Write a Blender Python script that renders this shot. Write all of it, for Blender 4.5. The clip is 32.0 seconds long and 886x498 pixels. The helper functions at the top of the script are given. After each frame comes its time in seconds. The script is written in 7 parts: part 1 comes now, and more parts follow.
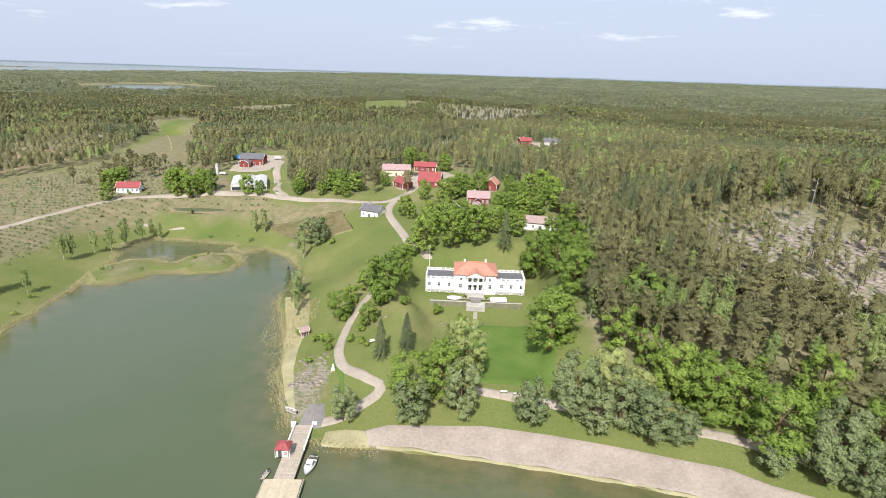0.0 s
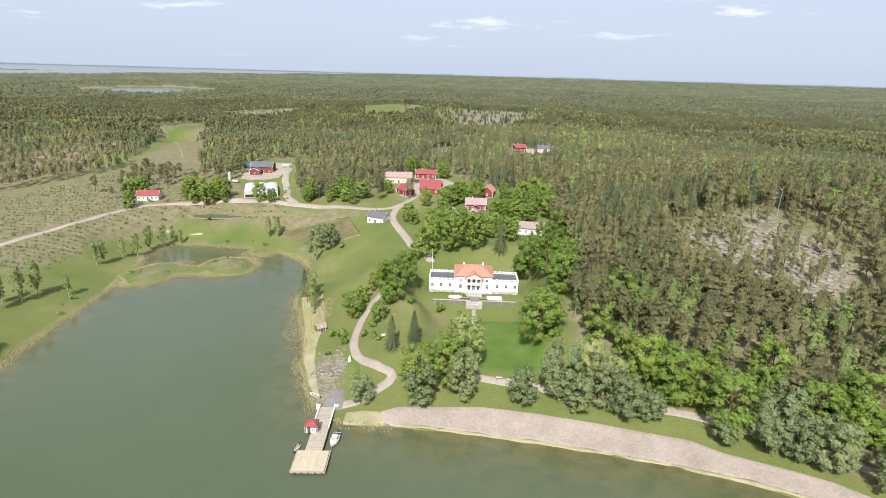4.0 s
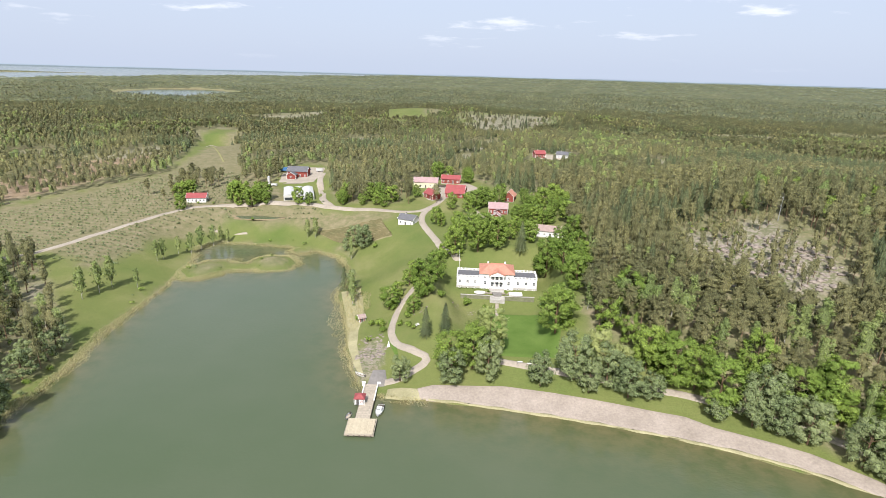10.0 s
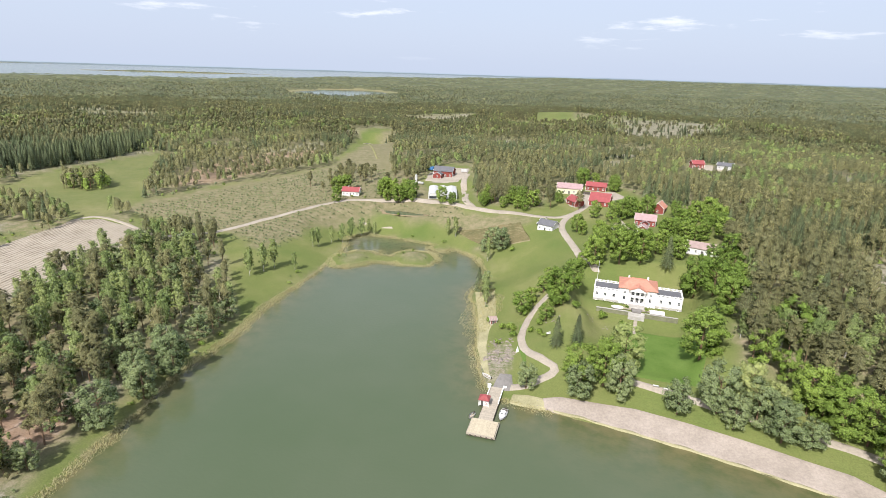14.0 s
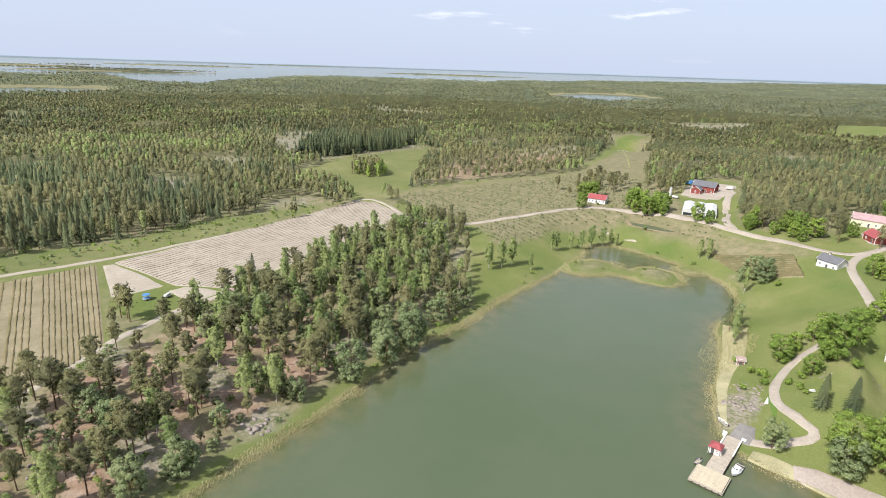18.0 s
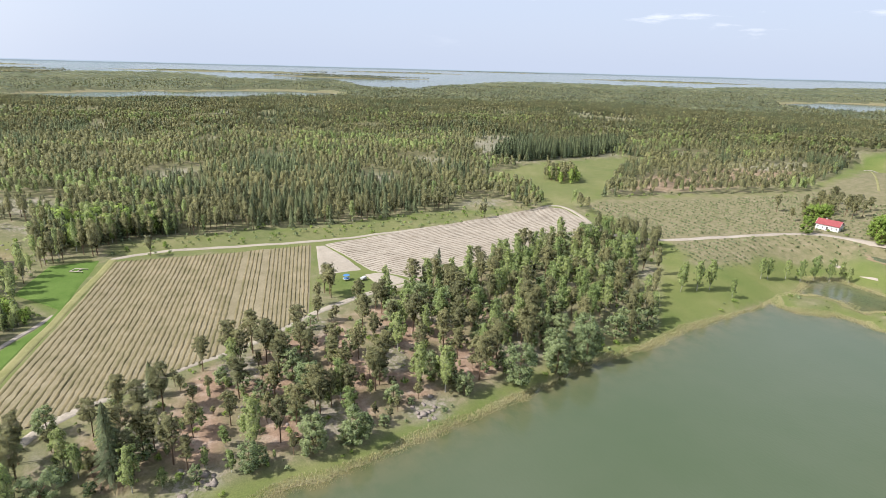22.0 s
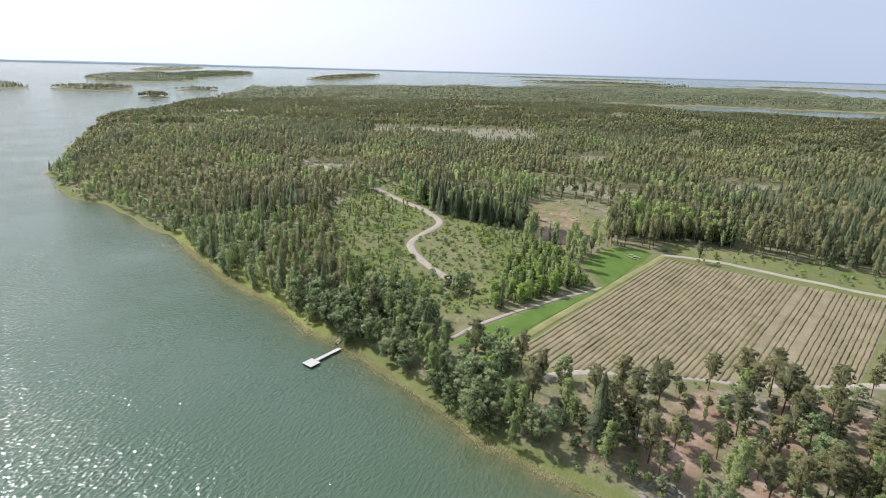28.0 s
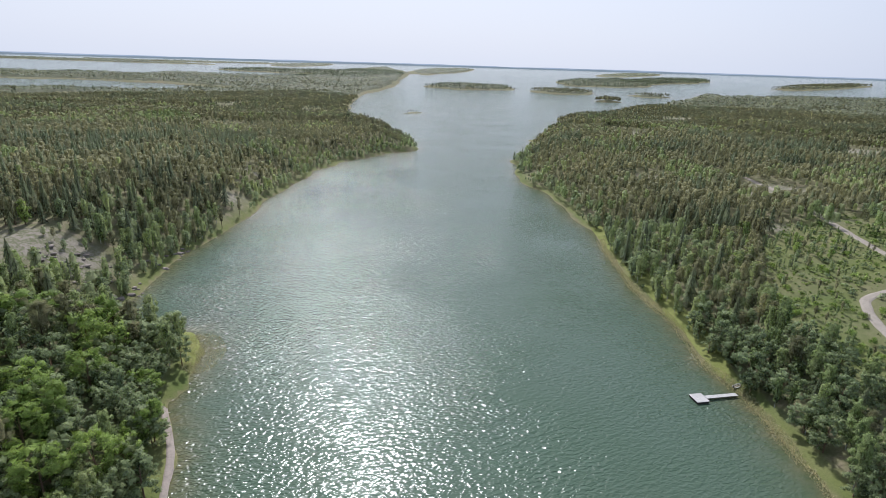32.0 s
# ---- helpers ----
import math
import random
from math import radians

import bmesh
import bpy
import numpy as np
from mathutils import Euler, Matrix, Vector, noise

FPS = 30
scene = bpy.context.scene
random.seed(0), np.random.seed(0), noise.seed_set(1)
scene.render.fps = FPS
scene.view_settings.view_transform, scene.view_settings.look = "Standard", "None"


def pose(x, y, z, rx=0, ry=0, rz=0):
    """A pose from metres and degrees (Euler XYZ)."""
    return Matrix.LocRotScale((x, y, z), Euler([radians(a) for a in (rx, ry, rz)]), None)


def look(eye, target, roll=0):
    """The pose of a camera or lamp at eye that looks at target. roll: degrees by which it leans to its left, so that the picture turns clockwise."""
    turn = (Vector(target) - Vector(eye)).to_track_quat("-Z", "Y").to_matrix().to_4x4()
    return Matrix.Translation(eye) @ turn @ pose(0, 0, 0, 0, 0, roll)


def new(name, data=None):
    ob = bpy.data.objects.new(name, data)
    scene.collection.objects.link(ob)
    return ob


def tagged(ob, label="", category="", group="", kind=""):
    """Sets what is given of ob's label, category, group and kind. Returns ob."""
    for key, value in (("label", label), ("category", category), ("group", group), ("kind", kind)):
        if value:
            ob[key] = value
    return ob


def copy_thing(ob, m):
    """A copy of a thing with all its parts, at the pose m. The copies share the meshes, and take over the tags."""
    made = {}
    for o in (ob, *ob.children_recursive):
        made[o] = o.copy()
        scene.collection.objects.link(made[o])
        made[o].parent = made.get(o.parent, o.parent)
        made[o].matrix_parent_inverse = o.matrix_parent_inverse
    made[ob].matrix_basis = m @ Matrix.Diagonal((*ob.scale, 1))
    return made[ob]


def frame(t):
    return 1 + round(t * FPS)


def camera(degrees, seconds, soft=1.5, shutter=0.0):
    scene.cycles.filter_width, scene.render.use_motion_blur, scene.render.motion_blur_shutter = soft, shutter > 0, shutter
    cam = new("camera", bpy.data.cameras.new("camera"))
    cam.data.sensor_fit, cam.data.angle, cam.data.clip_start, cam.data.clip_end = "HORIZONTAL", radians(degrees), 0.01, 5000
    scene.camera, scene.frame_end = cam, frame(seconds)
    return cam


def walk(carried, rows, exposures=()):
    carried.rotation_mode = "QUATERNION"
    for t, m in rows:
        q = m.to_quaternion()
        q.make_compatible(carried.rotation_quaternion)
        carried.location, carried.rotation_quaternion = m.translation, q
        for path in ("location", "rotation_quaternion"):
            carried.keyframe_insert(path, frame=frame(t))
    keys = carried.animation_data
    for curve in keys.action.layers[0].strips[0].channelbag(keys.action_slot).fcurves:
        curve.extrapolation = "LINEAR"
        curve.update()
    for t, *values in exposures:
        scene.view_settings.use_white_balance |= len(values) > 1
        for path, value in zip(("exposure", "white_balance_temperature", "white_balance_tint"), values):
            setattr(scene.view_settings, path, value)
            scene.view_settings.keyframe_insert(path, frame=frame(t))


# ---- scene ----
cam = camera(77.29, 32.0, 0.75)
PATH = [
    (0.0, pose(5.20, 43.05, 83.79, 72.49, -1.79, 0.54)),
    (0.5, pose(5.02, 40.56, 84.79, 72.50, -1.80, 0.50)),
    (1.0, pose(4.85, 38.07, 85.80, 72.51, -1.79, 0.50)),
    (1.5, pose(4.66, 35.55, 86.82, 72.52, -1.75, 0.49)),
    (2.0, pose(4.46, 33.02, 87.85, 72.49, -1.71, 0.52)),
    (2.5, pose(4.25, 30.46, 88.90, 72.52, -1.66, 0.47)),
    (3.0, pose(4.01, 27.86, 89.97, 72.47, -1.61, 0.40)),
    (3.5, pose(3.76, 25.22, 91.07, 72.44, -1.60, 0.28)),
    (5.5, pose(2.51, 14.58, 95.20, 72.45, -1.54, 0.06)),
    (6.0, pose(2.15, 11.97, 96.06, 72.47, -1.54, 0.04)),
    (6.5, pose(1.77, 9.43, 96.80, 72.56, -1.57, -0.03)),
    (7.0, pose(1.37, 7.01, 97.42, 72.63, -1.59, -0.06)),
    (7.5, pose(0.99, 4.79, 97.95, 72.66, -1.58, -0.12)),
    (8.0, pose(0.62, 2.84, 98.38, 72.55, -1.54, -0.11)),
    (8.5, pose(0.29, 1.22, 98.73, 72.48, -1.54, -0.05)),
    (9.0, pose(-0.00, 0.00, 99.00, 72.44, -1.48, 0.00)),
    (9.5, pose(-0.23, -0.77, 99.21, 72.46, -1.47, 0.93)),
    (10.0, pose(-0.41, -1.16, 99.36, 72.45, -1.54, 2.10)),
    (10.5, pose(-0.53, -1.27, 99.47, 72.46, -1.59, 2.87)),
    (11.0, pose(-0.60, -1.19, 99.55, 72.43, -1.59, 3.94)),
    (11.5, pose(-0.62, -1.02, 99.62, 72.38, -1.53, 5.13)),
    (12.0, pose(-0.60, -0.86, 99.68, 72.36, -1.48, 7.09)),
    (12.5, pose(-0.53, -0.79, 99.74, 72.35, -1.51, 9.17)),
    (13.0, pose(-0.44, -0.79, 99.80, 72.30, -1.57, 11.45)),
    (13.5, pose(-0.33, -0.85, 99.88, 72.27, -1.60, 13.99)),
    (14.0, pose(-0.21, -0.94, 99.96, 72.26, -1.69, 16.99)),
    (14.5, pose(-0.09, -1.05, 100.04, 72.22, -1.79, 19.59)),
    (16.5, pose(0.11, -1.09, 100.44, 71.97, -1.72, 32.13)),
    (17.0, pose(0.07, -0.94, 100.55, 71.94, -1.77, 35.84)),
    (17.5, pose(-0.01, -0.73, 100.65, 71.88, -1.78, 39.17)),
    (18.0, pose(-0.09, -0.48, 100.72, 71.82, -1.76, 42.52)),
    (18.5, pose(-0.17, -0.20, 100.77, 71.82, -1.78, 45.26)),
    (19.0, pose(-0.23, 0.09, 100.79, 71.76, -1.78, 47.98)),
    (19.5, pose(-0.27, 0.37, 100.75, 71.74, -1.79, 50.54)),
    (20.0, pose(-0.27, 0.65, 100.67, 71.80, -1.77, 53.04)),
    (20.5, pose(-0.22, 0.89, 100.52, 71.80, -1.70, 55.06)),
    (21.0, pose(-0.14, 1.11, 100.32, 71.82, -1.67, 57.29)),
    (21.5, pose(-0.06, 1.32, 100.06, 71.87, -1.61, 59.62)),
    (22.0, pose(-0.01, 1.52, 99.76, 71.88, -1.44, 62.50)),
    (22.5, pose(-0.02, 1.73, 99.42, 71.95, -1.38, 65.76)),
    (23.0, pose(-0.11, 1.96, 99.04, 72.02, -1.32, 69.66)),
    (23.5, pose(-0.31, 2.21, 98.63, 72.07, -1.27, 73.81)),
    (24.0, pose(-0.65, 2.49, 98.20, 72.08, -1.43, 78.56)),
    (24.5, pose(-1.15, 2.81, 97.75, 72.14, -1.44, 82.99)),
    (25.0, pose(-1.77, 3.16, 97.30, 72.14, -1.51, 87.92)),
    (25.5, pose(-2.48, 3.50, 96.85, 72.15, -1.54, 92.63)),
    (27.5, pose(-5.47, 4.51, 95.38, 72.15, -1.32, 113.41)),
    (28.0, pose(-6.06, 4.56, 95.15, 72.10, -1.46, 118.32)),
    (28.5, pose(-6.52, 4.50, 95.00, 72.07, -1.47, 123.60)),
    (29.0, pose(-6.86, 4.34, 94.92, 72.08, -1.48, 129.98)),
    (29.5, pose(-7.09, 4.08, 94.90, 71.95, -1.35, 135.33)),
    (30.0, pose(-7.24, 3.76, 94.94, 71.90, -1.41, 140.78)),
    (30.5, pose(-7.31, 3.37, 95.01, 71.87, -1.37, 145.58)),
    (31.0, pose(-7.34, 2.94, 95.12, 71.76, -1.50, 151.44)),
    (31.5, pose(-7.33, 2.48, 95.24, 71.66, -1.64, 156.37)),
    (32.0, pose(-7.30, 2.00, 95.37, 71.54, -1.66, 161.18)),
]
walk(cam, PATH, [(0.0, 1.38, 6400, 11.5), (22.0, 1.45, 6330, 12), (25.0, 1.41, 6280, 12), (28.0, 1.22, 6100, 12.5), (30.0, 0.82, 5900, 13.5), (32.0, 0.84, 5850, 14)])

# ------------------------------------------------------------ sky, sun
SUN_AZ, SUN_EL = 169.5, 47.0          # degrees: turn to the left of +y, height
world = bpy.data.worlds.new("world")
scene.world = world
world.use_nodes = True
wn, wl = world.node_tree.nodes, world.node_tree.links
bg = wn["Background"]
sky = wn.new("ShaderNodeTexSky")
sky.sky_type, sky.sun_disc = "NISHITA", False
sky.sun_elevation, sky.sun_rotation = radians(SUN_EL), radians(-SUN_AZ)
sky.air_density, sky.dust_density, sky.ozone_density = 1.0, 3.0, 1.0
co = wn.new("ShaderNodeTexCoord")
sep = wn.new("ShaderNodeSeparateXYZ")
wl.new(co.outputs["Generated"], sep.inputs[0])
flat = wn.new("ShaderNodeMapping")
flat.inputs["Scale"].default_value, flat.inputs["Location"].default_value = (2.6, 2.6, 15.0), (0.7, 0.25, 0.4)
wl.new(co.outputs["Generated"], flat.inputs["Vector"])
cl = wn.new("ShaderNodeTexNoise")
cl.inputs["Scale"].default_value, cl.inputs["Detail"].default_value, cl.inputs["Roughness"].default_value = 2.6, 7.0, 0.58
wl.new(flat.outputs[0], cl.inputs["Vector"])
ramp = wn.new("ShaderNodeMapRange")
ramp.interpolation_type = "SMOOTHSTEP"
ramp.inputs[1].default_value, ramp.inputs[2].default_value, ramp.inputs[3].default_value, ramp.inputs[4].default_value = 0.6, 0.74, 0.0, 0.8
wl.new(cl.outputs["Fac"], ramp.inputs[0])
up_ = wn.new("ShaderNodeMapRange")
up_.interpolation_type = "SMOOTHSTEP"
up_.inputs[1].default_value, up_.inputs[2].default_value = 0.0, 0.09
wl.new(sep.outputs["Z"], up_.inputs[0])
mul = wn.new("ShaderNodeMath")
mul.operation = "MULTIPLY"
wl.new(ramp.outputs[0], mul.inputs[0])
wl.new(up_.outputs[0], mul.inputs[1])
# summer haze: the sky pales evenly, most of all low down
veil = wn.new("ShaderNodeMapRange")
veil.interpolation_type = "SMOOTHSTEP"
veil.inputs[1].default_value, veil.inputs[2].default_value, veil.inputs[3].default_value, veil.inputs[4].default_value = -0.02, 0.45, 0.93, 0.8
wl.new(sep.outputs["Z"], veil.inputs[0])
hazed = wn.new("ShaderNodeMix")
hazed.data_type = "RGBA"
side = wn.new("ShaderNodeVectorMath")
side.operation = "DOT_PRODUCT"
side.inputs[1].default_value = (-math.sin(radians(SUN_AZ)), math.cos(radians(SUN_AZ)), 0.2)
wl.new(co.outputs["Generated"], side.inputs[0])
glare = wn.new("ShaderNodeMapRange")
glare.interpolation_type = "SMOOTHSTEP"
glare.inputs[1].default_value, glare.inputs[2].default_value = 0.1, 1.0
wl.new(side.outputs["Value"], glare.inputs[0])
# the haze is whiter and brighter on the side of the sun
haze = wn.new("ShaderNodeMix")
haze.data_type = "RGBA"
haze.inputs[6].default_value, haze.inputs[7].default_value = (2.42, 2.74, 3.34, 1), (4.35, 4.5, 4.72, 1)
wl.new(glare.outputs[0], haze.inputs[0])
wl.new(haze.outputs[2], hazed.inputs[7])
wl.new(veil.outputs[0], hazed.inputs[0])
wl.new(sky.outputs[0], hazed.inputs[6])
mixc = wn.new("ShaderNodeMix")
mixc.data_type = "RGBA"
mixc.inputs[7].default_value = (4.4, 4.5, 4.7, 1)
north = wn.new("ShaderNodeMapRange")
north.interpolation_type = "SMOOTHSTEP"
north.inputs[1].default_value, north.inputs[2].default_value, north.inputs[3].default_value, north.inputs[4].default_value = -0.75, -0.1, 0.8, 0.0
wl.new(side.outputs["Value"], north.inputs[0])
few = wn.new("ShaderNodeMath")
few.operation = "MULTIPLY"
wl.new(mul.outputs[0], few.inputs[0])
wl.new(north.outputs[0], few.inputs[1])
wl.new(few.outputs[0], mixc.inputs[0])
wl.new(hazed.outputs[2], mixc.inputs[6])
wl.new(mixc.outputs[2], bg.inputs["Color"])
bg.inputs["Strength"].default_value = 0.1

lamp = bpy.data.lights.new("sun", "SUN")
lamp.energy, lamp.angle, lamp.color = 2.7, radians(0.6), (1.0, 0.96, 0.9)
sun_ob = new("sun", lamp)
a, e = radians(SUN_AZ), radians(SUN_EL)
sun_dir = Vector((-math.sin(a) * math.cos(e), math.cos(a) * math.cos(e), math.sin(e)))
sun_ob.matrix_world = look(sun_dir * 300, (0, 0, 0))


# ------------------------------------------------------------ materials
def material(name, rough=0.8, spec=0.3):
    m = bpy.data.materials.new(name)
    m.use_nodes = True
    p = m.node_tree.nodes["Principled BSDF"]
    p.inputs["Roughness"].default_value = rough
    p.inputs["Specular IOR Level"].default_value = spec
    return m, m.node_tree.nodes, m.node_tree.links, p


def noise_at(n, l, scale, detail=4.0, rough=0.6, vec=None, dist=0.0):
    t = n.new("ShaderNodeTexNoise")
    t.inputs["Scale"].default_value, t.inputs["Detail"].default_value, t.inputs["Roughness"].default_value = scale, detail, rough
    t.inputs["Distortion"].default_value = dist
    if vec is None:
        g = n.new("ShaderNodeNewGeometry")
        vec = g.outputs["Position"]
    l.new(vec, t.inputs["Vector"])
    return t.outputs["Fac"]


def ramp_of(n, l, fac, stops):
    r = n.new("ShaderNodeValToRGB")
    el = r.color_ramp.elements
    while len(el) < len(stops):
        el.new(0.5)
    for k, (pos, col) in zip(el, stops):
        k.position, k.color = pos, (*col, 1)
    l.new(fac, r.inputs[0])
    return r.outputs["Color"]


def mix_of(n, l, fac, c1, c2, mode="MIX"):
    m = n.new("ShaderNodeMix")
    m.data_type, m.blend_type = "RGBA", mode
    for slot, v in ((0, fac), (6, c1), (7, c2)):
        if isinstance(v, (int, float)):
            m.inputs[slot].default_value = v
        elif isinstance(v, tuple):
            m.inputs[slot].default_value = (*v, 1)
        else:
            l.new(v, m.inputs[slot])
    return m.outputs[2]


def bump_of(n, l, height, strength, distance, p):
    b = n.new("ShaderNodeBump")
    b.inputs["Strength"].default_value, b.inputs["Distance"].default_value = strength, distance
    l.new(height, b.inputs["Height"])
    l.new(b.outputs["Normal"], p.inputs["Normal"])


def attr_of(n, name):
    t = n.new("ShaderNodeAttribute")
    t.attribute_name = name
    return t.outputs["Fac"]


def plain(name, col, rough=0.7, spec=0.3, vary=0.15, scale=1.5, bump=0.0, metal=0.0, fine=12.0):
    """A worn, slightly uneven surface of one main colour, varied at two scales and from piece to piece."""
    m, n, l, p = material(name, rough, spec)
    d = tuple(c * (1 - vary) for c in col)
    u = tuple(min(1, c * (1 + 0.6 * vary)) for c in col)
    c1 = ramp_of(n, l, noise_at(n, l, scale, 5.0), [(0.3, d), (0.7, u)])
    c2 = ramp_of(n, l, noise_at(n, l, fine, 3.0), [(0.3, (1 - vary * 0.8,) * 3), (0.7, (1, 1, 1))])
    c = mix_of(n, l, 1.0, c1, c2, "MULTIPLY")
    o = n.new("ShaderNodeObjectInfo")
    r = ramp_of(n, l, o.outputs["Random"], [(0.0, (1 - vary * 0.7,) * 3), (1.0, (1, 1, 1))])
    l.new(mix_of(n, l, 1.0, c, r, "MULTIPLY"), p.inputs["Base Color"])
    p.inputs["Metallic"].default_value = metal
    if bump:
        bump_of(n, l, noise_at(n, l, fine, 4.0), 0.5, bump, p)
    return m


def foliage(name, dark, light, shine=0.25, through_=0.25):
    """Leaves: tint by plant, speckle by leaf; some light comes through."""
    m, n, l, p = material(name, 0.65, shine)
    g = n.new("ShaderNodeNewGeometry")
    c = ramp_of(n, l, attr_of(n, "tint"), [(0.0, dark), (1.0, light)])
    k = ramp_of(n, l, g.outputs["Random Per Island"], [(0.0, (0.8, 0.82, 0.78)), (1.0, (1.14, 1.12, 1.02))])
    c = mix_of(n, l, 1.0, c, k, "MULTIPLY")
    s = ramp_of(n, l, noise_at(n, l, 1.3, 5.0, 0.75), [(0.3, (0.76, 0.78, 0.76)), (0.7, (1.14, 1.12, 1.04))])
    c = mix_of(n, l, 1.0, c, s, "MULTIPLY")
    l.new(c, p.inputs["Base Color"])
    bump_of(n, l, noise_at(n, l, 2.6, 4.0, 0.7), 0.4, 0.3, p)
    t = n.new("ShaderNodeBsdfTranslucent")
    l.new(c, t.inputs["Color"])
    x = n.new("ShaderNodeMixShader")
    x.inputs[0].default_value = through_
    l.new(p.outputs[0], x.inputs[1])
    l.new(t.outputs[0], x.inputs[2])
    # a spray is not closed: light passes between its leaves
    gap, y = n.new("ShaderNodeBsdfTransparent"), n.new("ShaderNodeMixShader")
    y.inputs[0].default_value = 0.42
    l.new(x.outputs[0], y.inputs[1])
    l.new(gap.outputs[0], y.inputs[2])
    l.new(y.outputs[0], n["Material Output"].inputs["Surface"])
    return m


M_PINE = foliage("pine_needles", (0.172, 0.177, 0.094), (0.275, 0.264, 0.138), 0.25, 0.42)
M_SPRUCE = foliage("spruce_needles", (0.106, 0.138, 0.078), (0.168, 0.2, 0.105), 0.25, 0.38)
M_MIXED = foliage("mixed_conifers", (0.12, 0.15, 0.1), (0.235, 0.25, 0.155), 0.25, 0.4)
M_LEAF = foliage("broad_leaves", (0.18, 0.27, 0.055), (0.28, 0.375, 0.085), 0.3, 0.36)
M_BIRCH = foliage("birch_leaves", (0.195, 0.262, 0.096), (0.295, 0.345, 0.14), 0.3, 0.38)
M_ALDER = foliage("alder_leaves", (0.22, 0.28, 0.145), (0.32, 0.375, 0.2), 0.3, 0.42)
M_BLOSSOM = foliage("pale_leaves", (0.36, 0.42, 0.17), (0.48, 0.52, 0.24), 0.3, 0.42)
M_REED = foliage("reeds", (0.42, 0.4, 0.22), (0.6, 0.55, 0.36), 0.2, 0.45)
M_BARK = plain("bark", (0.2, 0.13, 0.085), 0.9, 0.1, 0.4, 3.0)
M_WHITE_BARK = plain("birch_bark", (0.5, 0.48, 0.44), 0.8, 0.2, 0.35, 3.0)


def ground_material():
    m, n, l, p = material("ground", 0.95, 0.12)
    big, mid, fine = noise_at(n, l, 0.03, 6.0, 0.62), noise_at(n, l, 0.22, 6.0, 0.65), noise_at(n, l, 2.2, 5.0, 0.7)
    grass = ramp_of(n, l, big, [(0.3, (0.094, 0.128, 0.034)), (0.55, (0.136, 0.154, 0.05)), (0.75, (0.2, 0.194, 0.085))])
    heath = ramp_of(n, l, mid, [(0.25, (0.105, 0.115, 0.05)), (0.5, (0.17, 0.155, 0.085)), (0.75, (0.24, 0.2, 0.13))])
    forest = ramp_of(n, l, mid, [(0.25, (0.1, 0.115, 0.05)), (0.5, (0.16, 0.155, 0.08)), (0.75, (0.28, 0.225, 0.16))])
    rock = ramp_of(n, l, mid, [(0.3, (0.14, 0.135, 0.08)), (0.44, (0.28, 0.245, 0.2)), (0.52, (0.11, 0.12, 0.055)), (0.6, (0.25, 0.22, 0.175)), (0.68, (0.13, 0.125, 0.065)), (0.8, (0.33, 0.3, 0.255))])
    bed = ramp_of(n, l, mid, [(0.3, (0.16, 0.13, 0.07)), (0.7, (0.24, 0.2, 0.12))])
    c = mix_of(n, l, attr_of(n, "grass"), forest, grass)
    c = mix_of(n, l, attr_of(n, "heath"), c, heath)
    litter = ramp_of(n, l, mid, [(0.3, (0.17, 0.115, 0.075)), (0.52, (0.27, 0.185, 0.13)), (0.72, (0.38, 0.3, 0.24))])
    c = mix_of(n, l, attr_of(n, "litter"), c, litter)
    c = mix_of(n, l, attr_of(n, "rock"), c, rock)
    c = mix_of(n, l, attr_of(n, "bed"), c, bed)
    k = ramp_of(n, l, fine, [(0.25, (0.66, 0.66, 0.66)), (0.75, (1.16, 1.16, 1.16))])
    l.new(mix_of(n, l, 1.0, c, k, "MULTIPLY"), p.inputs["Base Color"])
    bump_of(n, l, fine, 0.6, 0.25, p)
    return m


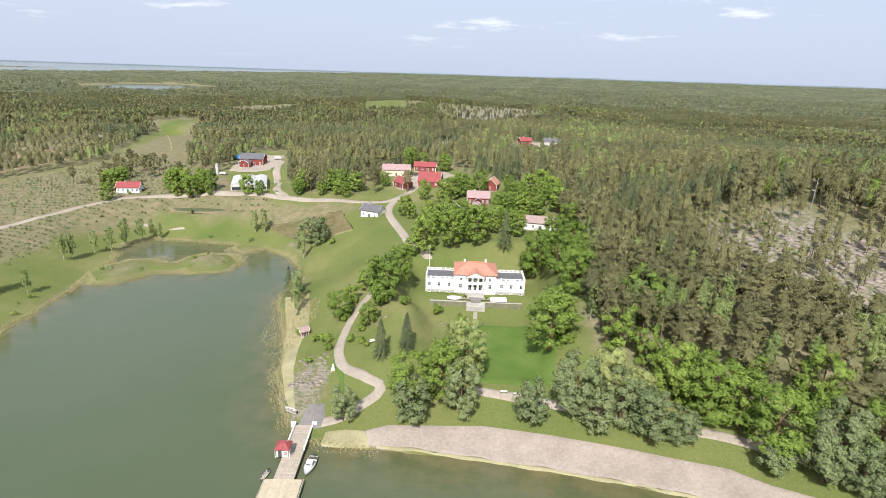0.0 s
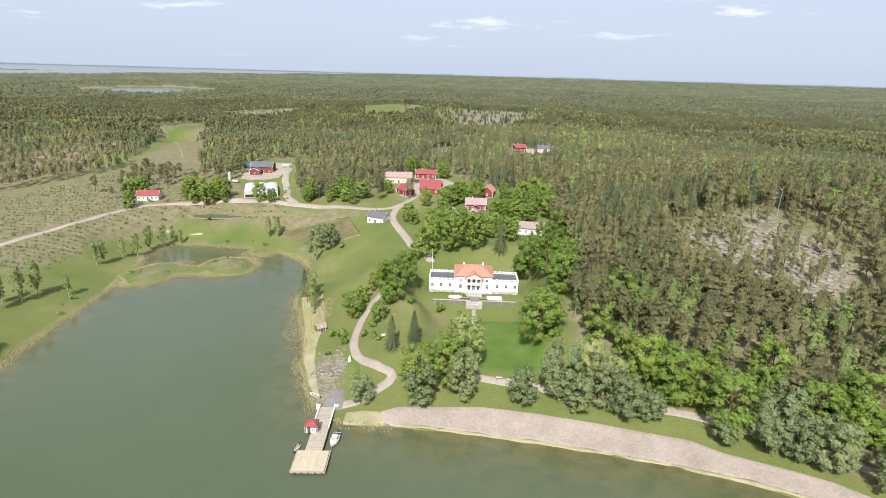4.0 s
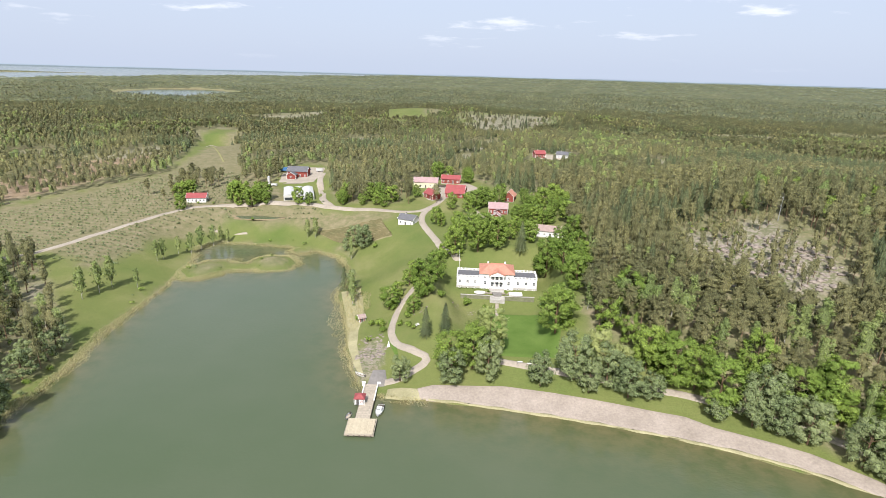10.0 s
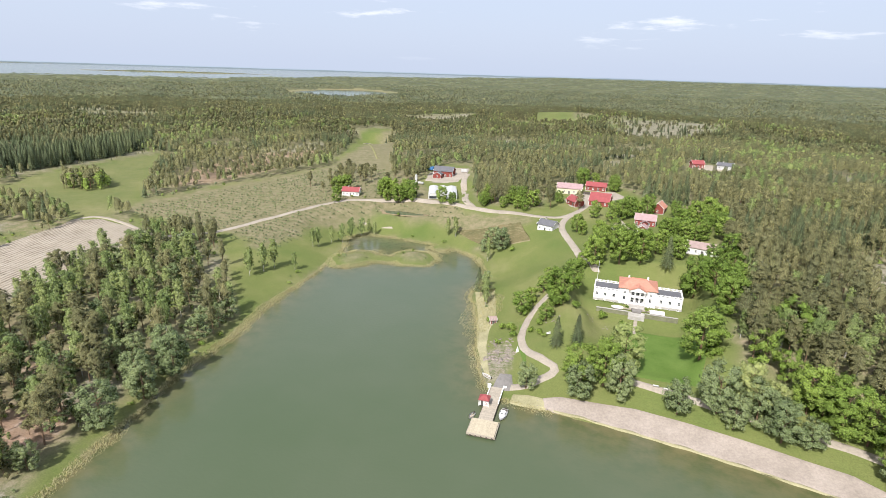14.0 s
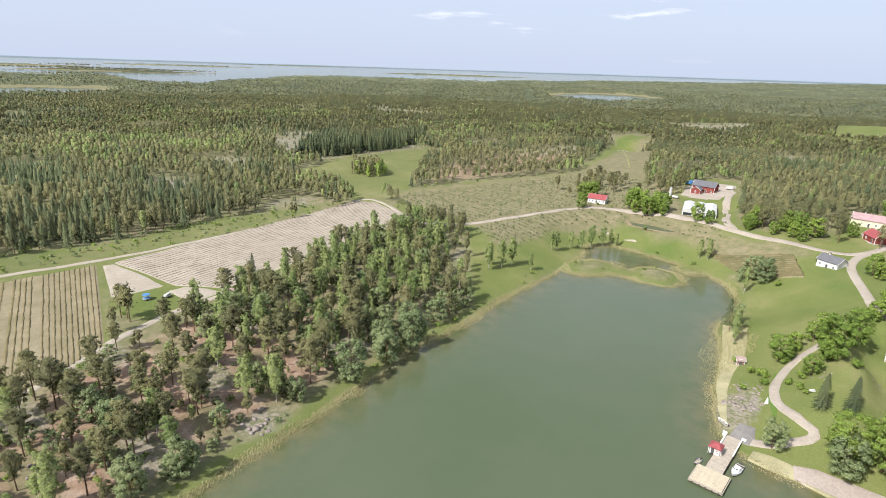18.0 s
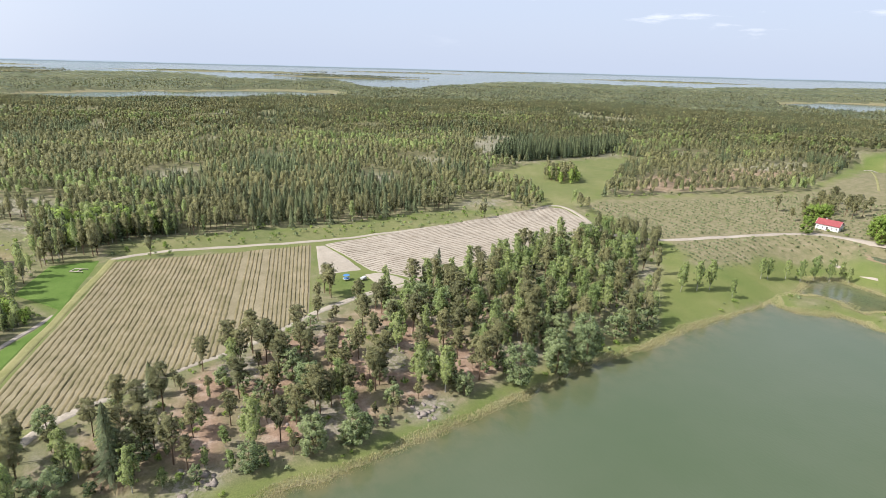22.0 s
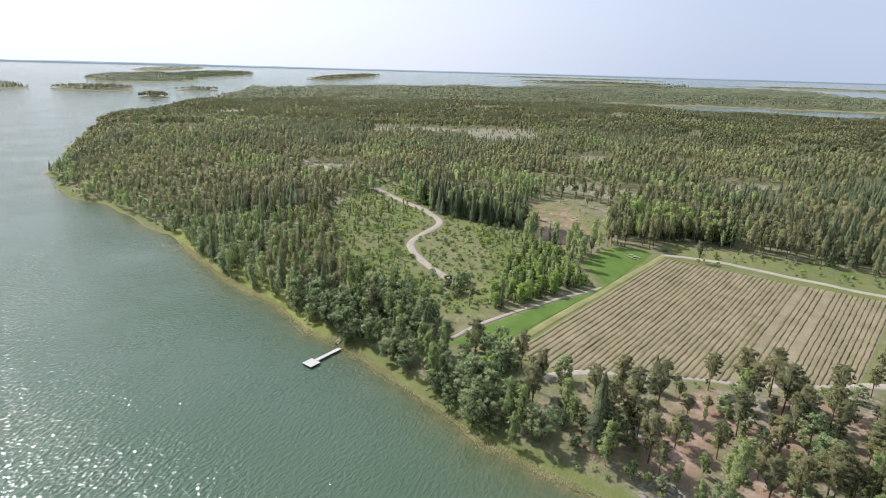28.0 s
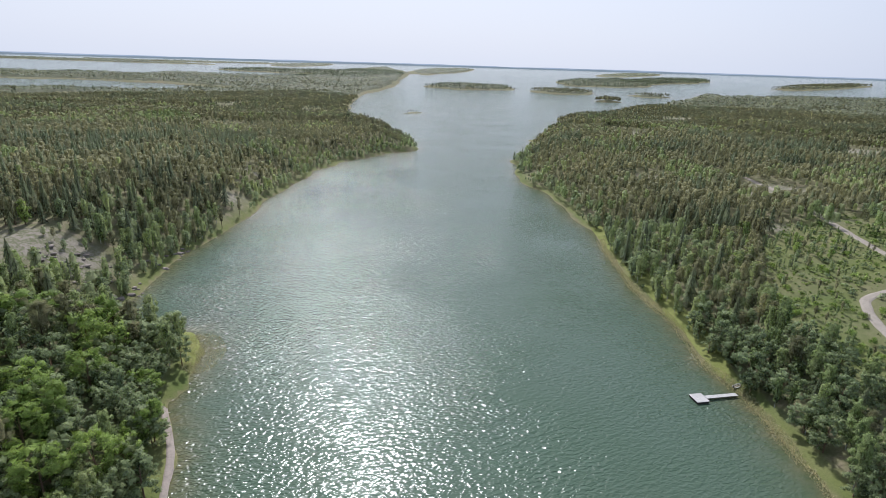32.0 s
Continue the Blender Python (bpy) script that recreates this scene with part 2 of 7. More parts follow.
def water_material():
    m, n, l, p = material("sea_water", 0.13, 0.5)
    p.inputs["IOR"].default_value = 1.33
    big = noise_at(n, l, 0.012, 4.0, 0.6)
    deep = ramp_of(n, l, big, [(0.35, (0.055, 0.084, 0.056)), (0.65, (0.068, 0.094, 0.072))])
    g = n.new("ShaderNodeNewGeometry")
    mp = n.new("ShaderNodeMapping")
    mp.inputs["Scale"].default_value, mp.inputs["Rotation"].default_value = (1.0, 1.75, 1.0), (0, 0, radians(-14))
    l.new(g.outputs["Position"], mp.inputs["Vector"])
    a1 = noise_at(n, l, 0.6, 1.0, 0.5, mp.outputs[0], 0.4)
    lee = n.new("ShaderNodeSeparateXYZ")
    l.new(g.outputs["Position"], lee.inputs[0])
    open_water = n.new("ShaderNodeMapRange")
    open_water.interpolation_type = "SMOOTHSTEP"
    open_water.inputs[1].default_value, open_water.inputs[2].default_value, open_water.inputs[3].default_value, open_water.inputs[4].default_value = 60.0, -110.0, 0.1, 1.0
    l.new(lee.outputs["Y"], open_water.inputs[0])
    # the inner bay is muddy, the channel to the sea clearer
    deep = mix_of(n, l, open_water.outputs[0], mix_of(n, l, 1.0, deep, (1.12, 0.98, 0.72), "MULTIPLY"), mix_of(n, l, 1.0, deep, (0.88, 1.0, 0.9), "MULTIPLY"))
    weed = ramp_of(n, l, noise_at(n, l, 0.16, 4.0, 0.6), [(0.35, (0.07, 0.075, 0.028)), (0.6, (0.13, 0.11, 0.052))])
    c = mix_of(n, l, attr_of(n, "shallow"), deep, weed)
    l.new(c, p.inputs["Base Color"])
    gust = ramp_of(n, l, noise_at(n, l, 0.018, 3.0), [(0.35, (0.4,) * 3), (0.65, (1.0,) * 3)])
    gust = mix_of(n, l, 1.0, gust, open_water.outputs[0], "MULTIPLY")
    b = n.new("ShaderNodeBump")
    b.inputs["Distance"].default_value = 0.62
    l.new(gust, b.inputs["Strength"])
    l.new(a1, b.inputs["Height"])
    l.new(b.outputs["Normal"], p.inputs["Normal"])
    return m


M_GROUND, M_WATER = ground_material(), water_material()


# ------------------------------------------------------------ mesh helpers
def mesh_from(name, verts, faces, mats, mat_index=None, tint=None, attrs=(), smooth=False, normals=None):
    """A mesh from numpy arrays: verts (n, 3); faces (m, k)."""
    me = bpy.data.meshes.new(name)
    verts, faces = np.asarray(verts, np.float32), np.asarray(faces, np.int32)
    k = faces.shape[1]
    me.vertices.add(len(verts))
    me.vertices.foreach_set("co", verts.ravel())
    me.loops.add(faces.size)
    me.loops.foreach_set("vertex_index", faces.ravel())
    me.polygons.add(len(faces))
    me.polygons.foreach_set("loop_start", np.arange(0, faces.size, k, dtype=np.int32))
    me.polygons.foreach_set("loop_total", np.full(len(faces), k, np.int32))
    for m in mats:
        me.materials.append(m)
    if mat_index is not None:
        me.polygons.foreach_set("material_index", np.asarray(mat_index, np.int32))
    if smooth:
        me.polygons.foreach_set("use_smooth", np.ones(len(faces), bool))
    for key, val in attrs:
        me.attributes.new(key, "FLOAT", "POINT").data.foreach_set("value", np.asarray(val, np.float32))
    if tint is not None:
        me.attributes.new("tint", "FLOAT", "POINT").data.foreach_set("value", np.asarray(tint, np.float32))
    if normals is not None:
        me.attributes.new("custom_normal", "FLOAT_VECTOR", "POINT").data.foreach_set("vector", np.asarray(normals, np.float32).ravel())
    me.update(calc_edges=True)
    return me


def grid_faces(rows, cols, closed=False):
    i, j = np.meshgrid(np.arange(rows - 1), np.arange(cols if closed else cols - 1), indexing="ij")
    a, b = i * cols + j, i * cols + (j + 1) % cols
    return np.stack([a, b, b + cols, a + cols], -1).reshape(-1, 4)


# ------------------------------------------------------------ the lie of the land
def smooth01(v):
    v = np.clip(v, 0.0, 1.0)
    return v * v * (3 - 2 * v)


def sd_poly(px, py, poly):
    """Signed distance to a closed outline, positive inside."""
    px, py = np.asarray(px, float), np.asarray(py, float)
    best = np.full(px.shape, 1e12)
    inside = np.zeros(px.shape, bool)
    n = len(poly)
    for i in range(n):
        (x0, y0), (x1, y1) = poly[i], poly[(i + 1) % n]
        ex, ey = x1 - x0, y1 - y0
        t = np.clip(((px - x0) * ex + (py - y0) * ey) / (ex * ex + ey * ey + 1e-9), 0, 1)
        best = np.minimum(best, (px - x0 - t * ex) ** 2 + (py - y0 - t * ey) ** 2)
        if y0 != y1:
            c = ((y0 > py) != (y1 > py)) & (px < ex * (py - y0) / (y1 - y0) + x0)
            inside ^= c
    d = np.sqrt(best)
    return np.where(inside, d, -d)


def sd_line(px, py, line):
    px, py = np.asarray(px, float), np.asarray(py, float)
    best = np.full(px.shape, 1e12)
    for (x0, y0), (x1, y1) in zip(line[:-1], line[1:]):
        ex, ey = x1 - x0, y1 - y0
        t = np.clip(((px - x0) * ex + (py - y0) * ey) / (ex * ex + ey * ey + 1e-9), 0, 1)
        best = np.minimum(best, (px - x0 - t * ex) ** 2 + (py - y0 - t * ey) ** 2)
    return np.sqrt(best)


def waves(px, py, size, seed=0.0):
    """Soft rolling noise between about -1 and 1."""
    a, b = px / size, py / size
    return (np.sin(1.7 * a + 1.3 * b + seed) + np.sin(-1.1 * a + 2.1 * b + 2.0 * seed + 1.0)
            + np.sin(2.9 * a - 0.7 * b + 3.1 * seed + 2.0) + np.sin(0.6 * a + 3.3 * b + 1.7 * seed + 4.0)) / 3.0


BAY = [(16.5, -112), (16, -128), (18, -143), (21, -152), (16, -160), (14.5, -181), (17, -195), (27, -202), (41, -207), (48, -227),
       (41, -256), (23, -303), (-6, -370), (-23, -418), (-88, -549), (-189, -618), (-202, -716), (-174, -843), (-178, -1017),
       (-244, -1374), (-353, -1754), (-520, -2063), (-850, -2990), (-2400, -3900), (-3300, -3350), (-2030, -2000), (-1500, -1616),
       (-822, -1112), (-587, -965), (-315, -593), (-283, -545), (-236, -452), (-224, -361), (-206, -285), (-185, -232), (-168, -184),
       (-155, -143), (-149, -127), (-147.5, -112), (-141, -91), (-134.5, -71), (-127, -57), (-120, -44), (-119.5, -33), (-117, -8), (-115, 12),
       (-115.3, 33), (-118.5, 55.5), (-120.7, 72), (-124.2, 88.4), (-126.1, 106.6), (-127.4, 126.1), (-130, 153.4), (-133.2, 178.1), (-136.5, 206),
       (-138, 230), (-139.2, 255), (-144.3, 275.6), (-146.9, 291.2), (-137.8, 304.2), (-119.6, 306), (-101.4, 302), (-81.5, 297), (-68.9, 289.6), (-59.6, 274.5),
       (-53.9, 260.5), (-55.6, 236.5), (-49.4, 215), (-43.3, 194.5), (-37.6, 177), (-32.2, 161), (-25.2, 155), (-13, 152.2), (-2, 150.8), (17.5, 148.3),
       (31, 146), (55.5, 140.5), (78, 134.6), (97, 126.4), (111.5, 118), (124.8, 91), (123.5, 52), (104, 6.5), (65, -52), (28, -98)]
SEA_LIMIT = [(-180, 2500), (-150, 2700), (-130, 4990), (0, 4990), (5, 4990), (10, 4200), (19, 3600), (26, 3400), (38, 2850), (57, 2800), (65, 2250),
             (79, 2650), (91, 3100), (102, 2750), (121, 2500), (135, 2150), (140, 2500), (163, 2500), (167, 4000), (172, 2700), (180, 2500)]
HILLS = [(18, 221, 44, 5.8), (195, 247, 78, 18.4), (247, 338, 117, 13.8), (-26, 429, 104, 5.8), (78, 390, 143, 8.0), (78, 611, 208, 10.3), (-156, 494, 78, 4.6), (-429, 429, 117, 6.9), (-546, 78, 169, 10.3), (-429, -156, 143, 11.5), (143, -325, 143, 18.4), (156, -117, 78, 9.2), (-429, -520, 169, 13.8), (-78, 910, 338, 10.3), (546, 546, 286, 11.5), (-910, 650, 338, 11.5), (-1040, -325, 338, 13.8), (208, -780, 286, 18.4), (90, 1060, 150, 15.0), (-110, 1040, 110, 12.0)]
PADS = [(-297, 648, 22, 38, 6.0, 22.0), (-127, 331.5, 17, 5, 10.3, 7.0), (-110, 367, 14, 17, 17.6, 7.0), (17.5, 228, 21, 13, 10.8, 7.0), (17.5, 210.5, 15, 4.0, 10.4, 5.0), (17, 192, 12, 16, 6.6, 14.0)]
ISLANDS = [(-129, 263, 17, 12, 62), (-99, 276, 14, 14, 20), (-115, 268, 13, 7.5, 0), (-90, 298, 7, 6, 0), (-1060, -1500, 44, 34, -35), (-1330, -1645, 72, 50, -38), (-1100, -1845, 115, 95, -30), (-825, -2065, 175, 120, -22), (-330, -2900, 420, 170, -8), (-323, -1103, 24, 12, 25),
           (-1560, -2250, 300, 200, 40), (-2031, -2372, 350, 150, 30), (-2450, -1877, 420, 90, 15), (-1187, -3425, 700, 160, 60), (-2368, -3152, 600, 150, 40),
           (-2800, 900, 420, 60, 65), (-3300, 400, 600, 60, 80), (-3500, 1500, 500, 60, 65), (-3008, -695, 420, 80, 105), (-3711, -1026, 600, 90, 100),
           (-2300, 2600, 500, 55, 40), (1008, -3685, 900, 160, -10), (303, -4006, 700, 160, 5), (-3900, 2600, 700, 50, 55), (-408, -4022, 600, 150, 70)]
LAKES = [(-985, 1960, 180, 150, 38), (-1820, 40, 540, 210, 100), (330, -1500, 150, 90, 10), (480, -1960, 400, 190, -10)]


def lift(r):
    """The far country is drawn in closer than it lies, so it comes up towards eye level."""
    s = np.clip((r - 1800.0) / 3100.0, 0, 1)
    return 99.0 * (1 - 1 / (1 + 3.12 * s ** 1.5))


def shore_distance(x, y):
    """Metres inland from the nearest water; negative out on the water."""
    r, az = np.hypot(x, y), np.degrees(np.arctan2(-x, y))
    lim = np.interp(az, [a for a, _ in SEA_LIMIT], [v for _, v in SEA_LIMIT]) + 90 * waves(x, y, 260.0, 1.0)
    w = np.minimum(1.0, r / 700)
    d = np.minimum(-sd_poly(x + w * 9 * waves(x, y, 31.0, 3.0) + 0.7 * waves(x, y, 6.0, 5.0), y + w * 9 * waves(x, y, 29.0, 4.0), BAY), lim - r)
    for cx, cy, along, across, turn in LAKES:
        c, s = math.cos(math.radians(turn)), math.sin(math.radians(turn))
        u, v = (x - cx) * c + (y - cy) * s, -(x - cx) * s + (y - cy) * c
        d = np.minimum(d, (np.hypot(u / along, v / across) * (1 + 0.08 * waves(x, y, 0.35 * across, 2.0)) - 1) * across)
    for cx, cy, along, across, turn in ISLANDS:
        c, s = math.cos(math.radians(turn)), math.sin(math.radians(turn))
        u, v = (x - cx) * c + (y - cy) * s, -(x - cx) * s + (y - cy) * c
        d = np.maximum(d, (1 - np.hypot(u / along, v / across) * (1 + 0.12 * waves(x, y, 0.4 * across, 2.0))) * across)
    return d


def land_from(d, x, y):
    r = np.hypot(x, y)
    k = smooth01(d / 45.0)
    h = np.where(d > 0, 0.12 + 2.6 * (1 - np.exp(-np.maximum(d, 0) / 16.0)), -3.0 * (1 - np.exp(np.minimum(d, 0) / 9.0)))
    for cx, cy, size, rise in HILLS:
        h = h + k * rise * np.exp(-((x - cx) ** 2 + (y - cy) ** 2) / (2 * size * size))
    h = h + k * smooth01((r - 250) / 500) * (1 - 0.85 * smooth01((r - 1800) / 2500)) * (4.0 + 4.0 * waves(x, y, 130.0, 6.0)) + k * 0.25 * waves(x, y, 11.0, 7.0)
    h = h + smooth01(d / 200.0) * smooth01((r - 1500) / 1500) * 2.0 * waves(x, y, 420.0, 8.0)
    for cx, cy, hx, hy, top, soft in PADS:
        q = np.maximum(np.abs(x - cx) - hx, np.abs(y - cy) - hy)
        h = h + (top - h) * smooth01(1 - q / soft)
    return h + lift(r)


def land(x, y):
    x, y = np.asarray(x, float), np.asarray(y, float)
    return land_from(shore_distance(x, y), x, y)


def land1(x, y):
    return float(land(np.array([x]), np.array([y]))[0])


# ------------------------------------------------------------ plan: clearings, fields, ways
OPEN_WEST = [(-284, 262), (-300, 290), (-278, 353), (-235, 435), (-276, 556), (-300, 612), (-326, 672), (-338, 752), (-298, 756), (-282, 690), (-268, 640), (-236, 588), (-208, 520), (-184, 448), (-165, 404), (-138, 400), (-132, 450), (-112, 450),
             (-95, 392), (-80, 344), (-37, 340), (-37, 392), (-16, 402), (12, 385), (36, 353), (62, 334), (54, 279), (60, 245), (50, 210), (46, 180), (55, 172),
             (78, 160), (90, 146), (118, 122), (110, 116), (-20, 150), (-40, 200), (-60, 300), (-140, 290), (-140, 200), (-120, 90), (-140, 176), (-206, 248.4), (-237, 234)]
ROWS_FIELD = [(-283.2, -21), (-278.5, 72.5), (-196, 49.1), (-156.5, -39.1), (-163.5, -54.1)]
SAND_FIELD = [(-277.5, 74.5), (-284.9, 217), (-299.3, 241.8), (-288, 252.5), (-241, 242), (-214.9, 102), (-215.6, 83.9), (-237.6, 83.5), (-232.3, 63.4), (-251.3, 65)]
LAWN_WEST = [(-166.5, -55.2), (-278.3, -24), (-288.4, -27.3), (-283.6, -44), (-255.7, -54.9), (-230.5, -36.5), (-222.6, -42), (-182, -65), (-160, -76)]
BRUSH = [(-288.3, -22.1), (-305.2, -17.3), (-308.9, 39.5), (-305.8, 89), (-314.8, 145.1), (-304.2, 234.7), (-277.5, 74.5)]
BURNT = [(-334, -106), (-340, -86), (-318, -62), (-300, -54), (-272, -54), (-270, -76), (-280, -93), (-300, -95)]
CLEARING = [(-300.6, -159.7), (-280.8, -122.2), (-256.8, -94.1), (-221.7, -76.4), (-200.5, -94.1), (-206.5, -118.2), (-240.7, -152.3)]
MEADOW = [(-388.3, 232), (-416, 313), (-415, 440), (-319, 314), (-285, 275), (-301.2, 238.8), (-346, 262)]
ROCK_HILL = [(105, 262), (150, 264), (158, 222), (142, 190), (121, 176), (108, 204), (100, 230)]
FAR_CLEARING = [(-20, 930), (50, 1010), (120, 1060), (185, 1020), (150, 880), (75, 705), (30, 700), (0, 765)]
FAR_GREEN = [(-112, 850), (-50, 850), (-88, 1150), (-150, 1150)]
VILLAGE_CLEARING = [(-38, 343), (-32, 392), (8, 394), (18, 366), (38, 346), (46, 330), (40, 320), (0, 320), (-38, 328)]
FAR_YARD = [(52, 428), (70, 420), (98, 462), (100, 492), (62, 500)]
GROVE = [(-185.8, 223.5), (-140, 143), (-124, 98), (-114, 36), (-116, -20), (-150.4, -32.7), (-164.2, -14.1), (-176.2, 6.1), (-190.9, 41.1), (-203.6, 81.2), (-206, 104.2), (-228.8, 156.9), (-235.1, 221.8)]
ROAD_VILLAGE = [(-234.9, 235.1), (-211.1, 250.2), (-198, 288), (-180, 330), (-161, 341), (-138, 346), (-113, 347), (-81, 338), (-54, 329), (-28, 319), (-19, 327), (-13, 338), (-8, 360)]
DRIVE = [(-18, 328), (-22, 318), (-22, 301), (-12, 271), (-8, 256)]
GARDEN_PATH = [(-15, 227), (-18, 221), (-23.9, 208.5), (-25.2, 196), (-24.2, 187), (-21.2, 180), (-14.5, 174), (-9.6, 172), (-10.2, 168.8), (-14.4, 165.4), (-18, 161.6), (-24, 159.5)]
BEACH_PATH = [(14, 169), (26, 166), (42, 162), (66, 156), (75, 153.5), (89, 146.5), (108, 136), (122, 123)]
GROVE_ROAD = [(-140, -44), (-156.5, -38.1), (-166.3, -22.5), (-172, -8.1), (-178.2, 5), (-183.6, 25.1), (-199, 49), (-209.5, 76), (-213, 103.1)]
FIELD_ROAD = [(-232.5, -38), (-222.6, -44), (-203, -56), (-182, -67), (-164, -75)]
FIELD_TOP_ROAD = [(-284.2, -21), (-289.9, -6.6), (-287.6, 23.8), (-281.5, 74.4), (-284.5, 132.7), (-287.9, 217), (-301.3, 241.8), (-293.1, 254.4), (-234.9, 235.1)]
FOREST_ROAD = [(-206, -95.5), (-209, -101), (-218.5, -117.7), (-229.6, -131.4), (-240.6, -139), (-267.5, -136.9), (-276.5, -140.3), (-281.5, -147.7), (-290.6, -160.3), (-298.8, -181), (-328.4, -236.9), (-352, -276.4), (-369.4, -325.7)]
ROADS = [ROAD_VILLAGE, DRIVE, GARDEN_PATH, BEACH_PATH, GROVE_ROAD, FIELD_ROAD, FIELD_TOP_ROAD, FOREST_ROAD]
SPARSE = [(-243, -201), (-318, -224), (-360, -214), (-288, -138), (-290, -104), (-268, -86), (-216, -74), (-182, -72), (-174, -94), (-188, -136)]
BELT = [(-192, -72), (-228, -80), (-262, -82), (-258, -63), (-229, -42), (-211, -49), (-195, -60)]
SPRUCE_BELT = [(-291, -172), (-286, -148), (-284, -122), (-283, -94), (-305, -99), (-309, -137), (-309, -174)]
DARK_EDGE = [(-306, -52), (-304, -29), (-314, 8), (-334, 8), (-330, -46)]
PINE_HEATH = [(-314, 318), (-288, 350), (-277, 401), (-262, 460), (-288, 557), (-313, 528), (-350, 460), (-345, 385)]
MEADOW_CLUMP = [(-362, 285), (-344, 290), (-341, 308), (-366, 318), (-380, 305)]
MEADOW_EDGE = [(-441, 283), (-424, 322), (-430, 402), (-458, 478), (-488, 490), (-470, 400), (-470, 320)]
GARDEN = [(-256, 76), (-232, 58), (-205, 66), (-213, 100), (-238, 92)]
OPENINGS = [BURNT, FAR_GREEN, VILLAGE_CLEARING, FAR_YARD, GARDEN, OPEN_WEST, ROWS_FIELD, SAND_FIELD, LAWN_WEST, BRUSH, CLEARING, MEADOW, FAR_CLEARING]


def openness(x, y):
    """Metres inside the nearest clearing; negative in the woods."""
    d = np.full(np.shape(x), -1e9)
    for poly in OPENINGS:
        d = np.maximum(d, sd_poly(x, y, poly))
    return d



EAST_ROCKS = [(76, -258, 26, 20), (102, -240, 22, 16), (2, -377, 13, 17), (10, -351, 8, 9), (-6, -440, 9, 10), (10, -680, 34, 22), (60, -640, 24, 16)]


def bareness(x, y):
    """Above nought on the rocky barrens where only low, scattered pines grow."""
    v = np.maximum(waves(x, y, 37.0, 9.0) * 0.6 + waves(x, y, 90.0, 11.0) * 0.6 - 0.42, waves(x, y, 60.0, 2.0) * 0.5 + waves(x, y, 170.0, 3.0) * 0.7 - 0.62)
    v = np.where(np.hypot(x, y) < 350, -1.0, v)
    v = np.maximum(v, 1.0 - np.hypot((x + 322) / 34.0, (y + 82) / 30.0))
    v = np.maximum(v, 1.0 - np.hypot((x + 385) / 16.0, (y + 95) / 50.0))
    v = np.where((y < -180) & (x > -150) & (np.hypot(x, y) < 900), -1.0, v)
    for cx, cy, rx, ry in EAST_ROCKS:
        v = np.maximum(v, 0.6 * (1.0 - np.hypot((x - cx) / rx, (y - cy) / ry)))
    west_belt = 1.0 - np.hypot((x + 620) / 50.0, (y + 330) / 130.0)
    v = np.maximum(v, west_belt)
    return np.where(((x > -30) & (y > 100) & (y < 420)) | (np.hypot(x, y) > 1300), -1.0, v)


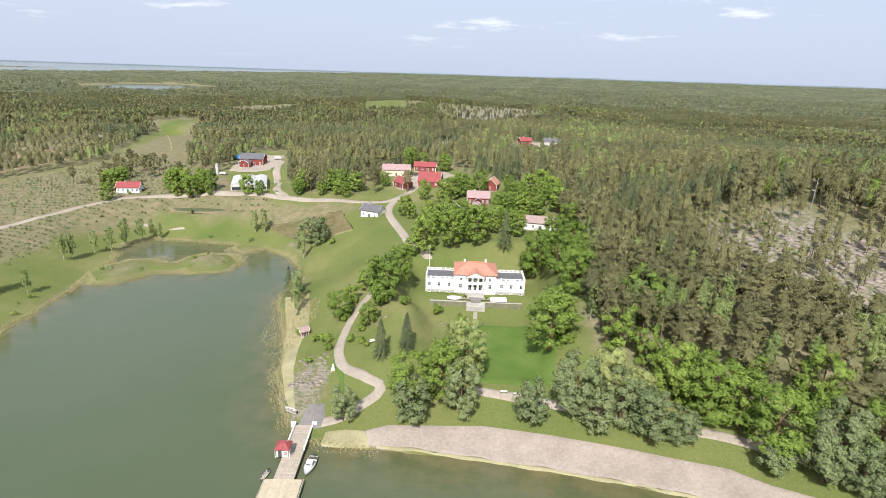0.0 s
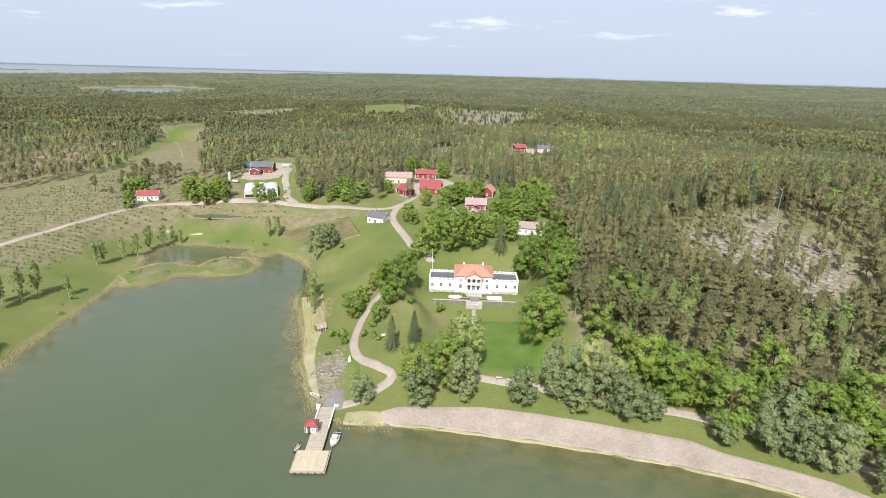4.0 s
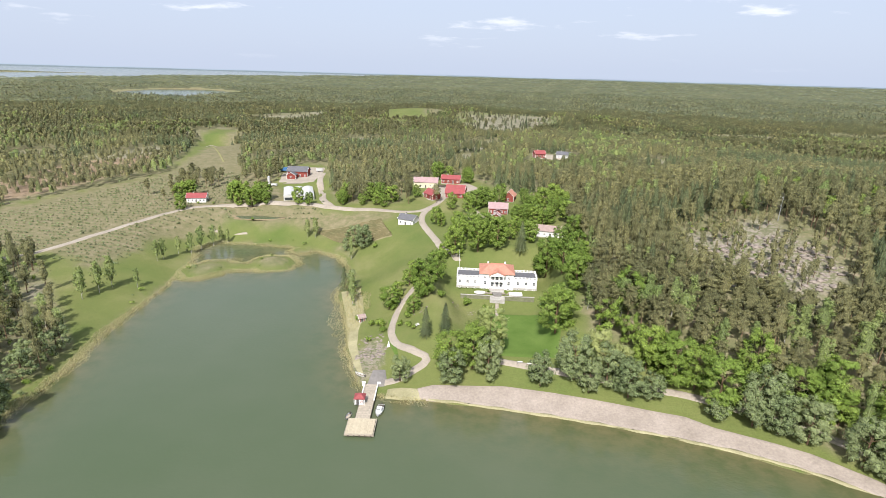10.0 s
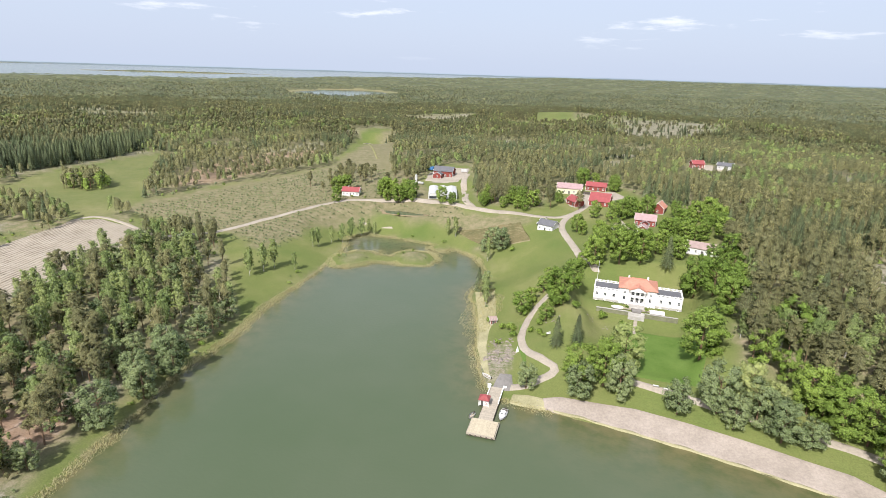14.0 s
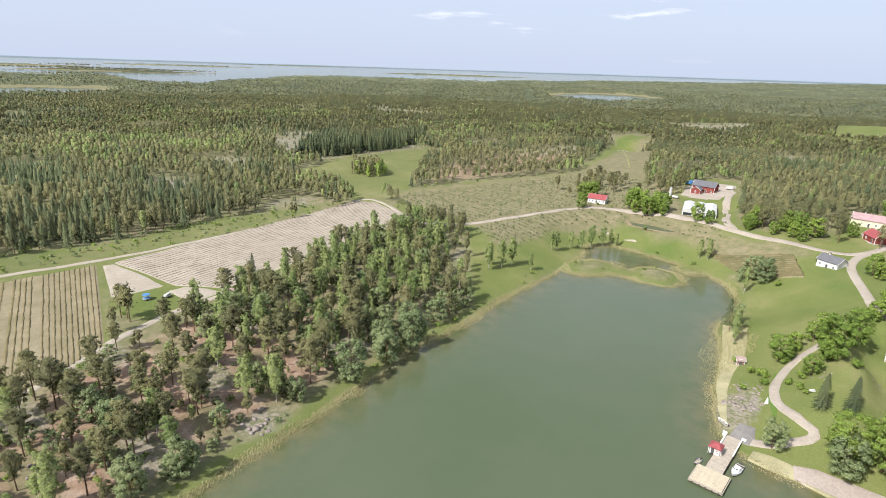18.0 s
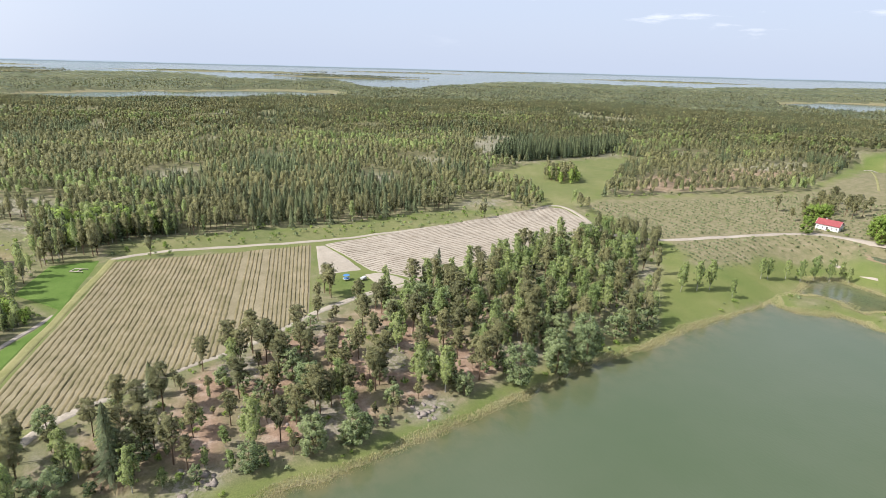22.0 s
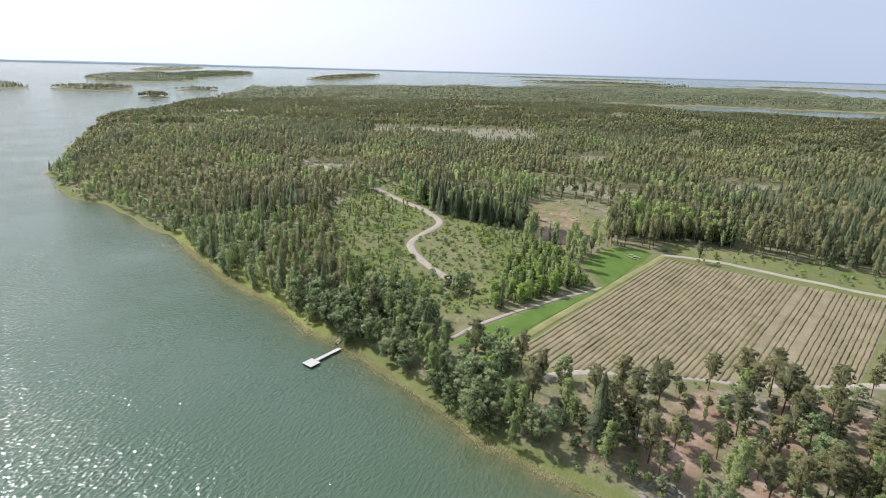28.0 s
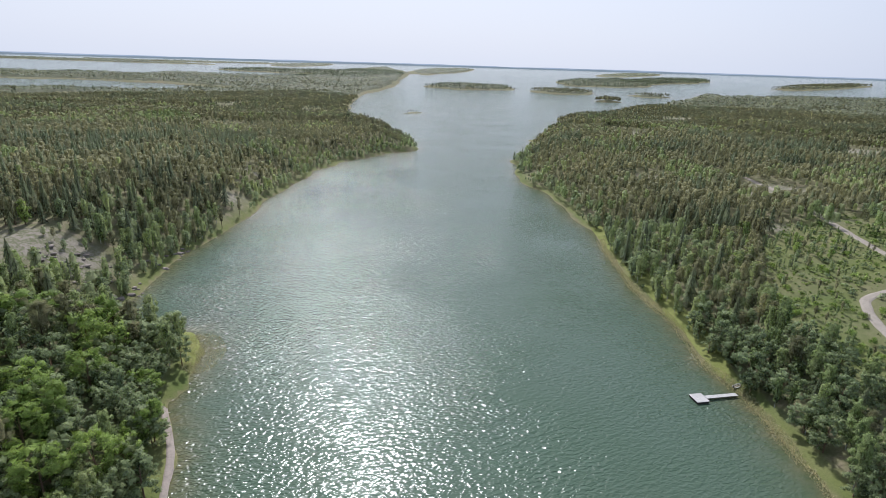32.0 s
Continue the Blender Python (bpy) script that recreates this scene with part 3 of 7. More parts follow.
# ------------------------------------------------------------ ground and water
def ground_sheet():
    rings = np.concatenate([np.linspace(4, 40, 8)[:-1], np.geomspace(40, 4930, 240)])
    az = np.linspace(0, 2 * math.pi, 680, endpoint=False)
    rr, aa = np.meshgrid(rings, az, indexing="ij")
    x, y = (-np.sin(aa) * rr).ravel(), (np.cos(aa) * rr).ravel()
    d = shore_distance(x, y)
    z = land_from(d, x, y)
    o = openness(x, y) + 1.5 * waves(x, y, 5.0, 1.0)
    g = smooth01(0.5 + o / 5.0)
    near_shore = smooth01((9 - d) / 5.0) * (d > -1) * (np.hypot(x, y) < 900)
    g = np.maximum(g, near_shore)
    g = np.maximum(g, smooth01((sd_poly(x, y, SPARSE) + 5) / 12.0))
    h = smooth01((sd_poly(x, y, [(-168, 232), (-204, 252), (-300, 262), (-300, 300), (-240, 435), (-262, 544), (-314, 737), (-271, 752), (-172, 459), (-138, 400), (-100, 345), (-30, 322), (-60, 300), (-100, 318), (-140, 322), (-165, 296)]) + 3 * waves(x, y, 9.0, 2.0)) / 8.0)
    h = np.maximum(h, smooth01(sd_poly(x, y, CLEARING) / 10.0) * 0.6)
    h = np.maximum(h, smooth01((sd_poly(x, y, SPARSE) + 5) / 12.0) * 0.5 * smooth01(0.6 + 0.6 * waves(x, y, 17.0, 6.0)))
    h = np.maximum(h, smooth01((3.5 - np.abs(d + 0.3)) / 2.0) * (x < -25) * (np.hypot(x, y) < 420) * (0.5 + 0.5 * waves(x, y, 12.0, 2.0)))
    h = np.maximum(h, smooth01(sd_poly(x, y, PINE_HEATH) / 6.0 + 0.3))
    h = np.maximum(h, smooth01((sd_poly(x, y, GROVE) - 3) / 8.0) * smooth01((d - 9) / 6.0) * 0.85)
    h = np.maximum(h, smooth01(sd_poly(x, y, BRUSH) / 8.0) * 0.35)
    h = np.maximum(h, smooth01(sd_poly(x, y, MEADOW) / 8.0) * 0.25)
    k = smooth01((sd_poly(x, y, ROCK_HILL) + 5 * waves(x, y, 14.0, 3.0)) / 8.0)
    k = np.maximum(k, smooth01((sd_poly(x, y, FAR_CLEARING) + 15 * waves(x, y, 30.0, 3.0)) / 30.0))
    k = np.maximum(k, smooth01(bareness(x, y) / 0.25 + 0.4 * waves(x, y, 9.0, 5.0)) * (o < -12) * (d > 12))
    k = np.maximum(k, smooth01((waves(x, y, 13.0, 4.0) - 0.25) / 0.4) * smooth01((sd_poly(x, y, GROVE) + 6) / 8.0) * smooth01((d - 9) / 4.0) * 0.9)
    k = np.maximum(k, smooth01(6.5 - np.hypot((x + 31), (y - 174) / 2.2)) * 0.85)
    grove = sd_poly(x, y, GROVE)
    litter = smooth01((grove - 2) / 6.0) * smooth01((d - 11) / 4.0) * smooth01(0.75 + 0.7 * waves(x, y, 11.0, 6.0)) * smooth01((150 - y) / 60.0)
    litter = np.maximum(litter, smooth01((sd_poly(x, y, BURNT) + 4 * waves(x, y, 8.0, 1.0)) / 6.0) * 0.85 * smooth01(0.7 + 0.6 * waves(x, y, 6.0, 4.0)))
    litter = np.maximum(litter, smooth01(sd_poly(x, y, PINE_HEATH) / 8.0) * 0.7)
    h = np.where((x < -100) & (d > 3.5) & (d < 10) & (y < 240) & (y > -60), h * 0.15, h)
    k = np.maximum(k, smooth01(1.6 - np.hypot((x + 129) / 4.0, (y - 67) / 7.0)) * 0.95)
    k = np.maximum(k, smooth01(1.6 - np.hypot((x + 126) / 4.0, (y - 1) / 6.0)) * 0.95)
    bed = smooth01(0.5 - d / 0.8)
    me = mesh_from("ground", np.stack([x, y, z], 1), grid_faces(len(rings), len(az), True), [M_GROUND],
                   attrs=(("grass", g), ("heath", h), ("rock", k), ("bed", bed), ("litter", litter)), smooth=True)
    return tagged(new("ground", me), "grassy and wooded ground with heath and bare rock", "ground", kind="structure")


def water_sheet():
    rings = np.concatenate([np.linspace(0.5, 40, 12)[:-1], np.geomspace(40, 4930, 170)])
    az = np.linspace(0, 2 * math.pi, 400, endpoint=False)
    rr, aa = np.meshgrid(rings, az, indexing="ij")
    x, y = (-np.sin(aa) * rr).ravel(), (np.cos(aa) * rr).ravel()
    d = shore_distance(x, y)
    beach = np.exp(-((x - 40) ** 2 + (y - 130) ** 2) / (2 * 45.0 ** 2))
    s = np.exp(np.minimum(d, 0) / (6.0 + 5.0 * beach)) * 0.9
    me = mesh_from("water", np.stack([x, y, lift(rr.ravel())], 1), grid_faces(len(rings), len(az), True), [M_WATER], attrs=(("shallow", s),), smooth=True)
    return tagged(new("water", me), "calm green sea water with fine ripples", "water", kind="structure")


ground_sheet()
water_sheet()

# ------------------------------------------------------------ plants


def leaf_cards(centres, outward, size, rng, corners_=4):
    """Small uneven four-cornered leaf sprays round the centres, facing roughly outward."""
    n = len(centres)
    nrm = outward + rng.normal(0, 0.55, (n, 3)) + np.array([0, 0, 0.35])
    nrm /= np.linalg.norm(nrm, axis=1)[:, None] + 1e-9
    u = np.cross(nrm, rng.normal(0, 1, (n, 3)))
    u /= np.linalg.norm(u, axis=1)[:, None] + 1e-9
    v = np.cross(nrm, u)
    s = size * rng.uniform(0.6, 1.3, (n, 1))
    corners = []
    for su, sv in (((-1, -0.7), (0.8, -1), (1, 0.8), (-0.7, 1)) if corners_ == 4 else ((-1.1, -0.8), (1.2, -0.6), (-0.1, 1.3))):
        corners.append(centres + u * s * (su + rng.uniform(-0.35, 0.35, (n, 1))) + v * s * (sv + rng.uniform(-0.35, 0.35, (n, 1))) + nrm * s * rng.uniform(-0.3, 0.3, (n, 1)))
    verts = np.stack(corners, 1)
    out = centres * np.array([1.0, 1.0, 0.0])
    out = out / (np.linalg.norm(out, axis=1)[:, None] + 0.05)
    soft = 0.7 * outward + 0.6 * out + 0.45 * nrm + np.array([0, 0, 0.25])
    soft /= np.linalg.norm(soft, axis=1)[:, None] + 1e-9
    geo = np.cross(verts[:, 1] - verts[:, 0], verts[:, 2] - verts[:, 0])
    flip = (geo * soft).sum(1) < 0
    verts[flip] = verts[flip][:, ::-1]
    q = np.arange(n)[:, None] * corners_
    if corners_ == 3:
        return verts.reshape(-1, 3), q + [0, 1, 2], np.repeat(soft, 3, axis=0)
    return verts.reshape(-1, 3), np.concatenate([q + [0, 1, 2], q + [0, 2, 3]]), np.repeat(soft, 4, axis=0)


OCTA = (np.array([(1, 0, 0), (0, 1, 0), (-1, 0, 0), (0, -1, 0), (0, 0, 1), (0, 0, -1)], float),
        np.array([(0, 1, 4), (1, 2, 4), (2, 3, 4), (3, 0, 4), (1, 0, 5), (2, 1, 5), (3, 2, 5), (0, 3, 5)]))


def clumps(rng, lobes, solid, sprays, size):
    """Loose leaf sprays gathered in clumps; a rich crown also has a leafy core in every clump."""
    iv, jf = OCTA
    vs, fs, ns, c, o, z = [], [], [], [], [], []
    for k, (centre, rad) in enumerate(lobes):
        centre, rad = np.asarray(centre), np.asarray(rad)
        if solid:
            turn = rng.uniform(0, 6.28)
            ct, st = math.cos(turn), math.sin(turn)
            w = iv @ np.array([(ct, st, 0.3), (-st, ct, -0.2), (-0.2, 0.3, 1.0)])
            v = centre + w * rad * rng.uniform(0.55, 1.0, (len(iv), 1))
            out = v * np.array([1.0, 1.0, 0.0])
            out = out / (np.linalg.norm(out, axis=1)[:, None] + 0.06)
            nv = w + 0.6 * out + rng.normal(0, 0.3, iv.shape) + np.array([0, 0, 0.25])
            vs.append(v)
            fs.append(jf + k * len(iv))
            ns.append(nv / np.linalg.norm(nv, axis=1)[:, None])
        d = rng.normal(0, 1, (sprays, 3))
        d /= np.linalg.norm(d, axis=1)[:, None]
        d[:, 2] = np.where(d[:, 2] < -0.35, -d[:, 2], d[:, 2])
        c.append(centre + d * rad * rng.uniform(0.45, 1.15, (sprays, 1)))
        o.append(d)
        z.append(np.full((sprays, 1), size * rad[0]))
    sv, sf, sn = leaf_cards(np.concatenate(c), np.concatenate(o), np.concatenate(z), rng, 3)
    if not solid:
        return sv, sf, sn
    v, f, nv = np.concatenate(vs), np.concatenate(fs), np.concatenate(ns)
    return np.concatenate([v, sv]), np.concatenate([f, sf + len(v)]), np.concatenate([nv, sn])


def crown_shape(kind, rng, detail):
    """Leaves of a tree one metre high. detail: 1 to 3, from a plain to a rich crown."""
    lobes = []
    many = (0.6, 1.15, 1.9)[detail - 1]
    if kind == "spruce":
        tiers = (6, 9, 13)[detail - 1]
        sides = (5, 7, 9)[detail - 1]
        vs, fs, ns = [], [], []
        for k in range(tiers):
            z0 = 0.05 + 0.9 * k / tiers
            r0 = (0.2 if detail < 3 else 0.25) * (1 - z0) ** 0.85 + 0.012
            a = np.arange(2 * sides) * math.pi / sides + rng.uniform(0, 6.28)
            r = np.where(np.arange(2 * sides) % 2 == 0, r0 * rng.uniform(0.85, 1.2, 2 * sides), r0 * 0.5)
            zz = z0 - np.where(np.arange(2 * sides) % 2 == 0, 0.25 * r0, 0) + rng.uniform(-0.01, 0.01, 2 * sides)
            v = np.concatenate([np.stack([r * np.cos(a), r * np.sin(a), zz], 1), [[0, 0, z0 + 1.5 / tiers]]])
            v[:, 2] = np.minimum(v[:, 2], 1.0)
            i = np.arange(2 * sides)
            fs.append(np.stack([i, (i + 1) % (2 * sides), np.full(2 * sides, 2 * sides)], 1) + sum(len(q) for q in vs))
            vs.append(v)
            nv = v * np.array([1, 1, 0]) + np.array([0, 0, 0.55 * r0]) + rng.normal(0, 0.25 * r0, v.shape)
            ns.append(nv / (np.linalg.norm(nv, axis=1)[:, None] + 1e-9))
        return np.concatenate(vs), np.concatenate(fs), np.concatenate(ns)
    if kind == "pine":
        k = int(21 * many)
        for i in range(k):
            a, zz = rng.uniform(0, 6.28), 0.48 + 0.46 * (i + rng.uniform(0, 1)) / k
            rad = 0.19 * math.sqrt(max(0.1, 1 - ((zz - 0.68) / 0.29) ** 2)) * math.sqrt(rng.uniform(0.05, 1))
            s = rng.uniform(0.04, 0.07) / math.sqrt(many) ** 0.8
            lobes.append(((rad * math.cos(a), rad * math.sin(a), zz), (s * 1.15, s * 1.15, s * 0.75)))
    elif kind == "birch":
        k = int(20 * many)
        for i in range(k):
            a, zz = rng.uniform(0, 6.28), 0.26 + 0.66 * (i + rng.uniform(0, 1)) / k
            rad = 0.165 * math.sin(min(1, 1.18 - zz) * 2.2) * math.sqrt(rng.uniform(0.05, 1))
            s = rng.uniform(0.038, 0.065) / math.sqrt(many) ** 0.8
            lobes.append(((rad * math.cos(a), rad * math.sin(a), zz), (s, s, s * 1.2)))
    elif kind == "bush":
        for i in range(int(6 * many)):
            a = rng.uniform(0, 6.28)
            rad, s = rng.uniform(0.1, 0.4), rng.uniform(0.2, 0.34)
            lobes.append(((rad * math.cos(a), rad * math.sin(a), rng.uniform(0.25, 0.62)), (s, s, s)))
    else:
        k = int((16, 34, 70)[detail - 1])
        for i in range(k):
            a, zz = rng.uniform(0, 6.28), 0.11 + 0.77 * (i + rng.uniform(0, 1)) / k
            rad = 0.3 * math.sqrt(max(0.02, 1 - ((zz - 0.47) / 0.5) ** 2)) * rng.uniform(0.3, 1.05) ** 0.6
            s = rng.uniform(0.055, 0.1) * (1.3, 1.15, 1.08)[detail - 1]
            lobes.append(((rad * math.cos(a), rad * math.sin(a), zz), (s, s, s * 0.9)))
    leafy = kind not in ("pine", "birch", "bush")
    if kind == "bush" or leafy and detail > 1:
        return clumps(rng, lobes, detail > 1, (6, 13, 44)[detail - 1], (0.82, 0.42, 0.2)[detail - 1])
    # one uneven leafy body with loose sprays, and for a richer crown whole clumps, standing off it
    sides, loose = ((5, 84), (6, 40), (7, 60))[detail - 1]
    bv, bf, bn = blob(rng, BODY[kind if kind in BODY else "leaf"], sides, 0.38, (0.72, 0.68, 0.68)[detail - 1])
    pick = rng.integers(0, len(bv), loose)
    at = bv[pick] * np.array([1.0, 1.0, 0.0]) * rng.uniform(0.7, 1.5, (loose, 1)) + bv[pick] * np.array([0.0, 0.0, 1.0]) + rng.normal(0, 0.03, (loose, 3))
    at[:, 2] = np.clip(at[:, 2], bv[:, 2].min(), bv[:, 2].max())
    size = {"pine": 0.036, "birch": 0.032}.get(kind, 0.046) * (1.0, 0.8, 0.6)[detail - 1]
    sets = [(bv, bf, bn), leaf_cards(at, bn[pick], size, rng, 3)]
    if detail > 1:
        sets.append(clumps(rng, lobes, True, (0, 7, 20)[detail - 1], (0, 0.5, 0.34)[detail - 1]))
    start, out = 0, []
    for sv, sf, sn in sets:
        out.append((sv, sf + start, sn))
        start += len(sv)
    return tuple(np.concatenate(v) for v in zip(*out))


# heights and half-widths of crowns one metre high
BODY = {"pine": ((0.38, 0.05), (0.55, 0.155), (0.74, 0.16), (0.9, 0.095)), "spruce": ((0.06, 0.17), (0.36, 0.12), (0.7, 0.06)),
        "birch": ((0.2, 0.05), (0.4, 0.13), (0.68, 0.14), (0.88, 0.085)), "leaf": ((0.12, 0.1), (0.34, 0.23), (0.62, 0.24), (0.82, 0.15))}


def blob(rng, rings, sides, rough, slim=1.0):
    """A closed, uneven crown body through rings of the given heights and half-widths, with a tip."""
    vs = []
    step = rings[-1][0] - rings[-2][0]
    for k, (z, r) in enumerate(rings):
        a = (np.arange(sides) + 0.5 * k) * 2 * math.pi / sides + rng.uniform(-0.3, 0.3, sides)
        rr = slim * r * rng.uniform(1 - rough, 1 + rough, sides)
        vs.append(np.stack([rr * np.cos(a), rr * np.sin(a), z + rng.uniform(-0.22, 0.22, sides) * step], 1))
    vs.append(np.array([[rng.uniform(-0.02, 0.02), rng.uniform(-0.02, 0.02), min(1.0, rings[-1][0] + (0.3 if rings[-1][1] < 0.07 else 0.06))]]))
    i = np.arange(sides)
    j = (i + 1) % sides
    f = []
    for k in range(len(rings) - 1):
        b = k * sides
        f += [np.stack([b + i, b + j, b + sides + j], 1), np.stack([b + i, b + sides + j, b + sides + i], 1)]
    b = (len(rings) - 1) * sides
    f.append(np.stack([b + i, b + j, np.full(sides, b + sides)], 1))
    v = np.concatenate(vs)
    nv = v * np.array([1, 1, 0])
    nv = nv / (np.linalg.norm(nv, axis=1)[:, None] + 0.03) + np.array([0, 0, 0.75]) + rng.normal(0, 0.16, v.shape)
    return v, np.concatenate(f), nv / np.linalg.norm(nv, axis=1)[:, None]


def trunk_shape(kind, sides=6, limbs=6):
    """A tapered, slightly bent trunk with limbs, one metre high in all."""
    top = {"spruce": 0.97, "pine": 0.9, "birch": 0.9}.get(kind, 0.72)
    base = {"spruce": 0.014, "pine": 0.013, "birch": 0.009}.get(kind, 0.02)
    segs = [((0, 0, -0.03), (0.01, 0.006, top * 0.5), base, base * 0.75), ((0.01, 0.006, top * 0.5), (0.0, 0.012, top), base * 0.75, base * 0.2)]
    if kind not in ("spruce", "bush"):
        for i in range(limbs):
            a, z0 = i * 2.4, top * (0.5 + 0.075 * i)
            ln = 0.13 if kind in ("pine", "birch") else 0.2
            segs.append(((0.008, 0.008, z0), (ln * math.cos(a), ln * math.sin(a), z0 + ln * 0.7), base * 0.4, base * 0.1))
    vs, fs = [], []
    for p0, p1, r0, r1 in segs:
        p0, p1 = np.array(p0), np.array(p1)
        w = (p1 - p0) / np.linalg.norm(p1 - p0)
        u = np.cross(w, [0.3, 1, 0.1])
        u /= np.linalg.norm(u)
        v = np.cross(w, u)
        b = len(vs) * 0 + sum(len(q) for q in vs)
        a = np.arange(sides) * 2 * math.pi / sides
        ring = np.cos(a)[:, None] * u + np.sin(a)[:, None] * v
        vs.append(np.concatenate([p0 + ring * r0, p1 + ring * r1]))
        i = np.arange(sides)
        j = (i + 1) % sides
        fs.append(np.concatenate([np.stack([b + i, b + j, b + sides + j], 1), np.stack([b + i, b + sides + j, b + sides + i], 1)]))
    vs = np.concatenate(vs)
    nv = vs * np.array([1, 1, 0]) + np.array([1e-4, 0, 0.001])
    return vs, np.concatenate(fs), nv / np.linalg.norm(nv, axis=1)[:, None]


def far_crown(kind, rng):
    """A rough crown for trees seen from far away."""
    if kind == "spruce":
        return blob(rng, BODY["spruce"], 4, 0.3)
    return blob(rng, {"pine": ((0.46, 0.165), (0.83, 0.13)), "birch": ((0.34, 0.15), (0.8, 0.125))}.get(kind, ((0.3, 0.22), (0.78, 0.19))), 4, 0.34)


def speck_crown(kind, rng):
    """The plainest crown, for trees that are a few points of the picture."""
    if kind == "spruce":
        return blob(rng, ((0.1, 0.16), (0.66, 0.068)), 3, 0.3)
    return blob(rng, ((0.4, 0.19), (0.84, 0.14)) if kind in ("pine", "birch") else ((0.3, 0.22), (0.8, 0.18)), 3, 0.3)


LEAF_OF = {"pine": M_PINE, "spruce": M_SPRUCE, "birch": M_BIRCH, "leaf": M_LEAF, "alder": M_ALDER, "pale": M_BLOSSOM, "bush": M_ALDER, "shrub": M_LEAF}
SHAPE_OF = {"alder": "leaf", "pale": "leaf", "shrub": "bush"}


def grove_mesh(name, kind, detail, x, y, z, h, variants=5, wide=1.0, trunks=True):
    """Many plants of one kind in one mesh. detail: 1 to 3, or 'far' or 'speck'."""
    rng = np.random.default_rng(len(name) * 17 + len(x))
    shape = SHAPE_OF.get(kind, kind)
    x, y, z, h = (np.asarray(v, float) for v in (x, y, z, h))
    pick = rng.integers(0, variants, len(x))
    vs, fs, ms, ts, ns = [], [], [], [], []
    base = 0
    for k in range(variants):
        s = pick == k
        n = int(s.sum())
        if not n:
            continue
        if detail == "far":
            pv, pf, pn = far_crown(shape, rng)
            mi = np.ones(len(pf), int)
        elif detail == "speck":
            pv, pf, pn = speck_crown(shape, rng)
            mi = np.ones(len(pf), int)
        else:
            pv, pf, pn = crown_shape(shape, rng, detail)
            mi = np.ones(len(pf), int)
            if trunks:
                tv, tf, tn = trunk_shape(shape, 4, 3 if detail > 1 else 0)
                pn = np.concatenate([tn, pn])
                pv, pf, mi = np.concatenate([tv, pv]), np.concatenate([tf, pf + len(tv)]), np.concatenate([np.zeros(len(tf), int), mi])
        a = rng.uniform(0, 2 * math.pi, n)
        w = h[s] * rng.uniform(0.85, 1.2, n) * wide
        c, sn = np.cos(a)[:, None], np.sin(a)[:, None]
        px, py, pz = pv[:, 0][None], pv[:, 1][None], pv[:, 2][None]
        out = np.stack([x[s][:, None] + w[:, None] * (px * c - py * sn), y[s][:, None] + w[:, None] * (px * sn + py * c), z[s][:, None] + h[s][:, None] * pz], -1)
        vs.append(out.reshape(-1, 3))
        ns.append(np.stack([pn[:, 0][None] * c - pn[:, 1][None] * sn, pn[:, 0][None] * sn + pn[:, 1][None] * c, np.repeat(pn[:, 2][None], n, 0)], -1).reshape(-1, 3))
        fs.append((base + np.arange(n)[:, None, None] * len(pv) + pf[None]).reshape(-1, 3))
        ms.append(np.tile(mi, n))
        ts.append(np.repeat(np.clip(0.5 + 0.3 * waves(x[s], y[s], 60.0, 5.0) + rng.normal(0, 0.24, n), 0, 1), len(pv)))
        base += n * len(pv)
    bark = M_WHITE_BARK if shape == "birch" else M_BARK
    return mesh_from(name, np.concatenate(vs), np.concatenate(fs), [bark, LEAF_OF[kind]], np.concatenate(ms), np.concatenate(ts), normals=np.concatenate(ns))


def scatter(x0, x1, y0, y1, step, rng):
    gx, gy = np.meshgrid(np.arange(x0, x1, step), np.arange(y0, y1, step))
    gx, gy = gx.ravel(), gy.ravel()
    return gx + rng.uniform(-0.5, 0.5, len(gx)) * step, gy + rng.uniform(-0.5, 0.5, len(gy)) * step


def ring_scatter(r0, r1, step, rng):
    x, y = scatter(-r1, r1, -r1, r1, step, rng)
    r = np.hypot(x, y)
    k = (r >= r0) & (r < r1)
    return x[k], y[k]


def wood_kinds(x, y, rng):
    """Which tree grows where: pine on the heights, spruce in belts, leafy trees along shores and clearings."""
    v = waves(x, y, 38.0, 13.0) + 0.9 * waves(x, y, 140.0, 17.0) + rng.normal(0, 0.55, len(x))
    r = np.hypot(x, y)
    kind = np.where(v > np.where((x > 30) & (y > 100) & (r < 420), 1.25, np.where(r > 480, 0.75, 0.8)), "spruce", np.where(v < -1.0, "birch", "pine"))
    lush = waves(x, y, 75.0, 23.0) + rng.normal(0, 0.5, len(x)) > 1.35
    return np.where(lush, "leaf", kind)


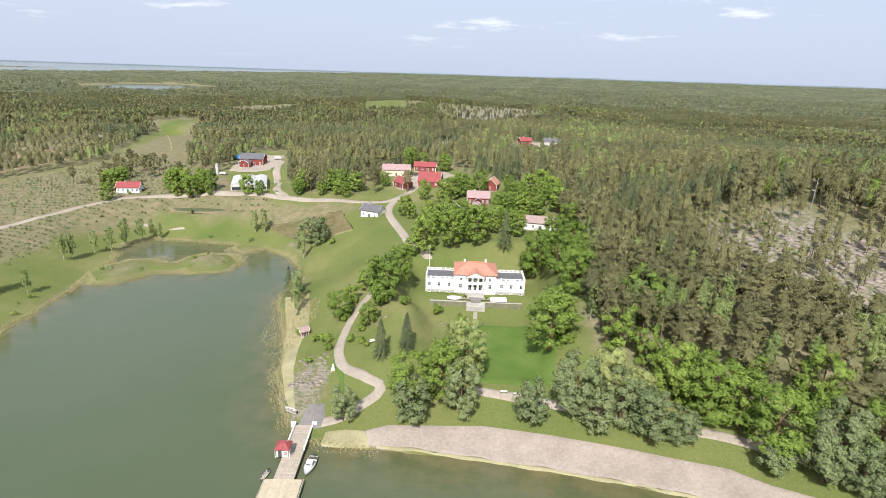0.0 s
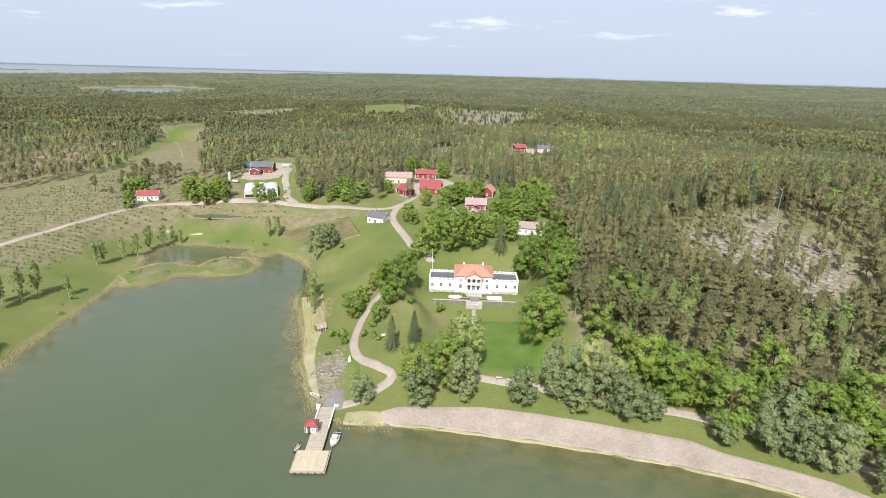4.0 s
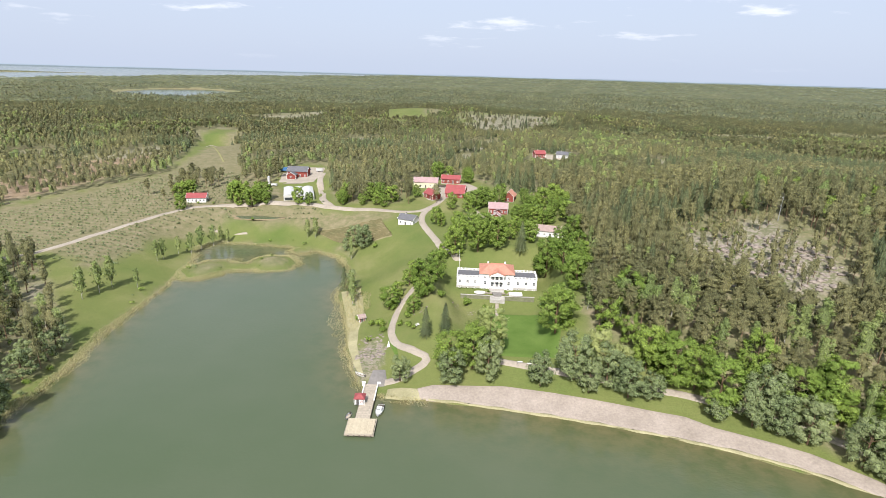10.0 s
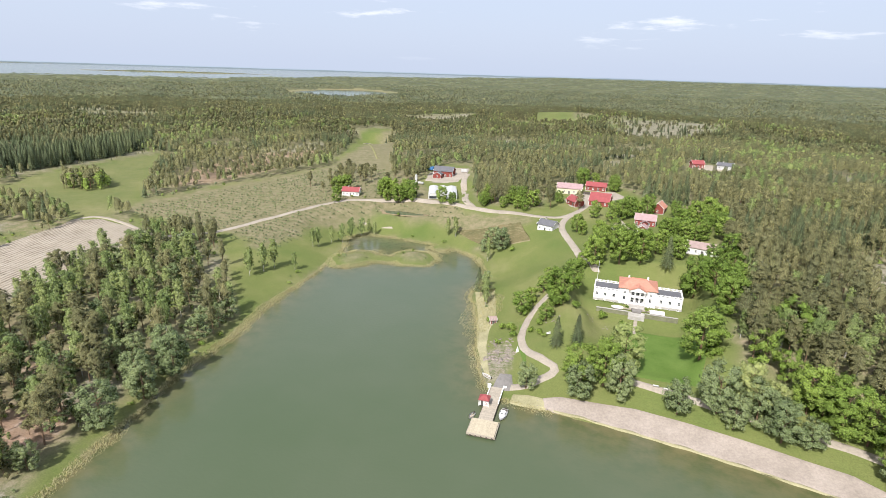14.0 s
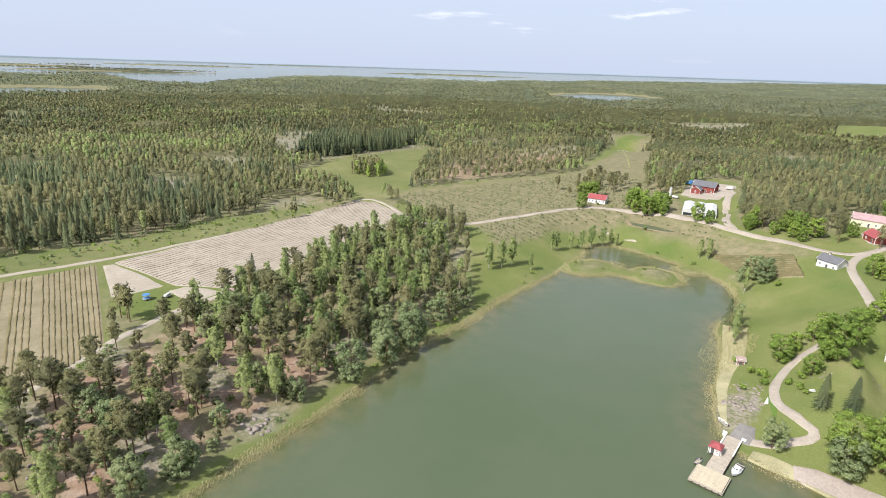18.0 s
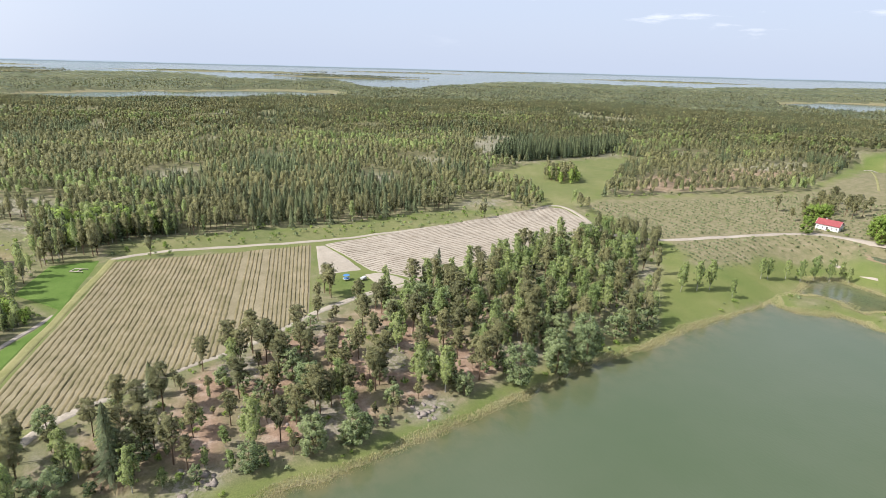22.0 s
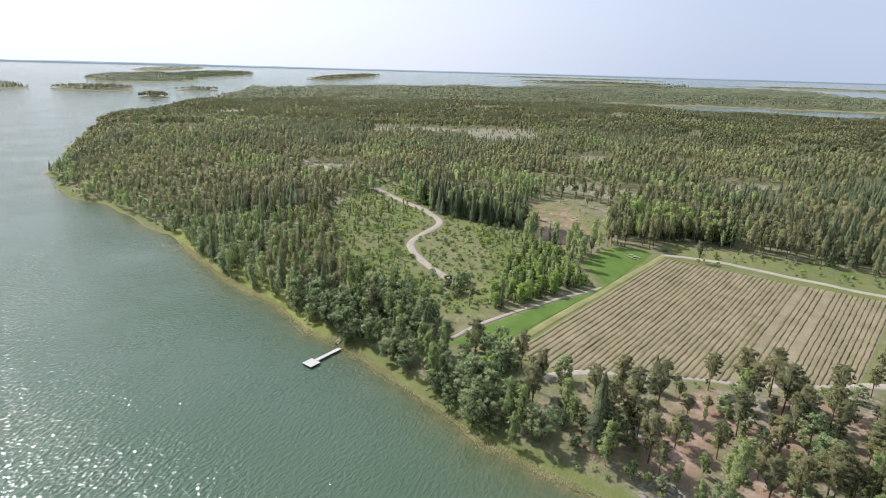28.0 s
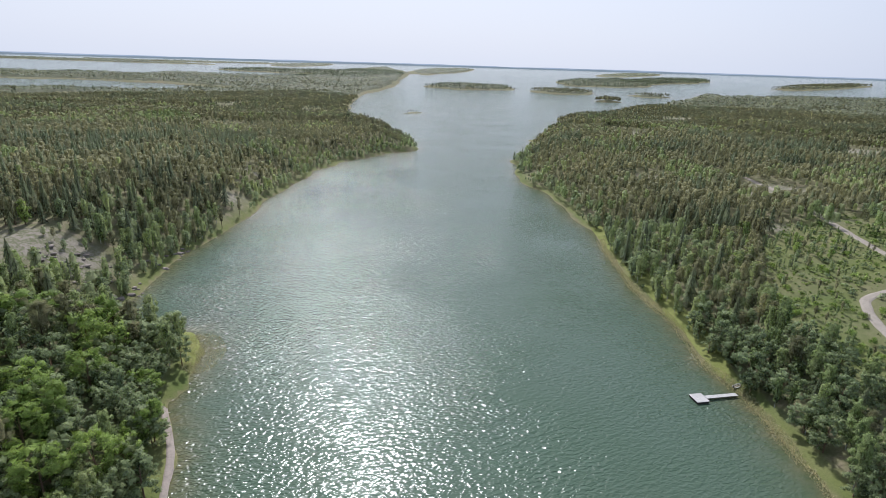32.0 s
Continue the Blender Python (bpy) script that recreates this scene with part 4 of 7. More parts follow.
def woods():
    rng = np.random.default_rng(11)
    count = 0
    for r0, r1, step, detail in ((60, 225, 5.0, 2), (225, 370, 4.8, 1), (370, 700, 4.1, "far"), (700, 1050, 5.0, "speck"), (1050, 1600, 6.8, "speck"), (1600, 2500, 16.0, "speck")):
        x, y = ring_scatter(r0, r1, step, rng)
        d = shore_distance(x, y)
        o = openness(x, y)
        keep = (d > (3 if r0 < 1500 else 26)) & ((o < -1.0) | (sd_poly(x, y, FAR_CLEARING) > 0) & (rng.uniform(0, 1, len(x)) < 0.16))
        r = np.hypot(x, y)
        rocky = (sd_poly(x, y, ROCK_HILL) > 0) & (rng.uniform(0, 1, len(x)) < 0.38)
        barren = bareness(x, y) > 0
        bare = barren & (rng.uniform(0, 1, len(x)) < 0.86)
        thin = (sd_poly(x, y, GROVE) > -4) | (np.hypot(x + 115, y - 277) < 40) | (np.hypot(x + 35, y - 178) < 32)
        thin |= sd_poly(x, y, BELT) > -2
        thin |= (sd_poly(x, y, PINE_HEATH) > 0) & (rng.uniform(0, 1, len(x)) < 0.55)
        road = np.zeros(len(x), bool)
        if r1 < 600:
            for line in ROADS:
                road |= sd_line(x, y, line) < 4.0
        sparse = (sd_poly(x, y, SPARSE) > 0) & (rng.uniform(0, 1, len(x)) < np.where(sd_line(x, y, FOREST_ROAD[:9]) < 30, 0.7, 0.3)) & (sd_poly(x, y, BELT) < 0)
        lawn_edge = (sd_line(x, y, FIELD_ROAD) < 9) if r1 < 600 else np.zeros(len(x), bool)
        keep &= ~lawn_edge
        bearing = np.degrees(np.arctan2(-x, y)) % 360
        east = (bearing > 211) & (bearing < 309) & (r > 170) & (rng.uniform(0, 1, len(x)) < (0.8 if r0 < 1000 else 0.93))
        keep &= ~east
        keep &= ~(rocky | bare | thin | road | sparse)
        x, y, d, r, barren = x[keep], y[keep], d[keep], r[keep], barren[keep]
        z = land_from(d, x, y) - 0.1
        kinds = wood_kinds(x, y, rng)
        shore = (d < 14) & (rng.uniform(0, 1, len(x)) < 0.75) & (r < 900)
        kinds = np.where(shore, np.where(rng.uniform(0, 1, len(x)) < 0.7, "alder", "birch"), kinds)
        near_east = (y > 110) & (x > 40) & (d < 30) & (r < 330)
        kinds = np.where(near_east & (rng.uniform(0, 1, len(x)) < 0.5), "leaf", kinds)
        west_shore = (x > -182) & (x < -120) & (y < -42) & (y > -125) & (rng.uniform(0, 1, len(x)) < 0.88)
        kinds = np.where(west_shore, np.where(rng.uniform(0, 1, len(x)) < 0.96, "alder", "leaf"), kinds)
        low_shore = (d < 45) & (r < 330) & (y < -60) & (rng.uniform(0, 1, len(x)) < 0.6)
        kinds = np.where(low_shore, np.where(rng.uniform(0, 1, len(x)) < 0.5, "alder", "birch"), kinds)
        kinds = np.where((sd_poly(x, y, ROCK_HILL) > -6) | (sd_poly(x, y, PINE_HEATH) > -4), "pine", kinds)
        belt = sd_poly(x, y, BELT) > -8
        kinds = np.where(belt, np.where(rng.uniform(0, 1, len(x)) < 0.7, "birch", "spruce"), kinds)
        sparse = (sd_poly(x, y, SPARSE) > 0) & ~belt & (rng.uniform(0, 1, len(x)) < 0.7)
        kinds = np.where(sparse, np.where(rng.uniform(0, 1, len(x)) < 0.5, "birch", "alder"), kinds)
        south_east = (x > 0) & (y < -70) & (y > -185) & (rng.uniform(0, 1, len(x)) < 0.8)
        kinds = np.where(south_east, np.where(rng.uniform(0, 1, len(x)) < 0.7, "alder", "leaf"), kinds)
        young = np.where(sd_poly(x, y, BELT) > 0, 0.62, np.where(sd_poly(x, y, SPARSE) > 0, 0.42, 1.0)) if r1 < 600 else 1.0
        h = rng.uniform(9.0, 17.0, len(x)) * young * np.where(sd_poly(x, y, ROCK_HILL) > -3, 0.6, 1.0) * np.where(kinds == "spruce", 1.15, 1.0) * np.where(kinds == "alder", 0.75, 1.0) * np.where(barren, 0.55, 1.0)
        h = h * (1 - 0.28 * smooth01((r - 250) / 250)) * (1 - 0.5 * smooth01((r - 1200) / 2600)) * (1 - 0.5 * smooth01((r - 2300) / 700))
        h = h * np.where(np.hypot(x + 323, y + 1103) < 60, 0.55, 1.0)
        kinds = np.where((r > 340) & (kinds == "leaf"), "birch", kinds)
        kinds = np.where((r > 1100) & np.isin(kinds, ("birch", "alder")), "spruce", kinds)
        wide = 1.0
        if detail == "speck":
            wide = 1.05 if r1 < 1100 else 1.25 if r1 < 1700 else 1.6
        for kind in ("pine", "spruce", "birch", "alder", "leaf"):
            s = kinds == kind
            if s.sum() < 3:
                continue
            nm = {"pine": "pine_wood", "spruce": "spruce_wood", "birch": "birch_wood", "alder": "alder_wood", "leaf": "leafy_wood"}[kind]
            me = grove_mesh(nm, kind, detail, x[s], y[s], z[s], h[s], wide=wide)
            tagged(new(nm, me), {"pine": "olive green pine forest on rocky ground", "spruce": "dark green spruce forest in belts", "birch": "light green birch trees among the forest",
                                 "alder": "grey-green alders along the shore", "leaf": "bright green broadleaf trees at the forest edge"}[kind], "forest", kind="stuff")
            count += len(me.polygons)
    return count


def stands():
    """Close-grown belts that stand out from the rest of the wood."""
    rng = np.random.default_rng(13)
    for area, step, tall, shares in ((BELT, 3.0, (5.0, 9.5), (("birch", 0.5), ("leaf", 0.3), ("spruce", 0.2))), (SPRUCE_BELT, 3.6, (11.0, 18.0), (("spruce", 0.75), ("birch", 0.25))),
                                     (DARK_EDGE, 4.2, (10.0, 16.0), (("spruce", 0.6), ("birch", 0.2), ("leaf", 0.2))), (MEADOW_CLUMP, 4.4, (9.0, 14.0), (("pine", 0.7), ("leaf", 0.3))), (MEADOW_EDGE, 4.6, (13.0, 19.0), (("spruce", 1.0),))):
        p = np.array(area)
        x, y = scatter(p[:, 0].min(), p[:, 0].max(), p[:, 1].min(), p[:, 1].max(), step, rng)
        k = (sd_poly(x, y, area) > 1.5 * waves(x, y, 9.0, 1.0)) & (sd_line(x, y, FIELD_ROAD) > 4.5) & (sd_line(x, y, FOREST_ROAD) > 4)
        x, y = x[k], y[k]
        pick, start = rng.uniform(0, 1, len(x)), 0.0
        h = rng.uniform(tall[0], tall[1], len(x))
        for kind, share in shares:
            s = (pick >= start) & (pick < start + share)
            start += share
            if s.sum() < 3:
                continue
            nm = {"pine": "pine_stand", "spruce": "spruce_stand", "birch": "birch_stand", "leaf": "leafy_stand"}[kind]
            me = grove_mesh(nm, kind, 1 if kind != "spruce" else 2, x[s], y[s], land(x[s], y[s]) - 0.1, h[s], wide=1.25 if kind != "spruce" else 1.0)
            tagged(new(nm, me), {"pine": "clump of olive green pines in the meadow", "spruce": "dark close-grown belt of spruces", "birch": "dense light green young birches", "leaf": "bright green young broadleaf thicket"}[kind], "forest", kind="stuff")


def island_woods():
    """Close dark woods on the islands of the sound."""
    rng = np.random.default_rng(19)
    for cx, cy, along, across, turn in ISLANDS:
        r = math.hypot(cx, cy)
        if not 1300 < r < 3200:
            continue
        x, y = scatter(cx - along - 20, cx + along + 20, cy - along - 20, cy + along + 20, 8.0 if r < 2100 else 14.0, rng)
        d = shore_distance(x, y)
        k = (d > 3) & (np.hypot(x - cx, y - cy) < along + 20)
        x, y, d = x[k], y[k], d[k]
        if len(x) > 4:
            me = grove_mesh("island_wood", "spruce" if across > 100 else "pine", "speck", x, y, land_from(d, x, y) - 0.2, rng.uniform(10, 16, len(x)) * (0.8 if r > 2100 else 1.0), wide=1.5)
            tagged(new("island_wood", me), "dark conifer wood on a low rocky island", "forest", kind="stuff")


def far_canopy():
    """The close roof of the far forest, an uneven sheet at tree height."""
    rng = np.random.default_rng(29)
    rings = np.geomspace(1400, 4900, 150)
    az = np.radians(np.arange(-56.0, 216.0, 0.24))
    rr, aa = np.meshgrid(rings, az, indexing="ij")
    rr, aa = rr + rng.uniform(-4, 4, rr.shape), aa + rng.uniform(-0.0016, 0.0016, aa.shape)
    x, y = (-np.sin(aa) * rr).ravel(), (np.cos(aa) * rr).ravel()
    d = shore_distance(x, y)
    r = rr.ravel()
    tall = (3.6 + 1.6 * waves(x, y, 70.0, 4.0) + rng.normal(0, 2.3, len(x))) * (1 - 0.45 * smooth01((r - 2200) / 1500))
    z = land_from(d, x, y) + np.where(d > 26, np.maximum(tall, 0.5), -0.6)
    faces = grid_faces(len(rings), len(az))
    keep = ((d[faces] > 4).all(1)) & ((openness(x, y)[faces] < 0).all(1))
    tint = np.clip(0.5 + 0.4 * waves(x, y, 90.0, 3.0) + rng.normal(0, 0.3, len(x)), 0, 1)
    me = mesh_from("far_forest", np.stack([x, y, z], 1), faces[keep], [M_MIXED], tint=tint)
    tagged(new("far_forest", me), "unbroken dark green conifer forest reaching the horizon", "forest", kind="stuff")


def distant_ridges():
    """Hills beyond the last forest, a plain backdrop of distance; their blue is painted haze."""
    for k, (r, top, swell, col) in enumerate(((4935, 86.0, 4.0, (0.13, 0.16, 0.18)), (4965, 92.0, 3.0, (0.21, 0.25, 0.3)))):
        m = bpy.data.materials.new("haze_glow_hills")
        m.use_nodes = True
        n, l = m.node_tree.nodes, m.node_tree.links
        # no lamp: the haze is put into a flat emission colour, paler farther back
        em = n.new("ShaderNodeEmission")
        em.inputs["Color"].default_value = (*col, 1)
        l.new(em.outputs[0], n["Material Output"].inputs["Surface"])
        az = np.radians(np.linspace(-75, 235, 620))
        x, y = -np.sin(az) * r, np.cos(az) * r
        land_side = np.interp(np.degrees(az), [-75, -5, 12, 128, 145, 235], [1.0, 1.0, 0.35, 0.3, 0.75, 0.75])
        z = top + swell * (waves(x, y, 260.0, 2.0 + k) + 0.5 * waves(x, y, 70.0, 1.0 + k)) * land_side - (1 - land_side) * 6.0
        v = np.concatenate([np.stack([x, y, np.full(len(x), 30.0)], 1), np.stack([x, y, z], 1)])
        tagged(new("distant_ridge", mesh_from("distant_ridge", v, grid_faces(2, len(x)), [m])), "wooded ridges with the far haze put in as a blue glow", "backdrop", kind="structure")


woods()
stands()
far_canopy()
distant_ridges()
island_woods()
# ------------------------------------------------------------ sheets that lie on the ground
def resample(line, n):
    p = np.asarray(line, float)
    s = np.concatenate([[0], np.cumsum(np.hypot(*np.diff(p, axis=0).T))])
    t = np.linspace(0, s[-1], n)
    return np.stack([np.interp(t, s, p[:, 0]), np.interp(t, s, p[:, 1])], 1)


def rounded(line, n):
    """A smooth curve through the corners of a line."""
    p = np.asarray(line, float)
    for _ in range(3):
        q = [p[0]]
        for a_, b_ in zip(p[:-1], p[1:]):
            q += [0.75 * a_ + 0.25 * b_, 0.25 * a_ + 0.75 * b_]
        p = np.array(q + [p[-1]])
    return resample(p, n)


def gravel(name, base, pale, scale=1.2):
    m, n, l, p = material(name, 0.95, 0.1)
    c = ramp_of(n, l, noise_at(n, l, 0.12, 5.0), [(0.3, base), (0.7, pale)])
    k = ramp_of(n, l, noise_at(n, l, scale, 5.0, 0.7), [(0.25, (0.72,) * 3), (0.75, (1.1,) * 3)])
    l.new(mix_of(n, l, 1.0, c, k, "MULTIPLY"), p.inputs["Base Color"])
    bump_of(n, l, noise_at(n, l, 6.0, 4.0), 0.5, 0.06, p)
    return m


M_GRAVEL = gravel("gravel", (0.27, 0.234, 0.189), (0.351, 0.31, 0.257))
M_SAND = gravel("beach_sand", (0.255, 0.216, 0.181), (0.342, 0.293, 0.25))
M_STRAW = gravel("dry_reed_straw", (0.23, 0.215, 0.12), (0.36, 0.33, 0.2), 2.0)
M_PALE_SOIL = gravel("pale_soil", (0.29, 0.251, 0.198), (0.356, 0.317, 0.255))
M_SOIL = gravel("brown_soil", (0.175, 0.133, 0.0782), (0.239, 0.193, 0.12))
M_FURROW = gravel("furrow", (0.238, 0.194, 0.141), (0.317, 0.264, 0.202))
M_LAWN = gravel("mown_lawn", (0.0748, 0.128, 0.0246), (0.11, 0.167, 0.0396), 2.5)
M_TRACK_GRASS = gravel("track_grass", (0.18, 0.18, 0.072), (0.243, 0.225, 0.108))
M_HEATH = gravel("dry_heath", (0.17, 0.16, 0.08), (0.25, 0.215, 0.13))
M_YOUNG_ROW = gravel("young_bushes", (0.095, 0.095, 0.045), (0.17, 0.14, 0.075))
M_DRY_FIELD = gravel("dry_field", (0.184, 0.158, 0.0945), (0.252, 0.216, 0.14))
M_CROP = gravel("brown_green_crop", (0.12, 0.11, 0.0506), (0.212, 0.17, 0.0966), 0.9)
M_ASH = gravel("burnt_soil", (0.045, 0.035, 0.03), (0.11, 0.085, 0.07))
M_ASPHALT = gravel("old_asphalt", (0.16, 0.15, 0.14), (0.22, 0.205, 0.19))


def ribbon(line, width, mat, rise=0.16, step=2.0, wobble=0.25):
    """A strip along a line, draped on the land, its edges let into the ground."""
    p = np.asarray(line, float)
    length = np.hypot(*np.diff(p, axis=0).T).sum()
    c = rounded(line, max(6, int(length / step)))
    t = np.gradient(c, axis=0)
    t /= np.linalg.norm(t, axis=1)[:, None]
    nrm = np.stack([-t[:, 1], t[:, 0]], 1)
    rows = []
    for k in (-0.62, -0.5, -0.18, 0.18, 0.5, 0.62):
        w = width * k * (1 + wobble * 0.3 * waves(c[:, 0], c[:, 1], 3.5, k * 3))
        q = c + nrm * w[:, None]
        z = land(q[:, 0], q[:, 1]) + (rise if abs(k) < 0.6 else -0.35)
        rows.append(np.column_stack([q, z]))
    v = np.stack(rows, 1).reshape(-1, 3)
    return mesh_from("strip", v, grid_faces(len(c), 6), [mat])


def patch(side_a, side_b, mat, nu, nv, rise=0.18):
    """A sheet between two lines, draped on the land."""
    a_, b_ = resample(side_a, nu), resample(side_b, nu)
    t = np.linspace(0, 1, nv)[None, :, None]
    q = (a_[:, None] * (1 - t) + b_[:, None] * t).reshape(-1, 2)
    z = (land(q[:, 0], q[:, 1]) + rise).reshape(nu, nv)
    z[0] -= 0.5
    z[-1] -= 0.5
    z[:, 0] -= 0.5
    z[:, -1] -= 0.5
    return mesh_from("sheet", np.column_stack([q, z.ravel()]), grid_faces(nu, nv), [mat])


def way(name, line, width, mat, label, rise=0.16):
    return tagged(new(name, ribbon(line, width, mat, rise)), label, name.split("_")[-1], kind="structure")


way("village_road", ROAD_VILLAGE, 3.6, M_GRAVEL, "pale gravel road between orchard and village")
way("manor_drive", DRIVE, 3.4, M_GRAVEL, "pale gravel drive from village to manor")
way("garden_path", GARDEN_PATH, 2.7, M_GRAVEL, "curved pale gravel path through the lawn")
way("beach_path", BEACH_PATH, 2.3, M_GRAVEL, "gravel path behind the shore trees")
way("grove_road", GROVE_ROAD, 3.0, M_PALE_SOIL, "pale dirt road along the pine grove")
way("field_road", FIELD_ROAD, 1.7, M_GRAVEL, "gravel track along the west lawn")
way("field_top_road", FIELD_TOP_ROAD, 2.6, M_PALE_SOIL, "dirt track along the top of the fields")
way("forest_road", FOREST_ROAD, 3.6, M_GRAVEL, "winding pale forest road through a clearing")
way("field_edge_track", [(-160.5, -56.1), (-230.5, -36.5), (-284.2, -20)], 3.2, M_TRACK_GRASS, "worn grassy track along the ploughed field")
way("manor_back_path", [(-8, 256), (-3, 248), (2, 243)], 2.0, M_GRAVEL, "gravel path behind the manor")
way("house_path", [(8, 322), (12, 308), (16, 300)], 2.6, M_GRAVEL, "gravel path between two red houses")
way("barn_road", [(-81, 338), (-90, 350), (-95, 372), (-104, 398), (-106, 420)], 4.0, M_GRAVEL, "gravel road up to the red barn")
way("heath_track", [(-205, 470), (-240, 540), (-268, 592), (-290, 612)], 1.5, M_TRACK_GRASS, "sandy track across the heath")
way("far_house_road", [(54, 436), (64, 430), (73, 438), (79, 462), (82, 480)], 3.4, M_GRAVEL, "curved gravel road to a far house")
way("shore_sand", [(17.6, -104), (17.4, -116), (17.2, -128), (19.5, -140), (22, -152)], 1.8, M_SAND, "narrow sandy strip along the east shore")
way("pond_path", [(-152, 319), (-138, 318), (-127, 319)], 1.6, M_GRAVEL, "gravel paths by the pond")
def pond():
    """A narrow dark pond with a muddy rim on level ground."""
    a_ = np.linspace(0, 2 * math.pi, 48, endpoint=False)
    shape = 1 + 0.1 * np.sin(3 * a_ + 1) + 0.06 * np.sin(5 * a_)
    for cx, cy, rx, ry, turn, name, k, mat, rise, words in ((-127, 331.5, 13.5, 4.0, 0.0, "pond_bank", 1.22, M_SOIL, 0.1, "brown muddy bank round the pond"), (-127, 331.5, 13.5, 4.0, 0.0, "pond_water", 1.0, M_WATER, 0.18, "dark still pond on the heath"),
                                                     (-297, 648, 28.0, 10.0, 1.9, "dam_bank", 1.18, M_PALE_SOIL, 0.9, "pale sandy bank round the dammed pond"), (-297, 648, 28.0, 10.0, 1.9, "dam_water", 1.0, M_WATER, 1.1, "dark still water of a dammed pond")):
        z0 = land1(cx, cy)
        ct, st = math.cos(turn), math.sin(turn)
        rings = [np.stack([cx + k * q * shape * (rx * ct * np.cos(a_) - ry * st * np.sin(a_)), cy + k * q * shape * (rx * st * np.cos(a_) + ry * ct * np.sin(a_)), np.full(48, z0 + rise - (0.4 if q > 1 else 0))], 1) for q in (0.02, 0.35, 0.7, 1.0, 1.06)]
        me = mesh_from(name, np.concatenate(rings), grid_faces(5, 48, True), [mat], attrs=(("shallow", np.zeros(240)),))
        tagged(new(name, me), words, "pond", kind="structure")


pond()
tagged(new("barn_yard", patch([(-134, 392), (-140, 420), (-132, 440)], [(-106, 392), (-104, 420), (-108, 440)], M_GRAVEL, 16, 12)), "gravel yard round the red barn", "yard", kind="structure")
tagged(new("village_yard", patch([(-22, 342), (-28, 358), (-24, 372)], [(6, 352), (14, 368), (6, 384)], M_GRAVEL, 14, 12)), "gravel yard between the village houses", "yard", kind="structure")
tagged(new("landing", patch([(-29.8, 157.8), (-29.2, 163), (-28.4, 168)], [(-22.0, 157.4), (-22.0, 162), (-23.4, 167)], M_ASPHALT, 12, 8)), "grey asphalt landing behind the jetty", "landing", kind="structure")
tagged(new("car_park_far", patch([(62, 470), (66, 490), (72, 500)], [(82, 462), (88, 480), (90, 492)], M_PALE_SOIL, 8, 8, 0.4)), "pale gravel yard by a far red house", "yard", kind="structure")
tagged(new("manor_lawn", patch([(11, 208), (10, 190), (12, 171)], [(33, 208), (40, 185), (36, 169)], M_LAWN, 24, 16, 0.12)), "smooth green lawn below the manor", "lawn", kind="structure")
tagged(new("west_lawn", patch([(-161, -75), (-182, -65.5), (-203, -54.5), (-222.6, -42), (-236.5, -36.6), (-256.7, -54.9), (-284.6, -45)], [(-163, -57.8), (-196.6, -47.4), (-228.5, -38), (-246.5, -33), (-268.4, -27.9), (-286.3, -24.2)], M_LAWN, 70, 14)), "bright green mown strip beside the field", "lawn", kind="structure")
tagged(new("dock_lawn", patch([(-22, 160), (-19, 168), (-22, 188), (-24, 200)], [(-15, 162), (-19.5, 169), (-26, 186), (-28, 204)], M_LAWN, 20, 6, 0.1)), "green lawn beside the gravel path", "lawn", kind="structure")
tagged(new("burnt_clearing", patch([(-293, -92), (-296, -75), (-294, -57)], [(-277, -90), (-273, -73), (-276, -58)], M_ASH, 14, 14, 0.7)), "dark burnt brush at the edge of the wood", "clearing", kind="structure")

BEACH_TOP = [(-13, 157.5), (-7, 160), (1, 160), (16, 160), (32, 157), (49, 153), (70, 147.5), (77, 143), (86, 139), (99, 133), (110, 125), (124, 112)]
BEACH_FOOT = [(-12, 153), (-8, 151.6), (0, 151), (17, 148), (31, 145.5), (55, 140.2), (77, 133.5), (95, 126), (109, 117), (125, 95)]
beach_mesh = patch(BEACH_TOP, BEACH_FOOT, M_SAND, 110, 10, 0.14)
tagged(new("beach", beach_mesh), "pinkish sandy beach below the manor park", "beach", kind="structure")
M_SEDGE = gravel("green_sedge", (0.13, 0.15, 0.04), (0.22, 0.23, 0.075), 1.6)
tagged(new("sedge_point", patch([(31, -204), (23, -192), (21, -174)], [(17, -200), (13.5, -188), (15, -173)], M_SEDGE, 20, 8, 0.3)), "yellow-green sedge on a low point", "grass", kind="structure")
tagged(new("shore_meadow", patch([(-206, -287), (-189, -243), (-171, -190), (-158, -148), (-150, -129), (-147, -116)], [(-215, -284), (-199, -239), (-181, -186), (-167, -144), (-157, -124), (-152, -114)], M_SEDGE, 60, 8, 0.15)), "green reed meadow along the west shore", "grass", kind="structure")
WRACK = [(x, y + 0.9) for x, y in BEACH_FOOT[1:-1]]
tagged(new("wrack_line", ribbon(WRACK, 0.8, M_STRAW, 0.22, 1.0, 2.8)), "straw-coloured line of washed-up reeds on the sand", "wrack", kind="structure")
tagged(new("reed_bed", patch([(-56, 240), (-52, 226), (-47.5, 212), (-44, 197), (-41.5, 187), (-36, 172), (-32, 164)], [(-44, 239), (-40, 224), (-38, 213), (-38, 198), (-36.5, 186), (-33, 173), (-30.5, 164)], M_STRAW, 60, 8, 0.1)), "pale dry reed bed along the bay", "reeds", kind="structure")
tagged(new("sedge_bank", patch([(-22, 157.5), (-17, 158.5), (-12, 158)], [(-22.5, 151), (-16, 151.5), (-9, 151.8)], M_STRAW, 20, 8, 0.1)), "yellow-green sedge beside the jetty", "grass", kind="structure")


